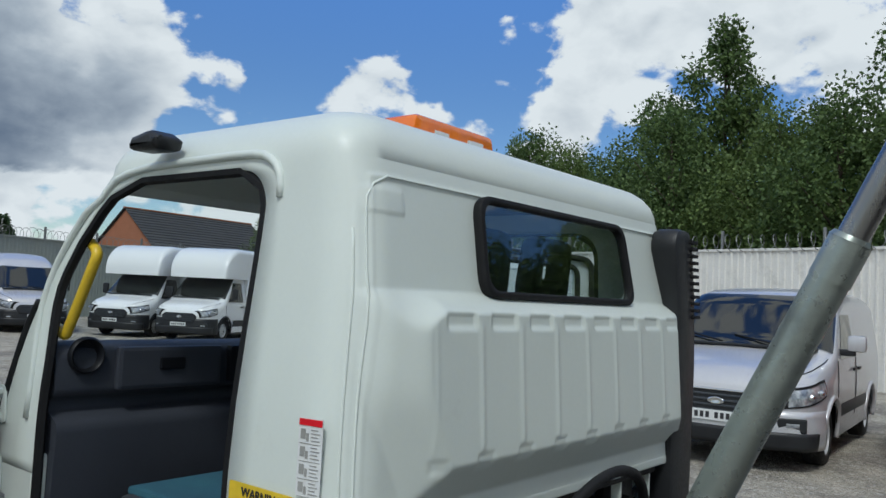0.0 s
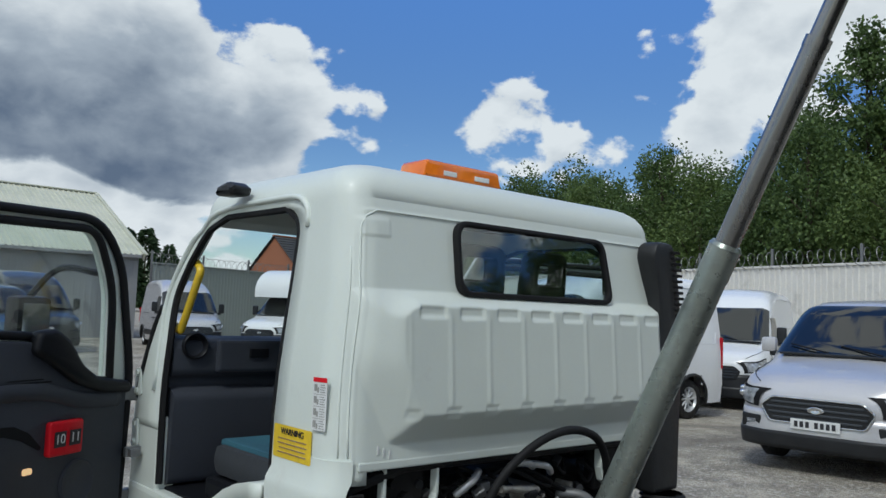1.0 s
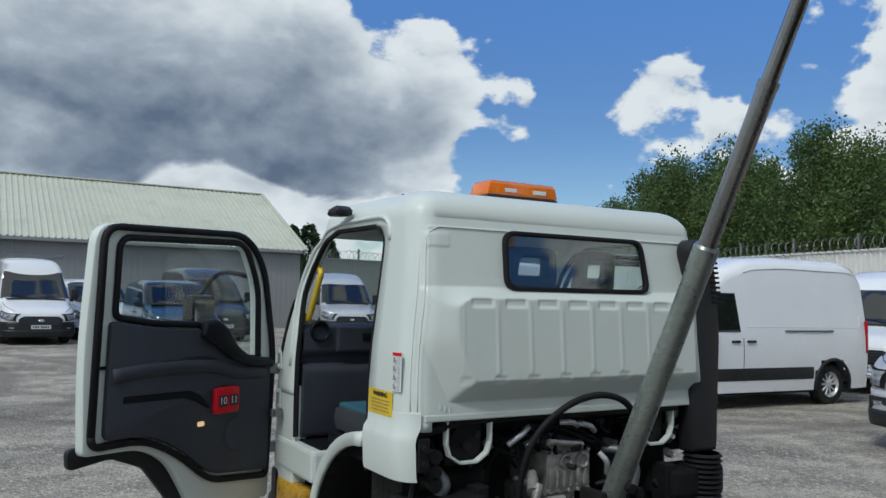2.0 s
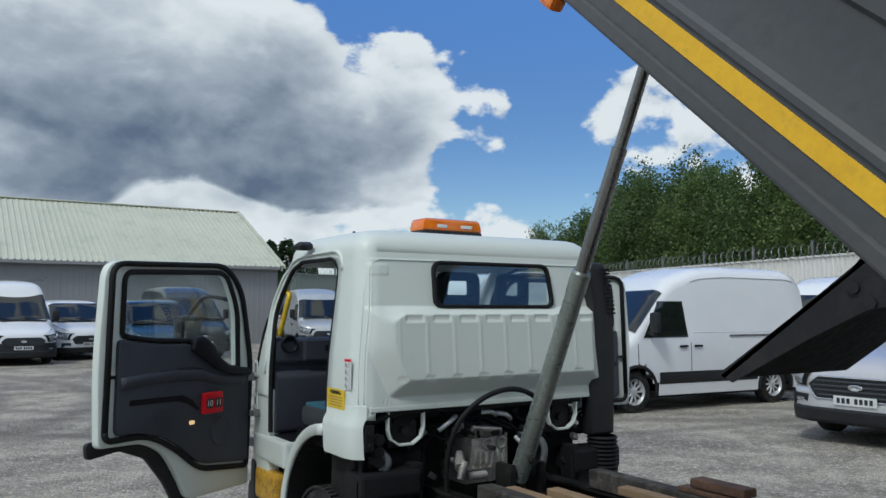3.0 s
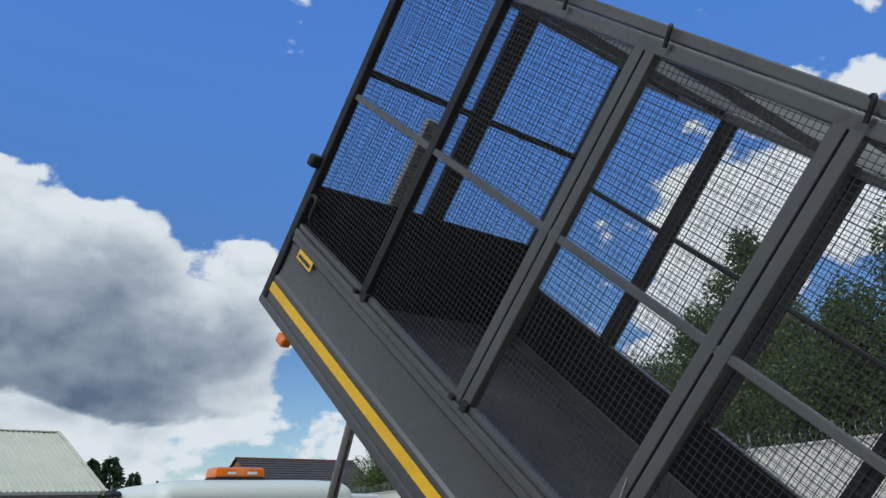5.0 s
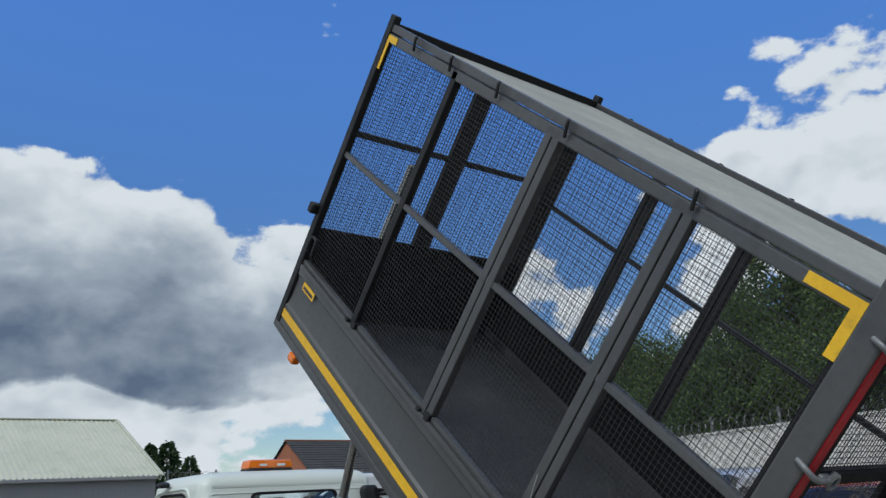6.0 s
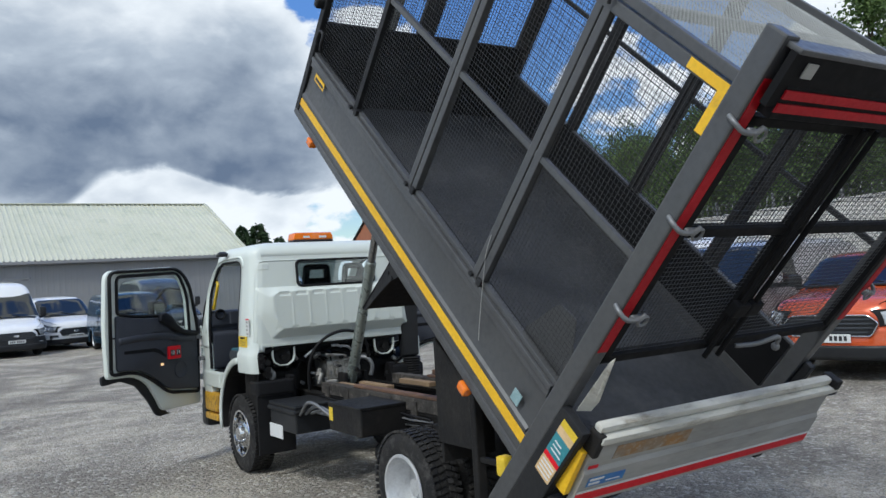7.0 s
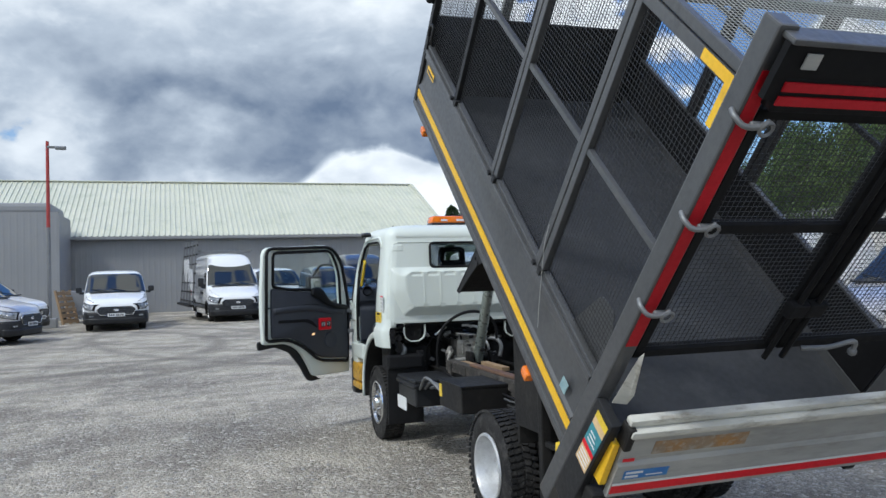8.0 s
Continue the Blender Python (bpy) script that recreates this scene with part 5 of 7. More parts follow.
def wheel_set(x, y, r, dual, side, ground_z):
    w = new("road_wheel")
    w.parent = lorry
    w.location = (x, y, ground_z + r)
    w.empty_display_size = .1
    tagged(w, "silver steel lorry wheel with black treaded tyre")
    o = side
    rim = r * 0.62

    def tyre(off):
        bm = bmesh.new()
        prof = [(-.095, rim), (-.105, rim + .05), (-.10, r - .045), (-.082, r - .006), (-.04, r), (.04, r), (.082, r - .006), (.10, r - .045), (.105, rim + .05), (.095, rim)]
        ring(bm, (off, 0, 0), (o, 0, 0), prof, 56)
        for i in range(56):
            a = 2 * math.pi * (i + .5) / 56
            mm = Matrix.Translation((off, 0, 0)) @ Matrix.Rotation(a, 4, "X")
            for k, xx in enumerate((-.078, -.03, .03, .078)):
                sh = .35 if k % 2 else 0
                box(bm, (xx - .021, -.013, r - .006), (xx + .021, .013, r + .010), 0, mm @ Matrix.Rotation(sh * .05, 4, "X") @ Matrix.Rotation(.25 * (1 if k < 2 else -1), 4, "Z"))
        return part("tyre", bm, M_TYRE, w, smooth=35)
    tyre(0)
    if dual:
        tyre(-o * .25)
    bm = bmesh.new()
    if dual:    # deep dished outer wheel
        ring(bm, (0, 0, 0), (o, 0, 0), ((.10, rim), (.112, rim - .004), (.112, rim - .018), (.095, rim - .028), (.02, rim - .035), (-.045, rim - .06), (-.06, rim - .10), (-.05, .06)), 40)
        for i in range(6):
            a = 2 * math.pi * i / 6
            rod(bm, (o * -.06, .10 * math.cos(a), .10 * math.sin(a)), (o * -.02, .10 * math.cos(a), .10 * math.sin(a)), .016, .014, 6)
        rod(bm, (o * -.06, 0, 0), (o * .02, 0, 0), .07, .055, 16)
    else:       # bulged front wheel with a bright trim ring and hand holes
        ring(bm, (0, 0, 0), (o, 0, 0), ((.09, rim), (.105, rim - .004), (.105, rim - .02), (.06, rim - .03), (.055, rim - .05), (.085, rim - .09), (.10, .10), (.10, .075), (.13, .06), (.135, 0)), 40)
        for i in range(5):
            a = 2 * math.pi * i / 5
            rod(bm, (o * .09, .095 * math.cos(a), .095 * math.sin(a)), (o * .125, .095 * math.cos(a), .095 * math.sin(a)), .014, .012, 6)
    part("rim", bm, M_WHEEL if dual else M_CHROME, w, "silver steel rim" if dual else "bright chromed wheel trim", 40)
    if not dual:
        # black discs on the closed rim stand for the shade in its hand holes
        bm = bmesh.new()
        for i in range(8):
            a = 2 * math.pi * i / 8
            rod(bm, (o * .07, .155 * math.cos(a), .155 * math.sin(a)), (o * .081, .155 * math.cos(a), .155 * math.sin(a)), .024, .024, 12)
        apart("hand_hole", bm, M_RUBBER, w)
    return w


def chassis():
    for s in (-1, 1):
        bm = bmesh.new()
        x = s * 0.36
        box(bm, (x - .035, -3.60, .58), (x + .035, 1.5, .60), .004)
        box(bm, (x - .035, -3.60, .78), (x + .035, 1.5, .80), .004)
        box(bm, (x + s * -.035 if s < 0 else x + .025, -3.60, .58), (x - .025 if s < 0 else x + .035, 1.5, .80), 0)
        ch = part("chassis_rail", bm, M_CHASSIS, lorry, "black channel chassis rail")
    bm = bmesh.new()
    for y in (-.55, -1.3, -2.0, -2.7, -3.5):
        box(bm, (-.33, y, .62), (.33, y + .09, .76), .01)
    apart("cross_member", bm, M_CHASSIS, ch)
    # tipping subframe, rusty on top
    bm = bmesh.new()
    for s in (-1, 1):
        box(bm, (s * .36 - .045, -3.55, .805), (s * .36 + .045, -.45, .90), .008)
    apart("subframe_rail", bm, M_DUSTY, lorry)
    bm = bmesh.new()
    for s in (-1, 1):
        box(bm, (s * .36 - .035, -3.2, .902), (s * .36 + .035, -1.05, .925), .006)
    box(bm, (.33, -1.42, .93), (.42, -1.12, .972), .01)
    box(bm, (-.3, -2.1, .84), (.3, -2.02, .9), .008)
    apart("rusted_runner", bm, M_RUST, lorry, "rusty bearing strips on the subframe")
    bm = bmesh.new()
    for x, y in ((-.26, -.72), (.22, -1.0), (-.10, -.85)):
        box(bm, (x - .035, y - .3, .85), (x + .035, y + .2, .89), .006)
    apart("timber_packer", bm, M_TIMBER, lorry)
    # air tank, pipes and brackets along the frame
    bm = bmesh.new()
    rod(bm, (-.52, -1.75, .50), (-.52, -2.1, .50), .085, None, 18)
    part("air_tank", bm, M_CHASSIS, lorry, smooth=40)
    for k in range(4):
        bm = bmesh.new()
        yy = np.linspace(-.5, -2.3, 7)
        hose(bm, [(-.41 - .012 * k, v, .70 + .03 * k + .012 * math.sin(v * 5 + k)) for v in yy], .009, 6, 1)
        part("chassis_pipe", bm, M_RUBBER if k % 2 else M_POLE, lorry, smooth=180)
    for k in range(5):
        bm = boxes(((-.415, -.62 - k * .36, .64), (-.395, -.54 - k * .36, .88), .004))
        rod(bm, (-.425, -.58 - k * .36, .68), (-.41, -.58 - k * .36, .68), .012, None, 6)
        rod(bm, (-.425, -.58 - k * .36, .76), (-.41, -.58 - k * .36, .76), .012, None, 6)
        part("body_bracket", bm, M_DUSTY, lorry)
    # side boxes
    bm = boxes(((-.78, -1.90, .655), (-.40, -1.38, .86), .012), ((-.785, -1.905, .845), (-.40, -1.375, .865), .005))
    tb = part("black_tool_box", bm, M_CHASSIS, lorry, "black steel box on the chassis side")
    bm = boxes(((-.77, -1.379, .73), (-.71, -1.376, .83), .001), ((-.784, -1.45, .73), (-.781, -1.39, .83), .001))
    apart("yellow_sticker", bm, M_YELLABEL, tb)
    bm = boxes(((-.80, -.78, .54), (-.42, -.22, .70), .015), ((-.82, -.80, .70), (-.40, -.20, .745), .02), ((-.81, -.79, .745), (-.41, -.21, .775), .015))
    bb = part("battery_box", bm, M_PLASTIC, lorry, "black plastic battery box")
    bm = boxes(((-.812, -.50, .47), (-.801, -.22, .585), .004))
    apart("pale_panel", bm, M_PAPER, bb)
    bm = bmesh.new()
    for k in range(4):
        hose(bm, [(-.76 + k * .05, -.78, .70), (-.78 + k * .04, -1.05 - k * .03, .83 - k * .035), (-.72 + .03 * k, -1.39, .71 + k * .025)], .013, 6)
    apart("battery_cable", bm, M_POLE, bb)
    # axles, tank, springs
    bm = bmesh.new()
    rod(bm, (-.6, -2.6, .42), (.6, -2.6, .42), .07, None, 12)
    bmesh.ops.create_uvsphere(bm, u_segments=16, v_segments=10, radius=.19, matrix=Matrix.Translation((0, -2.6, .42)))
    part("rear_axle", bm, M_CHASSIS, lorry)
    bm = bmesh.new()
    rod(bm, (-.6, .42, .42), (.6, .42, .42), .05, None, 10)
    part("front_axle", bm, M_CHASSIS, lorry)
    for s in (-1, 1):
        bm = bmesh.new()
        for k in range(5):
            box(bm, (s * .42 - .035, -3.2 + k * .09, .50 + k * .016), (s * .42 + .035, -2.0 - k * .09, .5155 + k * .016))
        part("leaf_spring", bm, M_CHASSIS, lorry)
    bm = bmesh.new()
    rod(bm, (.62, -1.7, .55), (.62, -.7, .55), .21, None, 24)
    part("fuel_tank", bm, M_CHASSIS, lorry)
    # mudguard sheets and rear legs under the body
    for s in (-1, 1):
        x = s * .80
        bm = bmesh.new()
        a = [(x, -2.96, 1.40), (x, -3.33, 1.12), (x, -3.31, .78), (x, -2.96, .78)]
        for off in (0, s * .012):
            bm.faces.new([bm.verts.new((p[0] + off, p[1], p[2])) for p in a])
        box(bm, (min(x, s * .42), -2.99, .66), (max(x, s * .42), -2.965, 1.42), .004)
        part("side_sheet", bm, M_CHASSIS, lorry, "black steel side sheet over the rear wheels")
        bm = boxes(((x - .03, -3.37, .40), (x + .03, -3.315, 1.14), .01))
        part("rear_leg", bm, M_CHASSIS, lorry)
        bm = boxes(((min(s * .34, s * .80), -3.37, .42), (max(s * .34, s * .80), -3.32, .52), .01))
        part("leg_bracket", bm, M_CHASSIS, lorry)
        bm = boxes(((x - .045, -3.63, .68), (x + .03, -3.55, .79), .02))
        ylamp = part("yellow_marker_lamp", bm, M_YELLABEL, lorry)
        part("lamp_bracket", boxes(((x - .015, -3.553, .72), (x + .015, -3.36, .75), .004)), M_CHASSIS, ylamp)
        # front mud flap and guard
        bm = boxes(((min(s * .52, s * .87), -.10, .28), (max(s * .52, s * .87), -.075, .90), .006), ((min(s * .52, s * .87), -.12, .80), (max(s * .52, s * .87), .08, .93), .02), ((min(s * .50, s * .56), -.10, .60), (max(s * .50, s * .56), .0, .96), .01))
        part("mud_flap", bm, M_RUBBER, lorry)


def behind_cab():
    """Engine, hoses, brackets and air intake that show below the rear panel."""
    bm = boxes(((-.13, .0, .86), (.12, .30, 1.04), .02), ((-.11, .02, 1.03), (.10, .25, 1.085), .018), ((-.16, .03, .78), (.06, .3, .88), .02))
    eng = part("engine", bm, M_ENGINE, lorry, "grimy alloy engine pump block", 40)
    bm = bmesh.new()
    for x in (-.03, .065):
        ring(bm, (x, .0, 1.0), (0, -1, 0), ((0, .034), (.012, .034), (.014, .028), (.004, .022), (.002, 0)), 18)
    rod(bm, (-.15, -.03, 1.10), (.05, -.02, 1.075), .013, None, 10)
    rod(bm, (-.25, -.06, .90), (-.20, .02, .96), .028, .022, 14)
    rod(bm, (-.26, -.08, .84), (-.22, -.06, .93), .018, .024, 12)
    rod(bm, (-.18, -.03, .84), (-.06, -.03, .84), .024, None, 12)
    for k in range(6):
        box(bm, (-.115 + k * .038, -.008, .89), (-.098 + k * .038, .004, .965), .003)
    for k in range(5):
        rod(bm, (-.12 + k * .055, -.012, .875), (-.12 + k * .055, .002, .875), .009, None, 6)
    for k in range(4):
        rod(bm, (-.11 + k * .07, .0, 1.045), (-.11 + k * .07, -.008, 1.045), .008, None, 6)
    apart("engine_fitting", bm, M_ENGINE, eng, smooth=40)
    bm = boxes(((-.80, .10, .55), (-.36, .40, 1.02), .03), ((-.72, .05, .72), (-.42, .13, 1.0), .02), ((.26, .08, .60), (.68, .5, 1.08), .03), ((-.34, .28, .55), (.35, .9, 1.1), .04))
    part("gearbox_and_cooler", bm, M_CHASSIS, lorry)
    bm = bmesh.new()
    for k in range(9):
        box(bm, (-.70, .035, .66 + k * .022), (-.44, .055, .672 + k * .022))
    apart("cooler_fin", bm, M_PLASTIC, lorry)
    bm = boxes(((-.635, .034, .875), (-.58, .049, .905), .003))
    part("blue_tag", bm, M_BLUEPRINT, lorry)
    # connectors, unions and pale brackets scattered over the bay
    rng = np.random.default_rng(21)
    for k in range(26):
        x, z, y_ = rng.uniform(-.78, .62), rng.uniform(.86, 1.17), rng.uniform(-.03, .05)
        bm = bmesh.new()
        if k % 3 == 0:
            rod(bm, (x, y_ - .03, z), (x + .03 * rng.normal(), y_ + .03, z + .02 * rng.normal()), .014, .012, 8)
        else:
            box(bm, (-.022, -.014, -.016), (.022, .014, .016), .005, Matrix.Translation((x, y_, z)) @ Euler((rng.normal() * .4, rng.normal() * .6, rng.normal() * .4)).to_matrix().to_4x4())
        part("connector", bm, M_POLE if k % 4 == 0 else (M_ENGINE if k % 4 == 1 else M_PLASTIC), eng)
    for x0, z0, x1, z1 in ((-.36, 1.10, -.25, 1.17), (.02, 1.17, .12, 1.13), (-.08, 1.18, .02, 1.16), (.15, 1.03, .20, .93)):
        bm = bmesh.new()
        hose(bm, [(x0, -.02, z0), ((x0 + x1) / 2, -.045, (z0 + z1) / 2 + .01), (x1, -.02, z1)], .013, 8)
        part("pale_pipe", bm, M_WHEEL, eng, smooth=180)
    bm = bmesh.new()
    rod(bm, (-.86, -.04, 1.16), (-.62, -.055, 1.22), .018, None, 8)
    rod(bm, (-.62, -.055, 1.22), (.60, -.06, 1.215), .014, None, 8)
    rod(bm, (-.80, -.04, 1.16), (-.84, -.02, .80), .012, None, 6)
    part("cross_tube", bm, M_CHASSIS, lorry)
    for cx in (-.58, .47):
        bm = bmesh.new()
        pts = [(cx - .105, -.05, 1.235), (cx - .105, -.05, 1.13), (cx - .09, -.05, 1.085), (cx - .04, -.05, 1.052), (cx + .04, -.05, 1.052), (cx + .09, -.05, 1.085), (cx + .105, -.05, 1.13), (cx + .105, -.05, 1.235)]
        prev = None
        for p, q in zip(pts, pts[1:]):
            d = (Vector(q) - Vector(p)).normalized()
            m = frame_axes(p, d, (0, 1, 0))
            box(bm, (-.004, -.016, -.005), ((Vector(q) - Vector(p)).length + .004, .016, .005), .002, m)
        part("u_bracket", bm, M_WHITE, lorry, "white painted cab mounting bracket")
        bm = boxes(((cx - .09, -.02, 1.03), (cx + .09, .04, 1.22), .02))
        rod(bm, (cx, -.05, 1.12), (cx, -.01, 1.12), .022, None, 10)
        rod(bm, (cx - .05, -.04, 1.17), (cx - .05, -.01, 1.17), .014, None, 8)
        part("mounting_plate", bm, M_CHASSIS, lorry)
    # big hose arc
    bm = bmesh.new()
    hose(bm, [(-.37, -.12, .74), (-.385, -.15, .97), (-.35, -.20, 1.16), (-.22, -.24, 1.285), (-.05, -.25, 1.325), (.11, -.24, 1.28), (.195, -.22, 1.16), (.22, -.18, 1.05)], .0145, 10)
    part("hydraulic_hose", bm, M_RUBBER, lorry, "arched black hydraulic hose", 180)
    bm = bmesh.new()
    rng = np.random.default_rng(8)
    for k in range(14):
        x, z = -.58 + .085 * k, 1.08 + .08 * rng.random()
        hose(bm, [(max(q_, -.74), y_, z_) for q_, y_, z_ in ((x, .05, z), (x + .08 * rng.normal(), -.01, z - .04), (x + .10 * rng.normal(), .02, z + .03), (x + .14 * rng.normal(), .08, z - .12))], .008, 6)
    apart("wiring_cable", bm, M_RUBBER, lorry, smooth=180)
    bm = bmesh.new()
    hose(bm, [(.20, .02, 1.04), (.27, -.06, 1.03), (.30, -.10, .96), (.28, -.10, .86)], .02, 8)
    hose(bm, [(-.70, .0, 1.02), (-.68, -.04, .97), (-.70, -.03, .92)], .026, 8)
    apart("pale_hose", bm, M_POLE, lorry, smooth=180)
    bm = bmesh.new()
    for z in (1.09, 1.03, .98):
        rod(bm, (-.745, -.08, z), (-.745, .0, z), .03, .024, 10)
    box(bm, (-.835, -.10, 1.04), (-.785, -.09, 1.17), .008)
    rod(bm, (-.81, -.115, 1.07), (-.81, -.10, 1.07), .014, None, 8)
    rod(bm, (-.81, -.115, 1.13), (-.81, -.10, 1.13), .014, None, 8)
    part("cab_catch", bm, M_CHASSIS, lorry)
    # air intake duct
    bm = bmesh.new()
    pts = rounded([(-.08, 1.0), (.10, 1.0), (.115, 1.55), (.095, 1.80), (.06, 1.97), (.03, 2.03), (-.08, 2.03), (-.105, 1.98), (-.06, 1.78), (-.05, 1.66), (-.085, 1.42)], [.02, .02, .03, .03, .03, .03, .03, .04, .08, .08, .05])
    bm = turned(plate([pts], .10, .02), frame_axes((.742, -.055, 0), (1, 0, 0), (0, 0, 1)))
    stack = part("air_intake_duct", bm, M_PLASTIC, lorry, "tall black plastic air intake duct", 40)
    bm = bmesh.new()
    for k in range(12):
        xo = .846 - .045 * k / 11
        box(bm, (xo - .05, -.118, 1.72 + k * .024), (xo + .004, -.01, 1.732 + k * .024), .003)
    apart("intake_louvre", bm, M_RUBBER, stack)
    bm = bmesh.new()
    prof = []
    for k in range(9):
        prof += [(k * .024, .095), (k * .024 + .012, .082)]
    ring(bm, (.765, -.075, .79), (0, 0, 1), prof, 24)
    part("bellows", bm, M_RUBBER, stack, "ribbed rubber bellows", 30)
    # lifting ram
    base, collar, head = Vector((-.02, -.275, .86)), Vector((-.02, -.785, 1.925)), Vector((-.02, -1.265, 2.93))
    d = (head - base).normalized()
    bm = bmesh.new()
    rod(bm, base, collar, .050, .0455, 32)
    ram = part("lifting_ram", bm, M_RAM, lorry, "grey green hydraulic lifting ram", 40)
    bm = bmesh.new()
    rod(bm, collar - d * .10, collar, .048, .048, 32)
    rod(bm, collar, collar + d * .012, .0495, .042, 32)
    part("ram_collar", bm, M_RAM, ram, smooth=40)
    bm = bmesh.new()
    rod(bm, collar, collar + d * .62, .035, .035, 28)
    rod(bm, collar + d * .6, head, .029, .029, 28)
    rod(bm, collar + d * .60, collar + d * .63, .037, .037, 28)
    part("ram_rod", bm, M_STEELROD, ram, smooth=40)
    bm = bmesh.new()
    rod(bm, (-.105, -.27, .89), (.105, -.27, .89), .042, None, 16)
    for x in (-.10, .10):
        box(bm, (x - .022, -.34, .78), (x + .022, -.20, .945), .02)
    rod(bm, base + d * .12 + Vector((0, -.06, 0)), base + d * .12 + Vector((0, -.09, 0)), .02, None, 8)
    part("ram_trunnion", bm, M_CHASSIS, ram, smooth=40)


cab()
cab_inside()
door(-1)
door(1)
for s in (-1, 1):
    wheel_set(s * .75, .42, .355, False, s, .06)
    wheel_set(s * .745, -2.56, .365, True, s, .06)
chassis()
behind_cab()


# ---- the tipping body: x across, y along its floor towards the cab, z square to the floor ----
FRONT, REAR, FLOOR, RAIL, MID, TOP, HALF = 1.02, -2.30, 3.33, 3.725, 4.51, 5.30, 0.945
POSTS = (0.21, -0.665, -1.485)
FAR_POSTS = (0.15, -0.67, -1.485)


def tipper():
    bm = boxes(((-.92, REAR, FLOOR - .05), (.92, FRONT, FLOOR), .004))
    tilt = pose(0, 0, 0, 42.7)
    body = part("tipper_floor", bm, M_WORNFLOOR, lorry, "worn dark steel floor of the raised tipping body")
    body.matrix_local = tilt

    def p(nm, bm, mat, label="", smooth=None):
        ob = part(nm, bm, mat, lorry, label, smooth)
        ob.matrix_local = tilt
        return ob

    def pp(nm, bm, mat, label="", smooth=None):
        return apart(nm, bm, mat, body, label, smooth)
    # bearers under the floor
    bm = bmesh.new()
    for s in (-1, 1):
        box(bm, (s * .36 - .04, REAR, FLOOR - .19), (s * .36 + .04, FRONT - .1, FLOOR - .05), .008)
    k = REAR + .1
    while k < FRONT:
        box(bm, (-.90, k, FLOOR - .11), (.90, k + .06, FLOOR - .05), .005)
        k += .42
    pp("floor_bearer", bm, M_CHASSIS)
    bm = boxes(((-.14, -.06, FLOOR - .24), (.20, .10, FLOOR - .05), .02))
    p("ram_bracket", bm, M_CHASSIS)
    for s in (-1, 1):
        x = s * HALF
        # outer floor rail with a lipped edge
        bm = boxes(((min(x, x - s * .06), REAR, 3.235), (max(x, x - s * .06), FRONT, 3.40), .012), ((min(x + s * .012, x - s * .03), REAR, 3.225), (max(x + s * .012, x - s * .03), FRONT, 3.275), .01))
        p("side_rail", bm, M_GREY, "grey steel side rail")
        bm = boxes(((min(x + s * .0, x + s * .004), REAR + .02, 3.326), (max(x, x + s * .004), FRONT - .03, 3.382), .001))
        p("yellow_stripe", bm, M_YELLOW, "yellow reflective stripe")
        # dropside sheet, dished below its top rail
        bm = bmesh.new()
        prof = [(.010, 3.40), (.010, 3.418), (-.004, 3.432), (-.010, 3.47), (-.012, 3.60), (-.008, 3.640), (.004, 3.652), (.004, 3.712), (-.05, 3.712), (-.05, 3.40)]
        a, b = [bm.verts.new((x + s * o, REAR + .06, w)) for o, w in prof], [bm.verts.new((x + s * o, FRONT - .05, w)) for o, w in prof]
        for i in range(len(prof)):
            j = (i + 1) % len(prof)
            bm.faces.new((a[i], a[j], b[j], b[i]))
        bm.faces.new(a)
        bm.faces.new(b[::-1])
        p("dropside", bm, M_GREY, "grey steel dropside with pressed recess", 25)
        bm = boxes(((min(x + s * .012, x - s * .05), REAR + .06, 3.692), (max(x + s * .012, x - s * .05), FRONT - .05, 3.724), .006))
        p("top_lip", bm, M_GREY)
        # thin near-black sheet added over the grey inner face of the dropside
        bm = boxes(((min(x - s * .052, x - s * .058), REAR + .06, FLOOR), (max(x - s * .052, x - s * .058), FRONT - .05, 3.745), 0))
        p("dropside_lining", bm, M_NEARBLACK, "dark inner face of the dropside")
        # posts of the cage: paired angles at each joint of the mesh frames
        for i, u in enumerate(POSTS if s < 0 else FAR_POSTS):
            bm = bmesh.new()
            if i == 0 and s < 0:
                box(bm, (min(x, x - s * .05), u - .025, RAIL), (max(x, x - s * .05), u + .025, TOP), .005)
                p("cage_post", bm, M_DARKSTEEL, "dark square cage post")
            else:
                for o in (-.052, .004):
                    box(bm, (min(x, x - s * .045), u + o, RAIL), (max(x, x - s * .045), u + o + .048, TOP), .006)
                # far posts in dark steel: shade on their inner faces, put in colour
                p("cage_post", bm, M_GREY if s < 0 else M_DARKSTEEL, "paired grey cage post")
        bm = bmesh.new()
        for u in POSTS:
            box(bm, (min(x + s * .014, x - s * .03), u - .055, RAIL - .012), (max(x + s * .014, x - s * .03), u - .015, RAIL + .034), .006)
            box(bm, (min(x + s * .018, x - s * .01), u + .03, RAIL - .006), (max(x + s * .018, x - s * .01), u + .06, RAIL + .014), .004)
        pp("post_shoe", bm, M_DARKSTEEL)
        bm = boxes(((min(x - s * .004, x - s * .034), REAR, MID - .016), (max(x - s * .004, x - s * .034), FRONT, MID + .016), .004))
        # far mid rail coloured dark for the same shade
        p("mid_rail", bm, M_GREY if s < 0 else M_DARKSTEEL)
        bm = boxes(((min(x, x - s * .05), REAR, TOP - .05), (max(x, x - s * .05), FRONT, TOP + .005), .006), ((min(x, x - s * .04), REAR, TOP + .014), (max(x, x - s * .04), FRONT, TOP + .06), .006))
        p("top_rail", bm, M_GREY)
        bm = bmesh.new()
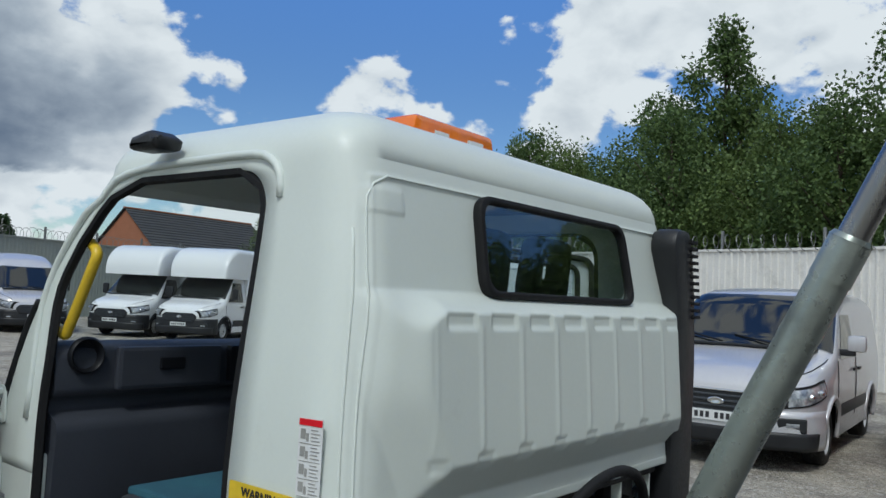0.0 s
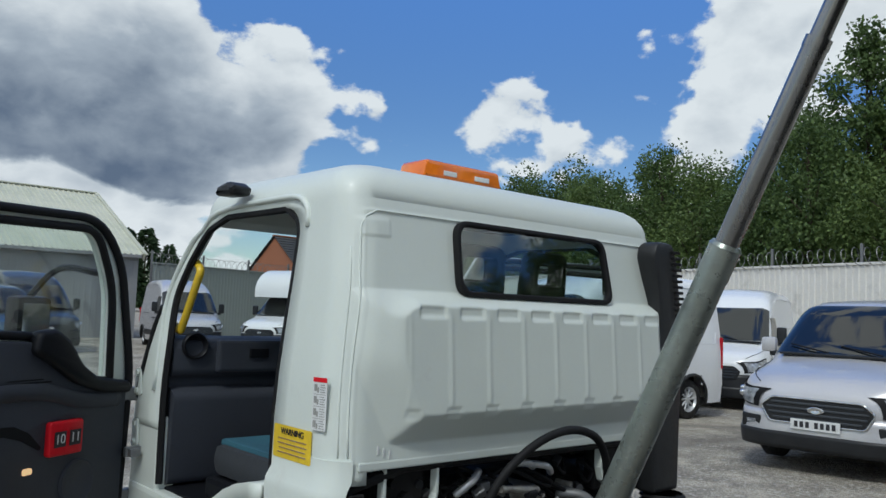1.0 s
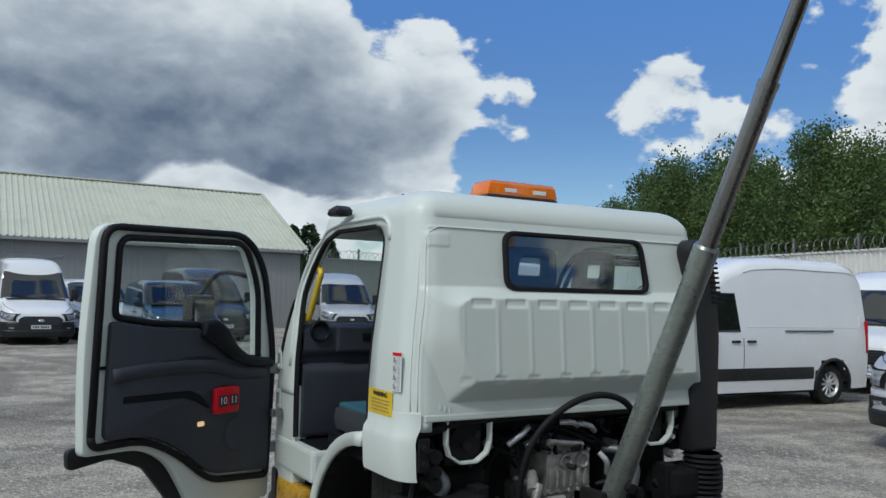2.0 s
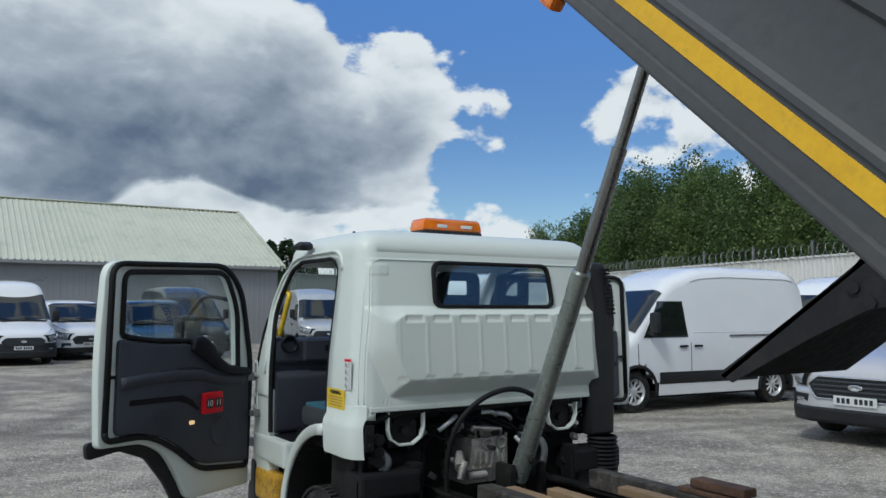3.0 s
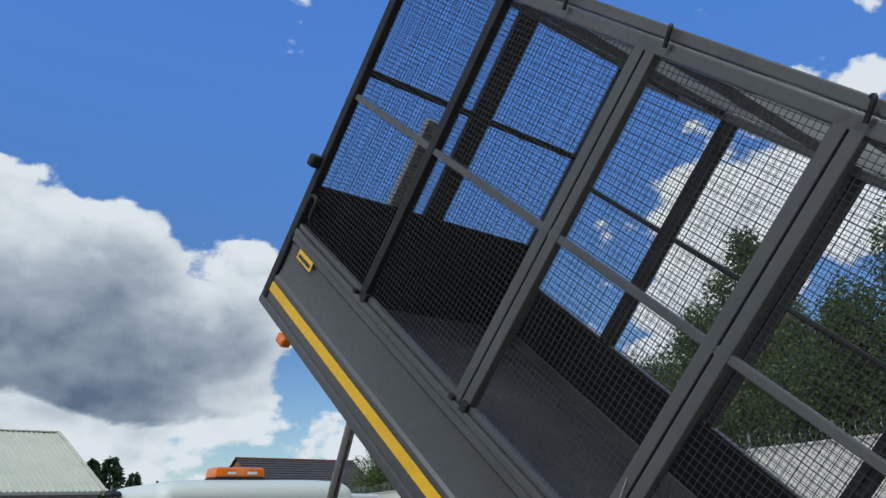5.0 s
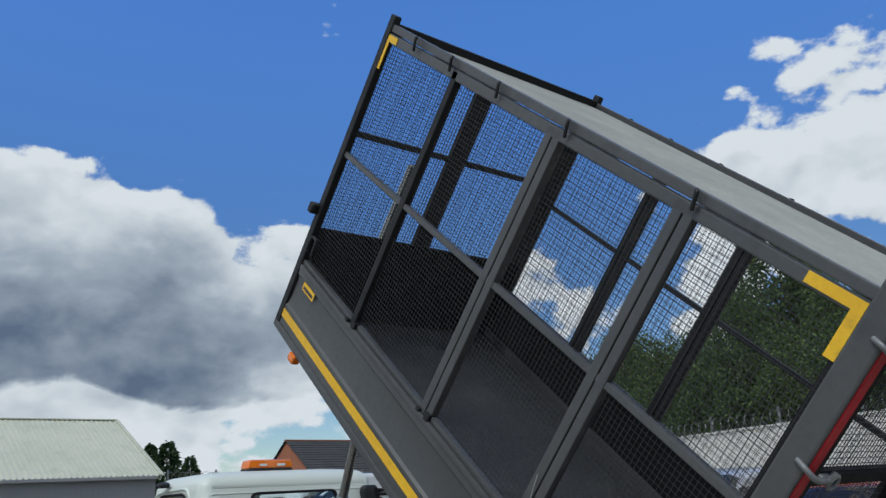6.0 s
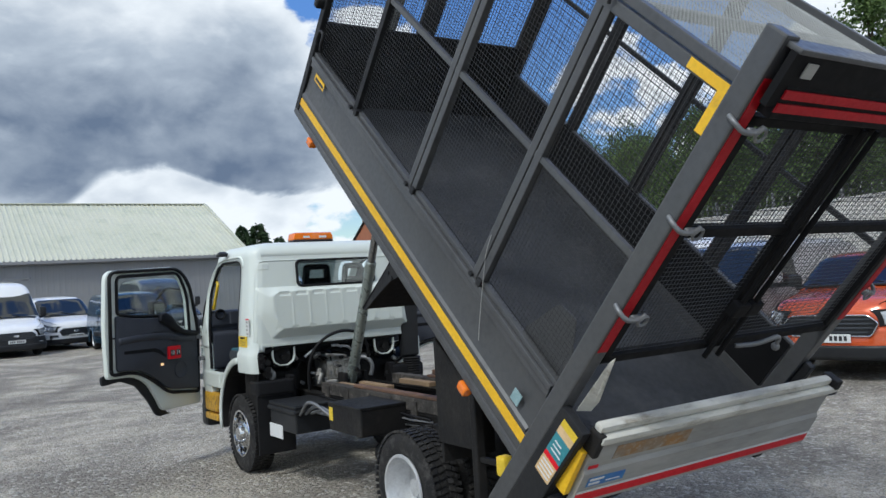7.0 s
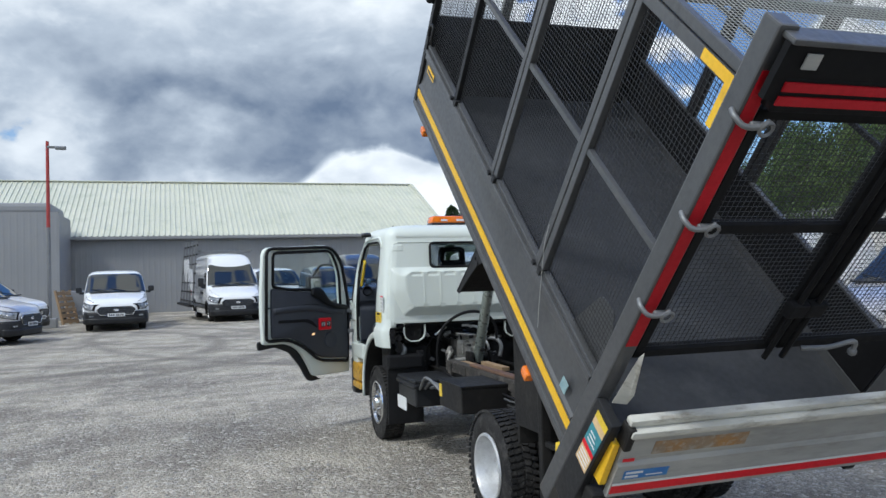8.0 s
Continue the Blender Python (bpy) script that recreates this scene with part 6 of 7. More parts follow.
        for u in (FRONT - .35, FRONT - .75, FRONT - 1.2, FRONT - 1.75, REAR + .8):
            hose(bm, [(x + s * .01, u, TOP + .055), (x + s * .03, u - .02, TOP + .05), (x + s * .02, u - .03, TOP - .02)], .009, 6)
        pp("sheet_hook", bm, M_DARKSTEEL)
        bm = boxes(((min(x - s * .006, x - s * .045), REAR, RAIL), (max(x - s * .006, x - s * .045), FRONT, RAIL + .028), .005))
        p("bottom_rail", bm, M_GREY)
        # yellow corner tapes
        bm = bmesh.new()
        xo = (x, x + s * .004)
        box(bm, (min(xo), REAR + .05, 5.26), (max(xo), REAR + .27, 5.302))
        box(bm, (min(xo), REAR + .05, 5.09), (max(xo), REAR + .092, 5.26))
        box(bm, (min(xo), FRONT - .15, 5.255), (max(xo), FRONT - .035, 5.295))
        box(bm, (min(xo), FRONT - .065, 5.08), (max(xo), FRONT - .035, 5.255))
        pp("corner_tape", bm, M_YELLOW, "yellow corner marking tape")
        bm = boxes(((min(x + s * .008, x + s * .0095), FRONT - .34, 3.60), (max(x + s * .008, x + s * .0095), FRONT - .17, 3.655), 0))
        lab = p("maker_plate", bm, M_YELLOW, "yellow maker plate with dark bars")
        bm = boxes(((min(x + s * .0095, x + s * .0105), FRONT - .325, 3.612), (max(x + s * .0095, x + s * .0105), FRONT - .185, 3.632), 0))
        apart("plate_bar", bm, M_INK, lab)
        # side marker lamps below the rail
        for u, w in ((.65, 3.20), (-1.757, 3.19)):
            bm = boxes(((min(x + s * .03, x - s * .03), u - .04, w - .028), (max(x + s * .03, x - s * .03), u + .04, w + .028), .016))
            lamp = p("side_marker_lamp", bm, M_AMBER, "amber side marker lamp")
            bm = boxes(((min(x, x - s * .05), u - .015, w + .02), (max(x, x - s * .05), u + .015, 3.26), .004))
            part("lamp_bracket", bm, M_DARKSTEEL, lamp)
        # rear corner post with its lower plate
        bm = boxes(((min(x + s * .02, x - s * .06), REAR - .055, 2.86 if s < 0 else 3.30), (max(x + s * .02, x - s * .06), REAR + .045, 5.55), .01))
        post = p("rear_post", bm, M_GREY, "grey steel rear corner post")
        bm = boxes(((min(x + s * .022, x - s * .03), REAR - .225 if s < 0 else REAR - .11, 3.02 if s < 0 else 3.32), (max(x + s * .022, x - s * .03), REAR - .055, 3.72), .008))
        part("post_plate", bm, M_DARKSTEEL, post)
        bm = boxes(((min(x + s * .006, x - s * .05), REAR - .059, 4.06), (max(x + s * .006, x - s * .05), REAR - .0555, 5.39), 0))
        part("red_tape", bm, M_RED, post, "red reflective tape")
        # placard with coloured bands
        if s < 0:
            xo = (x + s * .022, x + s * .0245)
            bands = ((3.63, 3.668, M_YELLABEL), (3.585, 3.63, M_CREAM), (3.465, 3.585, M_TEAL), (3.435, 3.465, M_REDBRIGHT), (3.33, 3.435, M_CREAM))
            pl_ = None
            for w0, w1, mt in bands:
                bm = boxes(((min(xo), REAR - .21, w0 + .016), (max(xo), REAR - .10, w1 + .016), 0))
                if pl_ is None:
                    pl_ = p("safety_placard", bm, mt, "faded multicoloured safety placard")
                else:
                    part("placard_band", bm, mt, pl_)
            bm = bmesh.new()
            for k in range(4):
                box(bm, (x + s * .0255, REAR - .20, 3.361 + k * .022), (x + s * .0245, REAR - .11, 3.369 + k * .022))
            for k in range(3):
                box(bm, (x + s * .0255, REAR - .195 + k * .012, 3.506 + k * .025), (x + s * .0245, REAR - .12, 3.514 + k * .025))
            apart("placard_bar", bm, M_PAPER, pl_)
            bm = boxes(((x - .016, REAR + .17, 3.46), (x - .012, REAR + .235, 3.53), 0))
            p("peeling_sticker", bm, M_PALETEAL, "peeling pale teal sticker")
        # latches
        for w in (4.29, 4.75, 5.20):
            bm = bmesh.new()
            xx = x - s * .0
            hose(bm, [(xx + s * .022, REAR - .02, w + .02), (xx + s * .03, REAR - .06, w + .015), (xx + s * .005, REAR - .095, w), (xx - s * .05, REAR - .105, w + .005), (xx - s * .085, REAR - .10, w + .025)], .011, 8)
            ring(bm, (xx - s * .075, REAR - .112, w + .0), (0, 1, 0), ((-.007, .026), (0, .034), (.007, .026), (0, .018), (-.007, .026)), 14)
            box(bm, (min(xx - s * .02, xx - s * .085), REAR - .10, w - .014), (max(xx - s * .02, xx - s * .085), REAR - .08, w + .014), .006)
            part("gate_latch", bm, M_POLE, post, "galvanised gate latch", 60)
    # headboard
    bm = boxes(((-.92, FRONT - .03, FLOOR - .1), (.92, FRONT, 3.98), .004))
    hb = p("headboard", bm, M_NEARBLACK, "dark steel headboard")
    bm = bmesh.new()
    for s in (-1, 1):
        x = s * HALF
        box(bm, (min(x + s * .008, x - s * .04), FRONT - .04, 3.225), (max(x + s * .008, x - s * .04), FRONT + .02, 5.41), .008)
    for x0, x1 in ((-.155, -.085), (-.08, -.01), (.80, .90)):
        box(bm, (x0, FRONT - .04, 3.98), (x1, FRONT, TOP), .006)
    box(bm, (-.94, FRONT - .035, 4.63), (.94, FRONT - .005, 4.67), .005)
    box(bm, (-.94, FRONT - .04, TOP), (.94, FRONT + .01, TOP + .07), .006)
    part("headboard_frame", bm, M_DARKSTEEL, hb)
    bm = boxes(((-.40, FRONT + .005, 3.70), (-.325, FRONT + .05, 4.53), .01), ((-.385, FRONT + .05, 3.75), (-.34, FRONT + .062, 4.48), .004))
    part("pale_upright", bm, M_ROOFMESH, hb, "pale grey upright behind the headboard")
    bm = bmesh.new()
    hose(bm, [(-HALF - .005, FRONT - .07, 3.83), (-HALF - .02, FRONT - .07, 3.85), (-HALF - .02, FRONT - .08, 3.93), (-HALF - .02, FRONT - .14, 3.93), (-HALF - .02, FRONT - .15, 3.84), (-HALF - .0, FRONT - .15, 3.80)], .011, 8)
    box(bm, (-HALF - .06, FRONT - .01, 4.06), (-HALF + .01, FRONT + .05, 4.13), .015)
    apart("grab_loop", bm, M_DARKSTEEL, hb, smooth=60)
    # roof cross bars, right slope sag, and rear header
    bm = bmesh.new()
    for u in (*POSTS, FRONT - .45):
        box(bm, (-.92, u - .02, TOP - .045), (.92, u + .02, TOP + .004), .005)
    pp("roof_bar", bm, M_GREY)
    bm = bmesh.new()
    sheet_grid(bm, lambda a, v: (-.95 + 1.9 * a, REAR - .085 - .0 * v, 5.315 + .20 * v), [i / 6 for i in range(7)], [0, .5, 1])
    thick(p("rear_header", bm, M_NEARBLACK, "dark boxed rear header"), .03)
    bm = boxes(((-.945, REAR - .122, 5.512), (.945, REAR - .02, 5.534), .008))
    p("header_cap", bm, M_GREY)
    for w in (5.300, 5.352):
        bm = boxes(((-.90, REAR - .125, w), (.90, REAR - .118, w + .034), 0))
        p("header_tape", bm, M_RED, "red reflective tape on the header")
    bm = boxes(((-.90, REAR - .118, 5.27), (.90, REAR - .03, 5.40), .006))
    p("header_beam", bm, M_NEARBLACK)
    bm = boxes(((-.87, REAR - .124, 5.435), (-.81, REAR - .118, 5.49), 0))
    p("pale_plate", bm, M_ALU)
    # rear mesh gates
    for s in (-1, 1):
        lo, hi = (-.88, -.14) if s < 0 else (-.10, .88)
        bm = boxes(((lo, REAR - .05, 3.97), (lo + .045, REAR - .005, 5.24), .006), ((hi - .045, REAR - .05, 3.97), (hi, REAR - .005, 5.24), .006), ((lo, REAR - .05, 3.97), (hi, REAR - .005, 4.015), .006), ((lo, REAR - .05, 5.20), (hi, REAR - .005, 5.24), .006), ((lo, REAR - .05, 4.68), (hi, REAR - .005, 4.725), .006))
        gate = p("mesh_gate", bm, M_NEARBLACK, "dark framed mesh rear gate")
        part("gate_mesh", weave("xz", lo, hi, 3.97, 5.24, REAR - .028), M_MESH, gate)
        bm = bmesh.new()
        rod(bm, ((-.17 if s < 0 else -.07), REAR - .075, 3.94), ((-.17 if s < 0 else -.07), REAR - .075, 5.24), .014, None, 8)
        box(bm, ((-.22 if s < 0 else -.12), REAR - .10, 4.22), ((-.12 if s < 0 else -.02), REAR - .05, 4.30), .012)
        part("lock_rod", bm, M_NEARBLACK, gate)
    bm = bmesh.new()
    hose(bm, [(-.02, REAR - .10, 4.02), (.10, REAR - .13, 4.05), (.22, REAR - .14, 4.09), (.24, REAR - .15, 4.03)], .012, 8)
    bmesh.ops.create_uvsphere(bm, u_segments=12, v_segments=8, radius=.022, matrix=Matrix.Translation((.24, REAR - .15, 4.03)))
    p("gate_handle", bm, M_POLE, "galvanised gate handle", 180)
    # tailboard
    bm = bmesh.new()
    prof = [(-.02, 3.20), (-.055, 3.22), (-.055, 3.42), (-.04, 3.44), (-.04, 3.56), (-.055, 3.575), (-.06, 3.62), (-.02, 3.62)]
    a, b = [bm.verts.new((-.885, REAR - .12 + o, w)) for o, w in prof], [bm.verts.new((.965, REAR - .12 + o, w)) for o, w in prof]
    for i in range(len(prof)):
        j = (i + 1) % len(prof)
        bm.faces.new((a[i], a[j], b[j], b[i]))
    bm.faces.new(a)
    bm.faces.new(b[::-1])
    tb = p("tailboard", bm, M_ALU, "weathered aluminium tailboard", 25)
    hinge = Vector((0, REAR - .13, 3.69))
    tb.matrix_local = tilt @ Matrix.Translation(hinge + Vector((0, -.08, .07))) @ Matrix.Rotation(radians(-8), 4, "X") @ Matrix.Translation(-hinge)
    bm = boxes(((-.89, REAR - .20, 3.615), (.97, REAR - .12, 3.655), .012), ((-.89, REAR - .165, 3.655), (.97, REAR - .115, 3.695), .014))
    part("top_flange", bm, M_ALULIGHT, tb, "bare worn top flange", 40)
    y = REAR - .176
    bm = boxes(((-.88, y - .0025, 3.245), (.955, y, 3.295), 0))
    part("red_stripe", bm, M_REDBRIGHT, tb, "bright red stripe")
    bm = boxes(((-.88, y - .002, 3.297), (.955, y, 3.31), 0))
    part("white_edge", bm, M_PAPER, tb)
    bm = boxes(((-.84, y - .002, 3.335), (-.60, y, 3.39), 0))
    sg = part("blue_sign", bm, M_BLUEPRINT, tb, "blue lettered sign shown as bars")
    bm = boxes(((-.83, y - .004, 3.37), (-.74, y - .002, 3.383), 0), ((-.83, y - .004, 3.345), (-.76, y - .002, 3.358), 0), ((-.72, y - .004, 3.35), (-.63, y - .002, 3.356), 0))
    apart("sign_bar", bm, M_PAPER, sg)
    bm = boxes(((-.72, y + .014, 3.47), (-.20, y + .016, 3.55), 0))
    part("peeling_decal", bm, M_BROWNTAPE, tb, "peeling brown decal")
    bm = boxes(((-.86, y + .013, 3.42), (-.80, y + .0165, 3.455), 0))
    part("red_reflector", bm, M_REDBRIGHT, tb)
    bm = boxes(((-.93, REAR - .15, 3.28), (-.895, REAR - .08, 3.54), .006))
    part("yellow_hinge_plate", bm, M_YELLOW, tb)
    bm = boxes(((.90, REAR - .20, 3.60), (.97, REAR - .10, 3.70), .015), ((-.90, REAR - .19, 3.53), (-.86, REAR - .11, 3.66), .012), ((.58, REAR - .15, 3.15), (.66, REAR - .07, 3.20), .02), ((-.95, REAR - .16, 3.10), (-.87, REAR - .08, 3.22), .015))
    apart("tailboard_catch", bm, M_CHASSIS, tb)
    bm = bmesh.new()
    v = [bm.verts.new(q) for q in ((-.905, REAR - .09, 3.72), (-.885, REAR - .09, 4.02), (-.878, REAR - .10, 4.06), (-.835, REAR - .12, 3.80), (-.85, REAR - .12, 3.74))]
    bm.faces.new(v)
    thick(p("pale_corner_gusset", bm, M_ALULIGHT, "bare steel corner gusset"), .006)
    # inner gusset at the rear foot of the near side
    bm = turned(plate([rounded([(REAR + .02, 3.74), (REAR + .42, 3.74), (REAR + .30, 4.02), (REAR + .17, 4.04)], .03)], .006), frame_axes((-HALF + .055, 0, 0), (0, 1, 0), (0, 0, 1)))
    p("side_gusset", bm, M_GREY)
    bm = bmesh.new()
    hose(bm, [(-HALF - .005, POSTS[2] + .03, 4.0), (-HALF - .012, POSTS[2] + .0, 3.9), (-HALF - .012, POSTS[2] - .06, 3.78), (-HALF - .014, POSTS[2] - .16, 3.60), (-HALF - .014, POSTS[2] - .22, 3.50)], .0022, 5)
    p("retaining_chain", bm, M_ALU)
    # mudguards hung below the floor
    for s in (-1, 1):
        x = s * .86
        bm = bmesh.new()
        x = s * .955
        top_e, low_e, inner = (-.748, 3.24), (-.655, 2.765), s * .42
        bm = bmesh.new()
        cs = [(x, *low_e), (inner, *low_e), (inner, *top_e), (x, *top_e)]
        fr_ = [bm.verts.new(q) for q in cs]
        bk_ = [bm.verts.new((q[0], q[1] - .012, q[2])) for q in cs]
        bm.faces.new(fr_)
        bm.faces.new(bk_[::-1])
        for i in range(4):
            j = (i + 1) % 4
            bm.faces.new((fr_[i], fr_[j], bk_[j], bk_[i]))
        # guard sheet in chassis black: the shade on its rear face is put in
        guard = p("hung_mudguard", bm, M_CHASSIS, "steel mudguard hung under the body, coloured black for its shade")
        bm = bmesh.new()
        v = [bm.verts.new((x, u, w)) for u, w in ((-.741, 3.24), (-.743, 3.19), (-.647, 2.761), (-.690, 2.776), (-.773, 3.017), (-.826, 3.149), (-.891, 3.24))]
        v2 = [bm.verts.new((q.co.x - s * .008, q.co.y, q.co.z)) for q in v]
        bm.faces.new(v)
        bm.faces.new(v2[::-1])
        for i in range(7):
            bm.faces.new((v[i], v[(i + 1) % 7], v2[(i + 1) % 7], v2[i]))
        for q in (-.775, -.825):
            rod(bm, (x + s * .008, q, 3.17), (x - s * .01, q, 3.17), .014, None, 8)
        part("guard_flange", bm, M_DARKSTEEL, guard)
    # mesh sheets of the cage
    for s in (-1, 1):
        p("side_mesh", weave("yz", REAR, FRONT, RAIL, TOP, s * (HALF - .03)), M_MESH, "dark square wire mesh")
    p("front_mesh", weave("xz", -.92, .92, 3.98, TOP, FRONT - .02), M_MESH)
    p("roof_mesh", weave("xy", -.92, .92, REAR, FRONT, TOP + .02), M_ROOFMESH, "pale square wire mesh roof")


def weave(plane, a0, a1, b0, b1, c, pitch=0.0245, r=0.0014):
    """Square wire mesh in a plane, wires crossing one over the other."""
    vs, fs = [], []

    def put(a, b, o):
        return {"yz": (c + o, a, b), "xz": (a, c + o, b), "xy": (a, b, c + o)}[plane]

    def bar(p0, p1, across, o):
        i = len(vs)
        for a, b in (p0, p1):
            if across:
                q = [(a - r, b, o - r), (a + r, b, o - r), (a, b, o + r)]
            else:
                q = [(a, b - r, o - r), (a, b + r, o - r), (a, b, o + r)]
            vs.extend(put(*k) for k in q)
        for k in range(3):
            j = (k + 1) % 3
            fs.append((i + k, i + j, i + 3 + j, i + 3 + k))
    n = int((a1 - a0) / pitch)
    for k in range(n + 1):
        bar((a0 + k * pitch, b0), (a0 + k * pitch, b1), True, r)
    n = int((b1 - b0) / pitch)
    for k in range(n + 1):
        bar((a0, b0 + k * pitch), (a1, b0 + k * pitch), False, -r)
    bm = bmesh.new()
    me = bpy.data.meshes.new("weave")
    me.from_pydata(vs, [], fs)
    bm.from_mesh(me)
    bpy.data.meshes.remove(me)
    return bm


tipper()

# ---- parked vehicles ----
VAN = {
    # distance from the nose: bonnet and roof line, half width
    "custom": dict(L=4.97, W=0.985, top=((0, .80), (.05, .93), (.2, 1.03), (.95, 1.20), (1.10, 1.26), (1.85, 1.85), (2.15, 1.93), (2.9, 1.98), (4.4, 1.96), (4.85, 1.88), (4.97, 1.70)),
                   shield=(1.06, 1.86), axles=(0.95, 3.88), wheel=0.335, belt=1.14, side_win=(1.35, 2.45), tall=False),
    "high": dict(L=5.25, W=1.0, top=((0, .86), (.05, 1.0), (.2, 1.11), (.80, 1.27), (.93, 1.33), (1.62, 2.02), (1.95, 2.28), (2.5, 2.45), (3.2, 2.50), (4.82, 2.48), (5.17, 2.40), (5.25, 2.2)),
                 shield=(0.92, 1.62), axles=(1.0, 4.3), wheel=0.345, belt=1.22, side_win=(1.15, 2.15), tall=True),
    "old": dict(L=5.68, W=0.985, top=((0, .84), (.05, .96), (.2, 1.05), (.85, 1.26), (.98, 1.32), (1.55, 1.98), (1.68, 2.30), (1.95, 2.50), (2.6, 2.57), (5.3, 2.56), (5.6, 2.45), (5.68, 2.2)),
                shield=(0.97, 1.56), axles=(0.97, 4.4), wheel=0.345, belt=1.2, side_win=(1.2, 2.1), tall=True),
    "suv": dict(L=4.1, W=0.885, top=((0, .84), (.05, .95), (.2, 1.03), (1.05, 1.13), (1.2, 1.18), (1.85, 1.56), (2.2, 1.63), (2.8, 1.65), (3.7, 1.58), (3.98, 1.30), (4.1, 1.0)),
                shield=(1.16, 1.86), axles=(0.85, 3.37), wheel=0.33, belt=1.05, side_win=(1.5, 3.5), tall=False),
}


def smooth_line(rows):
    xs = np.array([r[0] for r in rows])
    ys = np.array([r[1] for r in rows])

    def at(x):
        w = 0.045
        return float(np.mean([np.interp(x + k * w, xs, ys) for k in (-1, -0.5, 0, 0.5, 1)]))
    return at


def van(name, label, category, paint, kind, m, grille="slats", rack=False, luton=False, black_nose=False, group=""):
    k = VAN[kind]
    L, W, rw, belt = k["L"], k["W"], k["wheel"], k["belt"]
    top = smooth_line(k["top"])
    wide = smooth_line(((0, .50 * W), (.04, .70 * W), (.12, .84 * W), (.25, .93 * W), (.45, .985 * W), (.75, W), (L - .3, W), (L, .94 * W)))
    root = thing(name, label, category, m, group)
    zlow = 0.27

    def spot(d, s, side=1, out=0.0):
        """A place on the body: d from the nose, s from sill (0) over the shoulder (1) to the middle of the roof (2)."""
        zt, hw = top(d), wide(d)
        r = min(0.30 if k["tall"] else 0.26, (zt - zlow) * 0.30)
        zs = zt - r * 0.8
        tum = 0.16 * max(0.0, zs - belt)
        if s <= 1:
            z = zlow + (zs - zlow) * s
            x = hw - 0.10 * max(0, 0.5 - z) - 0.16 * max(0.0, z - belt) + 0.012 * math.sin(math.pi * min(max((z - 0.5) / (belt - 0.5), 0), 1))
        else:
            t = s - 1
            x0 = hw - tum
            if t < 0.5:
                a = t / 0.5 * math.pi / 2
                x, z = x0 - r * (1 - math.cos(a)), zs + r * 0.8 * math.sin(a)
            else:
                f = (t - 0.5) / 0.5
                x, z = (x0 - r) * (1 - f), zt + 0.02 * math.sin(f * math.pi / 2)
        return Vector((side * (x + out * (1 if s < 1.2 else 0)), L / 2 - d, z + (out if s >= 1.2 else 0)))

    def s_of(d, z):
        zt = top(d)
        r = min(0.30 if k["tall"] else 0.26, (zt - zlow) * 0.30)
        zs = zt - r * 0.8
        if z <= zs:
            return (z - zlow) / (zs - zlow)
        return 1 + math.asin(min((z - zs) / (r * 0.8), 1.0)) / math.pi

    ds = sorted({0.0, .03, .07, .13, .22, .35, *[round(.5 + i * .14, 3) for i in range(int((L - .55) / .14))], L - .12, L - .05, L})
    ss = [i / 12 for i in range(13)] + [1 + .5 * i / 5 for i in range(1, 6)] + [1.5 + .5 * i / 3 for i in range(1, 4)]
    if luton:
        ds = [d for d in ds if d < 2.35]
    ax = k["axles"]

    def in_arch(d, s):
        z = zlow + s * 0.9
        p = spot(d, s) if s <= 1 else None
        return p is not None and any(math.hypot(d - a, p.z - rw) < rw + 0.075 for a in ax)

    bm = bmesh.new()
    for side in (1, -1):
        sheet_grid(bm, lambda d, s: spot(d, s, side), ds, ss, in_arch)
    for d in (ds[0], ds[-1]):
        v = [bm.verts.new(spot(d, s, 1)) for s in ss] + [bm.verts.new(spot(d, s, -1)) for s in ss[-2::-1]]
        bm.faces.new(v)
    bmesh.ops.remove_doubles(bm, verts=bm.verts[:], dist=0.004)
    part("body", bm, paint, root, smooth=38)

    # underside and wheel wells
    bm = boxes(((-W * .9, -L / 2 + .25, .22), (W * .9, L / 2 - .2, .34), .02))
    for a in ax:
        y = L / 2 - a
        box(bm, (-W * .74, y - .42, .25), (W * .74, y + .42, .82), .03)
    part("underbody", bm, M_RUBBER, root)

    def patch(nm, us, fn, material, label="", smooth=60):
        bm = bmesh.new()
        vs = [i / 8 for i in range(9)]
        sheet_grid(bm, fn, us, vs)
        return part(nm, bm, material, root, label, smooth)

    # windscreen, from the scuttle to the roof edge, over the full width
    d0, d1 = k["shield"]
    us = [i / 20 for i in range(21)]

    def shield(u, v):
        a = (u - 0.5) * 2
        d = d0 + (d1 - d0) * v + 0.10 * a * a
        p = spot(d, 2 - 0.82 * abs(a), 1 if a > 0 else -1, 0.0)
        return p + Vector((0, 0.014, 0.012))
    patch("windscreen", us, shield, M_DARKGLASS, "tinted windscreen")
    bm = bmesh.new()
    box(bm, (-W * .82, L / 2 - d0 - .02, top(d0) + .0), (W * .82, L / 2 - d0 + .10, top(d0) + .03), .012)
    part("scuttle", bm, M_PLASTIC, root)
    for x in (-.35, .25):
        bm = bmesh.new()
        rod(bm, (x, L / 2 - d0 + .03, top(d0) + .045), (x + .5, L / 2 - d0 - .12, top(d0) + .13), .011, .008, 6)
        part("wiper", bm, M_RUBBER, root)

    # side glass
    a0, a1 = k["side_win"]
    for side in (1, -1):
        zb = belt + 0.02

        def sidewin(u, v):
            d_lo, d_hi = a0 + (a1 - a0) * u, a0 + 0.42 + (a1 - a0 - 0.46) * u
            d = d_lo + (d_hi - d_lo) * v
            zt = min(top(a0 + 0.5) - 0.17, top(d) - 0.13) if not k["tall"] else zb + 0.62
            z = zb + (zt - zb) * v
            if u < 0.12:
                z = max(z, zb + 0.0)
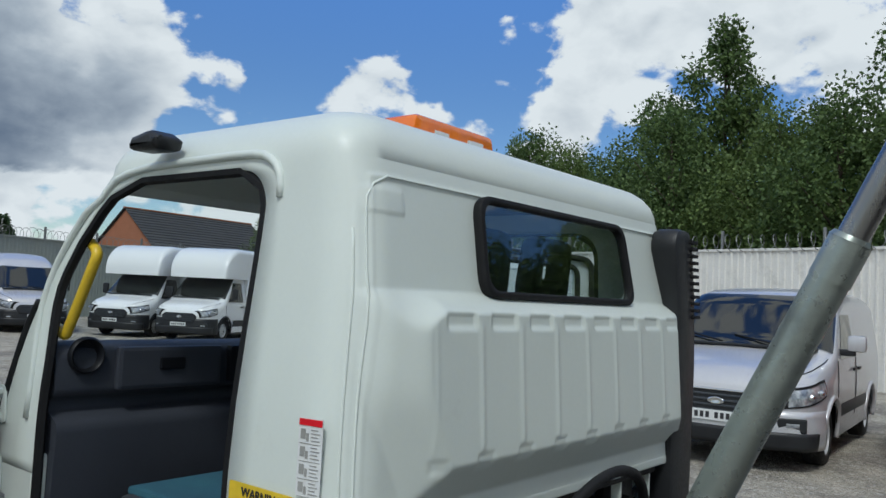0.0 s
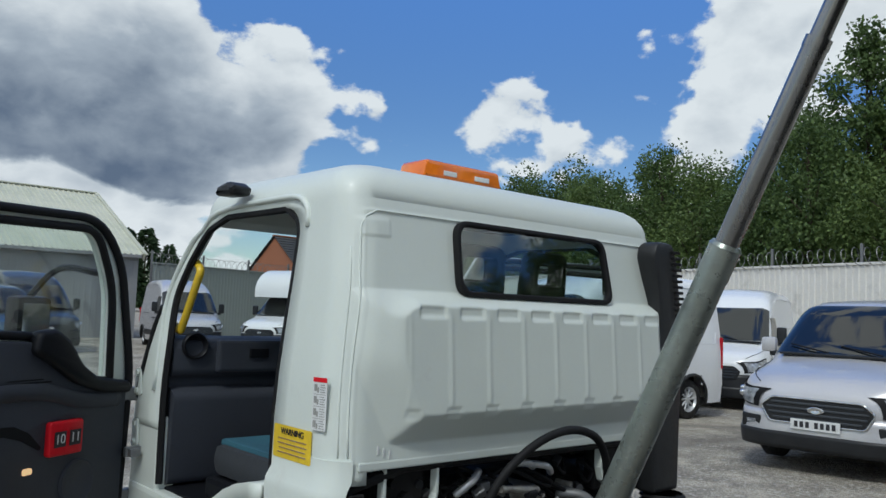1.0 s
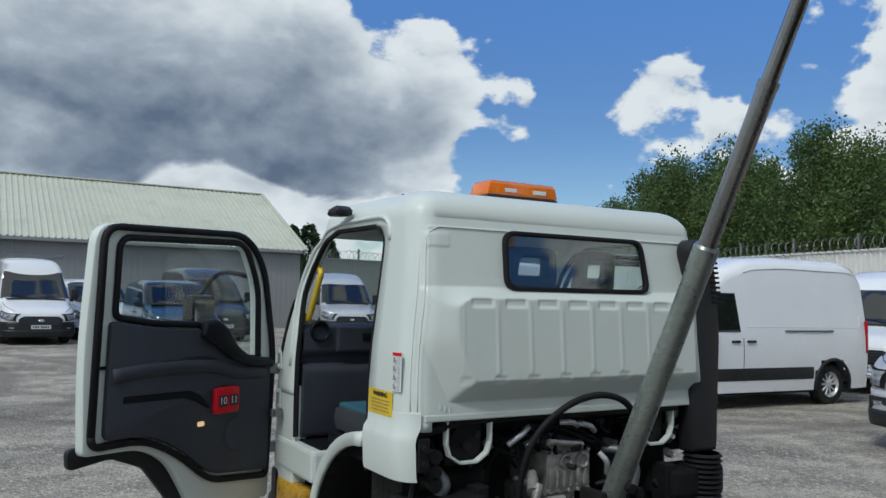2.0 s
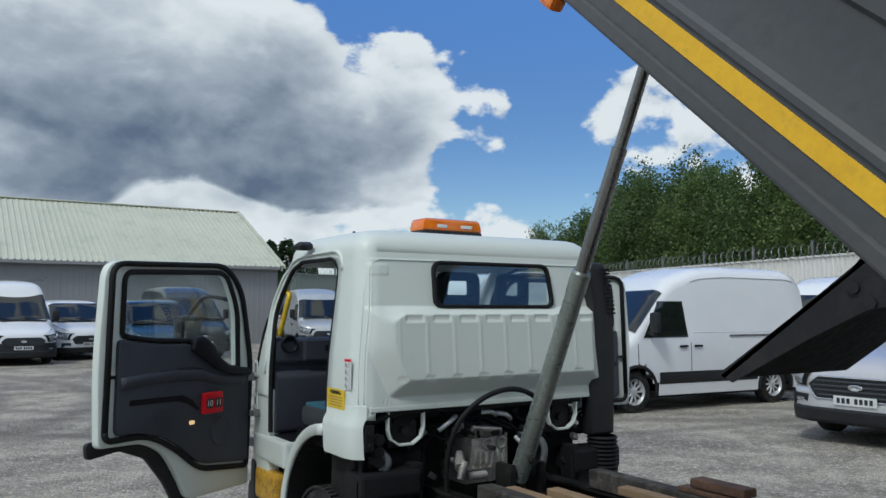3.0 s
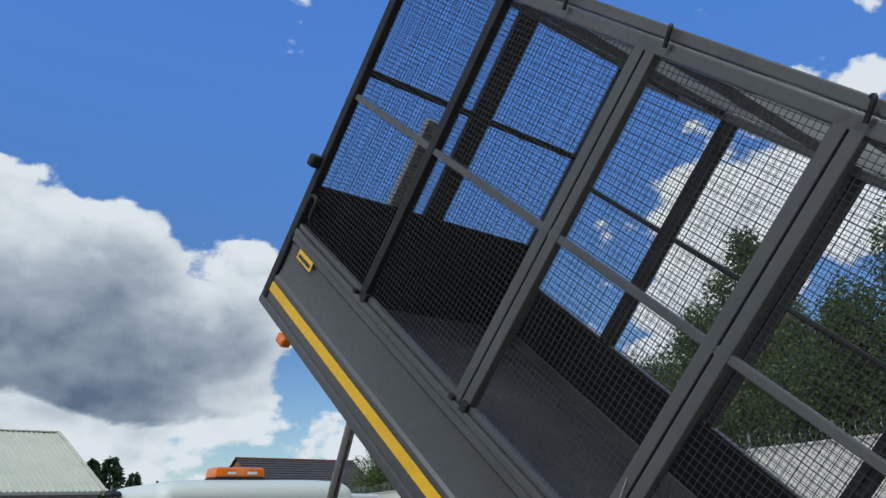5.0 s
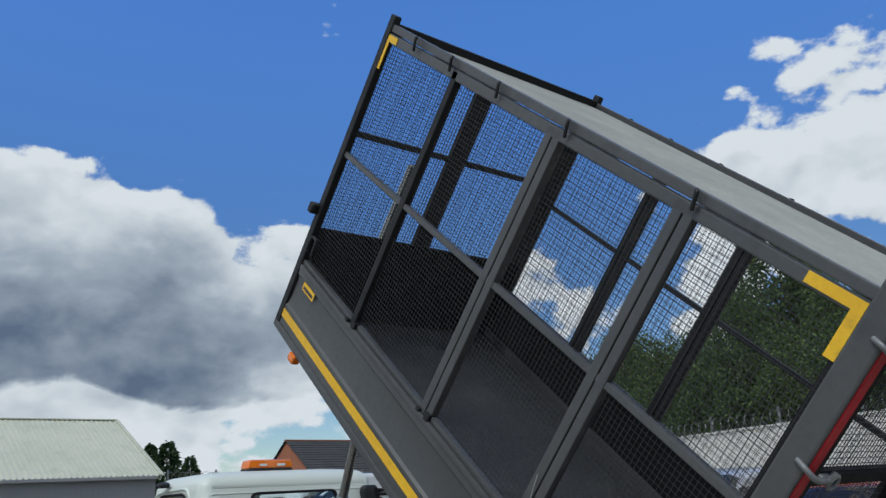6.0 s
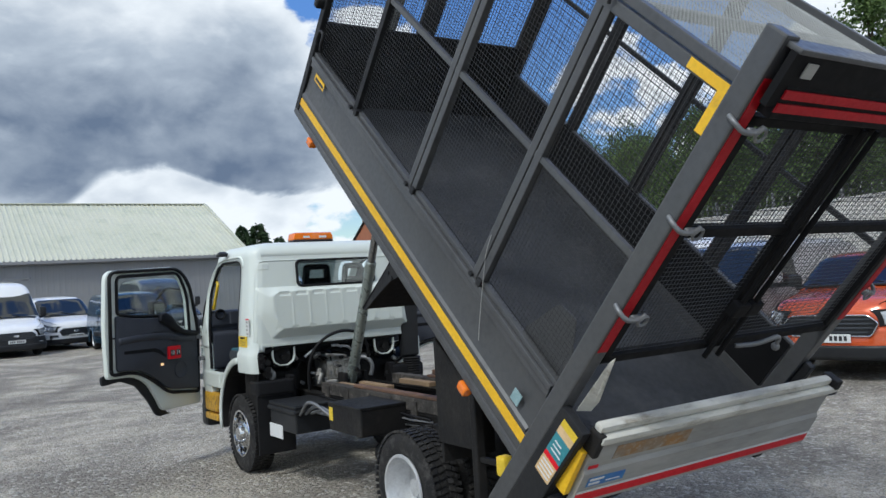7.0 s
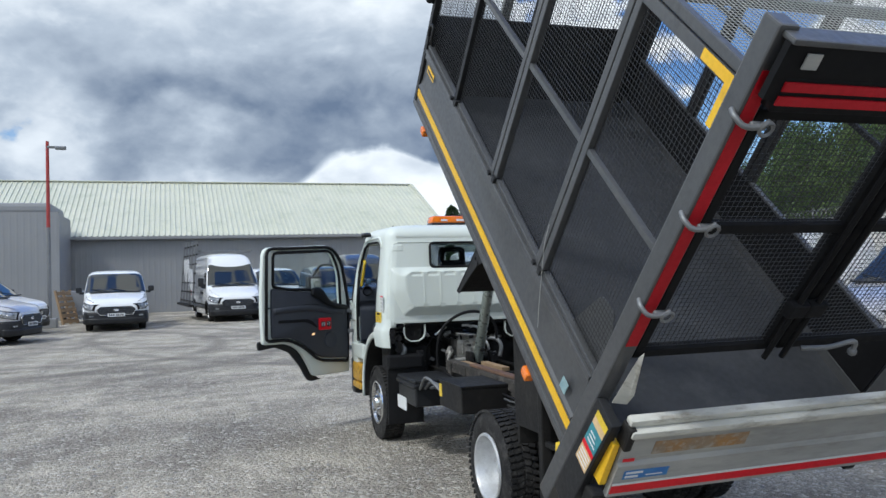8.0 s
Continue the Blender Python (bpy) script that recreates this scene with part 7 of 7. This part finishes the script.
            return spot(d, s_of(d, z), side, 0.006)
        patch("side_window", [i / 6 for i in range(7)], sidewin, M_DARKGLASS)
        if k["tall"] and not luton:
            bm = bmesh.new()
            dd = [2.35 + i * (L - 2.6) / 14 for i in range(15)]
            hose(bm, [spot(d, 1.06, side, .004) for d in dd], .009, 5, 1)
            part("roof_gutter", bm, paint, root, smooth=180)
            bm = bmesh.new()
            dd = [L - 2.1 + i * 1.15 / 8 for i in range(9)]
            hose(bm, [spot(d, s_of(d, belt + .04), side, .012) for d in dd], .016, 6, 1)
            part("slide_rail", bm, M_POLE, root, "grey sliding door rail", 180)
            bm = bmesh.new()
            dd = [2.3 + i * (L - 2.55) / 10 for i in range(11)]
            hose(bm, [spot(d, s_of(d, belt + .10), side, .0) for d in dd] + [spot(L - .2, s_of(L - .2, belt + .30), side, .0)], .007, 5, 1)
            part("swage_line", bm, paint, root, smooth=180)
            bm = bmesh.new()
            p = spot(L - .03, s_of(L - .03, 1.15), side, 0)
            box(bm, (-.03, -.02, -.28), (.03, .02, .28), .012, Matrix.Translation(p))
            part("tail_lamp", bm, M_RED, root, "red tail lamp")
        # door line, handle, dark rubbing strip, mirror
        bm = bmesh.new()
        y = L / 2 - a1
        for d in (a1 + .06, a0 - .12):
            for i in range(7):
                z0, z1 = .45 + i * .1, .55 + i * .1
                p, q = spot(d, s_of(d, z0), side, .002), spot(d, s_of(d, z1), side, .002)
                rod(bm, p, q, .006, .006, 4, False)
        apart("door_gap", bm, M_RUBBER, root)
        bm = bmesh.new()
        for d in (a1 - .12, a1 + .22):
            p = spot(d, s_of(d, belt - .13), side, .018)
            box(bm, (p.x - .014, p.y - .09, p.z - .018), (p.x + .014, p.y + .09, p.z + .018), .008)
        apart("door_handle", bm, M_PLASTIC, root)
        bm = bmesh.new()
        dd = [ax[0] + rw + .14 + i * (ax[1] - ax[0] - 2 * rw - .28) / 12 for i in range(13)]
        sheet_grid(bm, lambda d, v: spot(d, s_of(d, (.46 if k["tall"] else .50) + (.20 if k["tall"] else .15) * v), side, .016 - .012 * abs(v * 2 - 1)), dd, [i / 4 for i in range(5)])
        part("rubbing_strip", bm, M_PLASTIC, root, smooth=60)
        bm = bmesh.new()
        p = spot(a0 + .16, s_of(a0 + .16, belt + .06), side)
        hgt = .34 if k["tall"] else .19
        box(bm, (-.10, -.05, 0), (.10, .05, hgt), .045, Matrix.Translation((p.x + side * .17, p.y + .04, p.z + .05)))
        mirror = part("door_mirror", bm, paint if kind == "custom" and not black_nose else M_PLASTIC, root, smooth=50)
        bm = bmesh.new()
        box(bm, (min(p.x - side * .03, p.x + side * .16), p.y, p.z), (max(p.x - side * .03, p.x + side * .16), p.y + .07, p.z + .075), .02)
        part("mirror_arm", bm, M_PLASTIC, mirror)
        # headlamp wraps the corner
        zt0 = top(.12)

        def lens(g, o):
            def at(u, v):
                d = .055 - g + (.46 + 2 * g) * u
                lo = zt0 - .29 + .13 * u - g
                hi = zt0 - .125 + .115 * u - .05 * max(0, u - .75) * 4 * .3 + g
                return spot(d, min(s_of(d, lo + (hi - lo) * v), 1.42), side, o) + Vector((0, o * 1.3 * (1 - u * .6), 0))
            return at
        bm = bmesh.new()
        sheet_grid(bm, lens(.022, .008), [i / 8 for i in range(9)], [i / 5 for i in range(6)])
        lamp = part("headlamp", bm, M_RUBBER, root, "headlamp with dark surround", 60)
        bm = bmesh.new()
        sheet_grid(bm, lens(0, .014), [i / 8 for i in range(9)], [i / 5 for i in range(6)])
        part("headlamp_lens", bm, M_LAMPGLASS, lamp, "clear glossy lens", 60)
        bm = bmesh.new()
        for uu in (.3, .62):
            c = lens(0, .02)(uu, .45)
            bmesh.ops.create_uvsphere(bm, u_segments=10, v_segments=6, radius=.036, matrix=Matrix.Translation(c))
        apart("lamp_bowl", bm, M_CHROME, lamp, smooth=180)
        # bonnet edge and scuttle gaps
        bm = bmesh.new()
        rowg = [spot(.10 + i * (d0 - .14) / 12, 1.36 - .12 * i / 12, side, 0) + Vector((0, 0, .003)) for i in range(13)]
        hose(bm, rowg, .006, 4, 1)
        part("bonnet_gap", bm, M_RUBBER, root)
        # arch lips
        for a in ax:
            bm = bmesh.new()
            pts = []
            for i in range(13):
                an = math.pi * (-0.06 + 1.12 * i / 12)
                d = a - math.cos(an) * (rw + .085)
                z = max(rw + math.sin(an) * (rw + .085), zlow)
                p = spot(d, min(s_of(d, z), 1.0), side, .0)
                pts.append((p.x, L / 2 - d, z))
            hose(bm, pts, .03, 6, 2)
            part("wheel_arch", bm, M_PLASTIC if kind in ("high", "old") else paint, root, smooth=180)
            wheel = new("wheel")
            wheel.empty_display_size = .1
            wheel.parent = root
            wheel.location = (side * (W - .16), L / 2 - a, rw)
            tagged(wheel, "silver road wheel with black tyre")
            bm = bmesh.new()
            o = side
            ring(bm, (0, 0, 0), (o, 0, 0), ((-.11, .2), (-.11, rw - .03), (-.08, rw), (.08, rw), (.11, rw - .03), (.115, .225), (.09, .215)), 28)
            part("tyre", bm, M_TYRE, wheel, smooth=50)
            bm = bmesh.new()
            ring(bm, (0, 0, 0), (o, 0, 0), ((.085, .22), (.10, .215), (.05, .19), (.03, .17)), 28)
            for i in range(10):
                an = 2 * math.pi * i / 10
                c, s = math.cos(an), math.sin(an)
                rod(bm, (o * .06, c * .05, s * .05), (o * .06, c * .185, s * .185), .022, .02, 5)
            rod(bm, (o * .03, 0, 0), (o * .085, 0, 0), .065, .05, 14)
            part("rim", bm, M_WHEEL, wheel, smooth=40)
            bm = bmesh.new()
            rod(bm, (-o * .02, 0, 0), (o * .02, 0, 0), .2, .2, 20)
            part("brake_drum", bm, M_RUBBER, wheel)

    # nose: grille, badge, bumper, plate
    y = L / 2
    zg = top(.05) - .30
    bm = bmesh.new()
    pts = rounded([(-.60, zg + .10), (-.50, zg - .07), (.50, zg - .07), (.60, zg + .10), (.47, zg + .20), (-.47, zg + .20)], .04)
    bm = turned(plate([pts], .04, .008), frame_axes((0, y + .012, 0), (1, 0, 0), (0, 0, 1)))
    gr = part("grille", bm, M_PLASTIC, root, "black slatted radiator grille")
    bm = bmesh.new()
    for i in range(4):
        z = zg - .035 + i * .056
        w = (.47, .52, .54, .49)[i]
        box(bm, (-w, y + .025, z), (w, y + .042, z + .026), .008)
    apart("grille_slat", bm, M_NAVY, gr)
    if kind in ("custom", "suv"):
        bm = bmesh.new()
        hose(bm, [(p[0], y + .034, p[1]) for p in pts] + [(pts[0][0], y + .034, pts[0][1])], .011, 6, 1)
        part("grille_surround", bm, M_CHROME, gr, smooth=180)
    bm = bmesh.new()
    ring(bm, (0, y + .045, zg + .085), (0, 1, 0), ((0, .0), (0.014, .05), (.012, .062), (0, .066)), 20)
    bmesh.ops.transform(bm, matrix=Matrix.Translation((0, 0, zg + .085)) @ Matrix.Diagonal((1.4, 1, .6, 1)) @ Matrix.Translation((0, 0, -zg - .085)), verts=bm.verts[:])
    part("badge", bm, M_CHROME, gr, "plain oval badge", 180)
    low = M_PLASTIC if kind in ("high", "old") or black_nose else paint
    bm = bmesh.new()

    # follows the plan of the nose and wraps round to the wheel arch
    reach = ax[0] - rw - .09
    plan = [(-wide(reach * (1 - i / 10)), reach * (1 - i / 10)) for i in range(11)] + [(wide(0) * (i / 4 - 1), 0.0) for i in range(1, 8)] + [(wide(reach * i / 10), reach * i / 10) for i in range(11)]

    def bumper(u, v):
        x, d = plan[int(round(u))]
        o = .022 + .02 * math.sin(math.pi * min(v * 1.25, 1))
        return (x * (1 + o * abs(x)), y - d + o * (1 - abs(x) / W * .6), .24 + (zg - .20) * v)
    sheet_grid(bm, bumper, list(range(len(plan))), [i / 6 for i in range(7)])
    thick(part("bumper", bm, low, root, smooth=60), .03)
    bm = bmesh.new()

    def valance(u, v):
        x, yy, z = bumper(u, v)
        return (x * 1.008, yy + .012, z)
    sheet_grid(bm, valance, list(range(4, len(plan) - 4)), [0, .12, .24, .36, .46])
    thick(part("lower_grille", bm, M_PLASTIC, root, "black lower bumper intake", smooth=60), .012)
    for sx in (-1, 1):
        bm = bmesh.new()
        box(bm, (-.15, -.02, -.075), (.15, .02, .075), .03, Matrix.Translation((sx * (W - .24), y - .075, .50)) @ Matrix.Rotation(-sx * .42, 4, "Z"))
        fog = part("fog_lamp_bezel", bm, M_PLASTIC, root)
        bm = bmesh.new()
        box(bm, (-.07, .018, -.02), (.06, .03, .022), .01, Matrix.Translation((sx * (W - .24), y - .075, .50)) @ Matrix.Rotation(-sx * .42, 4, "Z"))
        part("fog_lamp", bm, M_LAMPGLASS, fog)
    bm = boxes(((-.26, y + .05, .475), (.26, y + .064, .585), .004))
    pl_ = part("number_plate", bm, M_PAPER, root, "white number plate with dark bars")
    bm = bmesh.new()
    for i in range(7):
        x = -.215 + i * .06 + (.035 if i > 3 else 0)
        box(bm, (x, y + .0645, .50), (x + .038, y + .068, .563))
    apart("plate_bar", bm, M_INK, pl_)

    if luton:
        bm = bmesh.new()
        out = rounded([(-1.05, 1.98), (1.05, 1.98), (1.05, 2.95), (-1.05, 2.95)], [.02, .02, .22, .22])
        rows = []
        steps = [(L / 2 - .92 - .85 * (1 - math.cos(q * math.pi / 16)), .16 + .84 * math.sin(q * math.pi / 16)) for q in range(9)] + [(L / 2 - 6.4, 1.0)]
        for yy, sc in steps:
            rows.append([bm.verts.new((px * (.90 + .10 * sc), yy, 2.0 + (pz - 1.98) * sc if pz > 1.99 else 1.98)) for px, pz in out])
        for a, b in zip(rows, rows[1:]):
            for i in range(len(out)):
                j = (i + 1) % len(out)
                bm.faces.new((a[i], a[j], b[j], b[i]))
        bm.faces.new(rows[0])
        bm.faces.new(rows[-1][::-1])
        box(bm, (-1.05, L / 2 - 6.4, .75), (1.05, L / 2 - 2.3, 2.0), .03)
        part("luton_box", bm, paint, root, "white box body over the cab", 40)
    if rack:
        bm = bmesh.new()
        for i in range(7):
            z = .72 + i * .36
            o = 1.42 - .035 * i
            box(bm, (o - .03, -2.5, z), (o + .03, 1.3, z + .055), .006)
        apart("rack_rail", bm, M_CHASSIS, root)
        bm = bmesh.new()
        for yv in (-2.5, -1.6, -.7, .2, 1.2):
            m_ = frame_axes((1.44, yv, .6), (0, 1, 0), (-.085, 0, 1))
            box(bm, (0, 0, -.03), (.06, 2.5, .03), .006, m_)
            box(bm, (1.0, yv, .56), (1.46, yv + .06, .62), .006)
            box(bm, (.95, yv, 2.55), (1.30, yv + .06, 2.60), .006)
        apart("rack_upright", bm, M_POLE, root)
        bm = boxes(((1.40, -2.6, .55), (1.58, 1.4, .64), .01))
        part("rack_shelf", bm, M_CHASSIS, root)
        bm = boxes(((1.33, -1.9, 1.5), (1.35, -.3, 2.4), .004), ((1.36, -.2, 1.2), (1.38, .9, 2.0), .004))
        apart("carried_panel", bm, M_VANWHITE, root)
        bm = bmesh.new()
        for yv in (-2.2, -.9, .4):
            box(bm, (-.95, yv, 2.60), (1.25, yv + .05, 2.68), .006)
        for xv in (-.95, 1.0):
            box(bm, (xv, -2.3, 2.66), (xv + .05, .8, 2.72), .006)
        apart("roof_bar", bm, M_POLE, root)
    return root


def parked(x, y, hx, hy, kind):
    """The pose of a vehicle whose nose stands at x, y and points along hx, hy."""
    h = Vector((hx, hy)).normalized()
    c = Vector((x, y)) - h * VAN[kind]["L"] / 2
    return pose(c.x, c.y, lie(c.x, c.y), 0, 0, math.degrees(math.atan2(-h.x, h.y)))


van("panel_van", "silver low-roof panel van facing the lorry on gravel", "van", M_SILVER, "custom", parked(6.73, 1.9, -.99, -.06, "custom"), "chrome")
van("panel_van", "long white high-roof panel van with black lower trim", "van", M_VANWHITE, "high", parked(6.3, 7.05, -1, .08, "high"))
van("panel_van", "white high-roof panel van parked beside the fence", "van", M_VANWHITE, "high", parked(12.6, 6.6, -.95, -.3, "high"))
van("family_car", "bright orange red compact car with black grille", "car", M_ORANGE, "suv", parked(6.7, -.95, -.98, -.2, "suv"))
van("panel_van", "older white high-roof van with a side glass rack", "van", M_VANWHITE, "old", parked(-.45, 23.2, .1, -.99, "old"), rack=True)
van("panel_van", "white low-roof panel van facing across the yard", "van", M_VANWHITE, "custom", parked(-4.5, 20.8, .07, -1, "custom"), black_nose=True)
van("panel_van", "white low-roof panel van beside the rack van", "van", M_VANWHITE, "custom", parked(1.7, 25.2, .15, -.99, "custom"))
van("panel_van", "dark blue low-roof panel van with reflecting windscreen", "van", M_BLUE, "custom", parked(3.0, 20.2, .0, -1, "custom"))
van("panel_van", "dark grey high-roof panel van near the shed", "van", M_NAVY, "high", parked(5.1, 23.9, .05, -1, "high"))
van("panel_van", "silver high-roof panel van near the shed end", "van", M_SILVER, "high", parked(9.8, 24.2, -.2, -.97, "high"))
van("box_van", "white box van with rounded body over the cab", "van", M_VANWHITE, "high", parked(11.4, 22.7, -.9, -.42, "high"), luton=True, group="box vans")
van("box_van", "white box van with rounded body over the cab", "van", M_VANWHITE, "high", parked(12.4, 20.5, -.9, -.42, "high"), luton=True, group="box vans")
van("panel_van", "silver panel van with black bumper by the lamp post", "van", M_SILVER, "custom", parked(-6.5, 17.4, .95, -.3, "custom"), black_nose=True)
van("panel_van", "white panel van with black bumper by the lamp post", "van", M_VANWHITE, "custom", parked(-6.8, 21.2, .95, -.3, "custom"), black_nose=True)
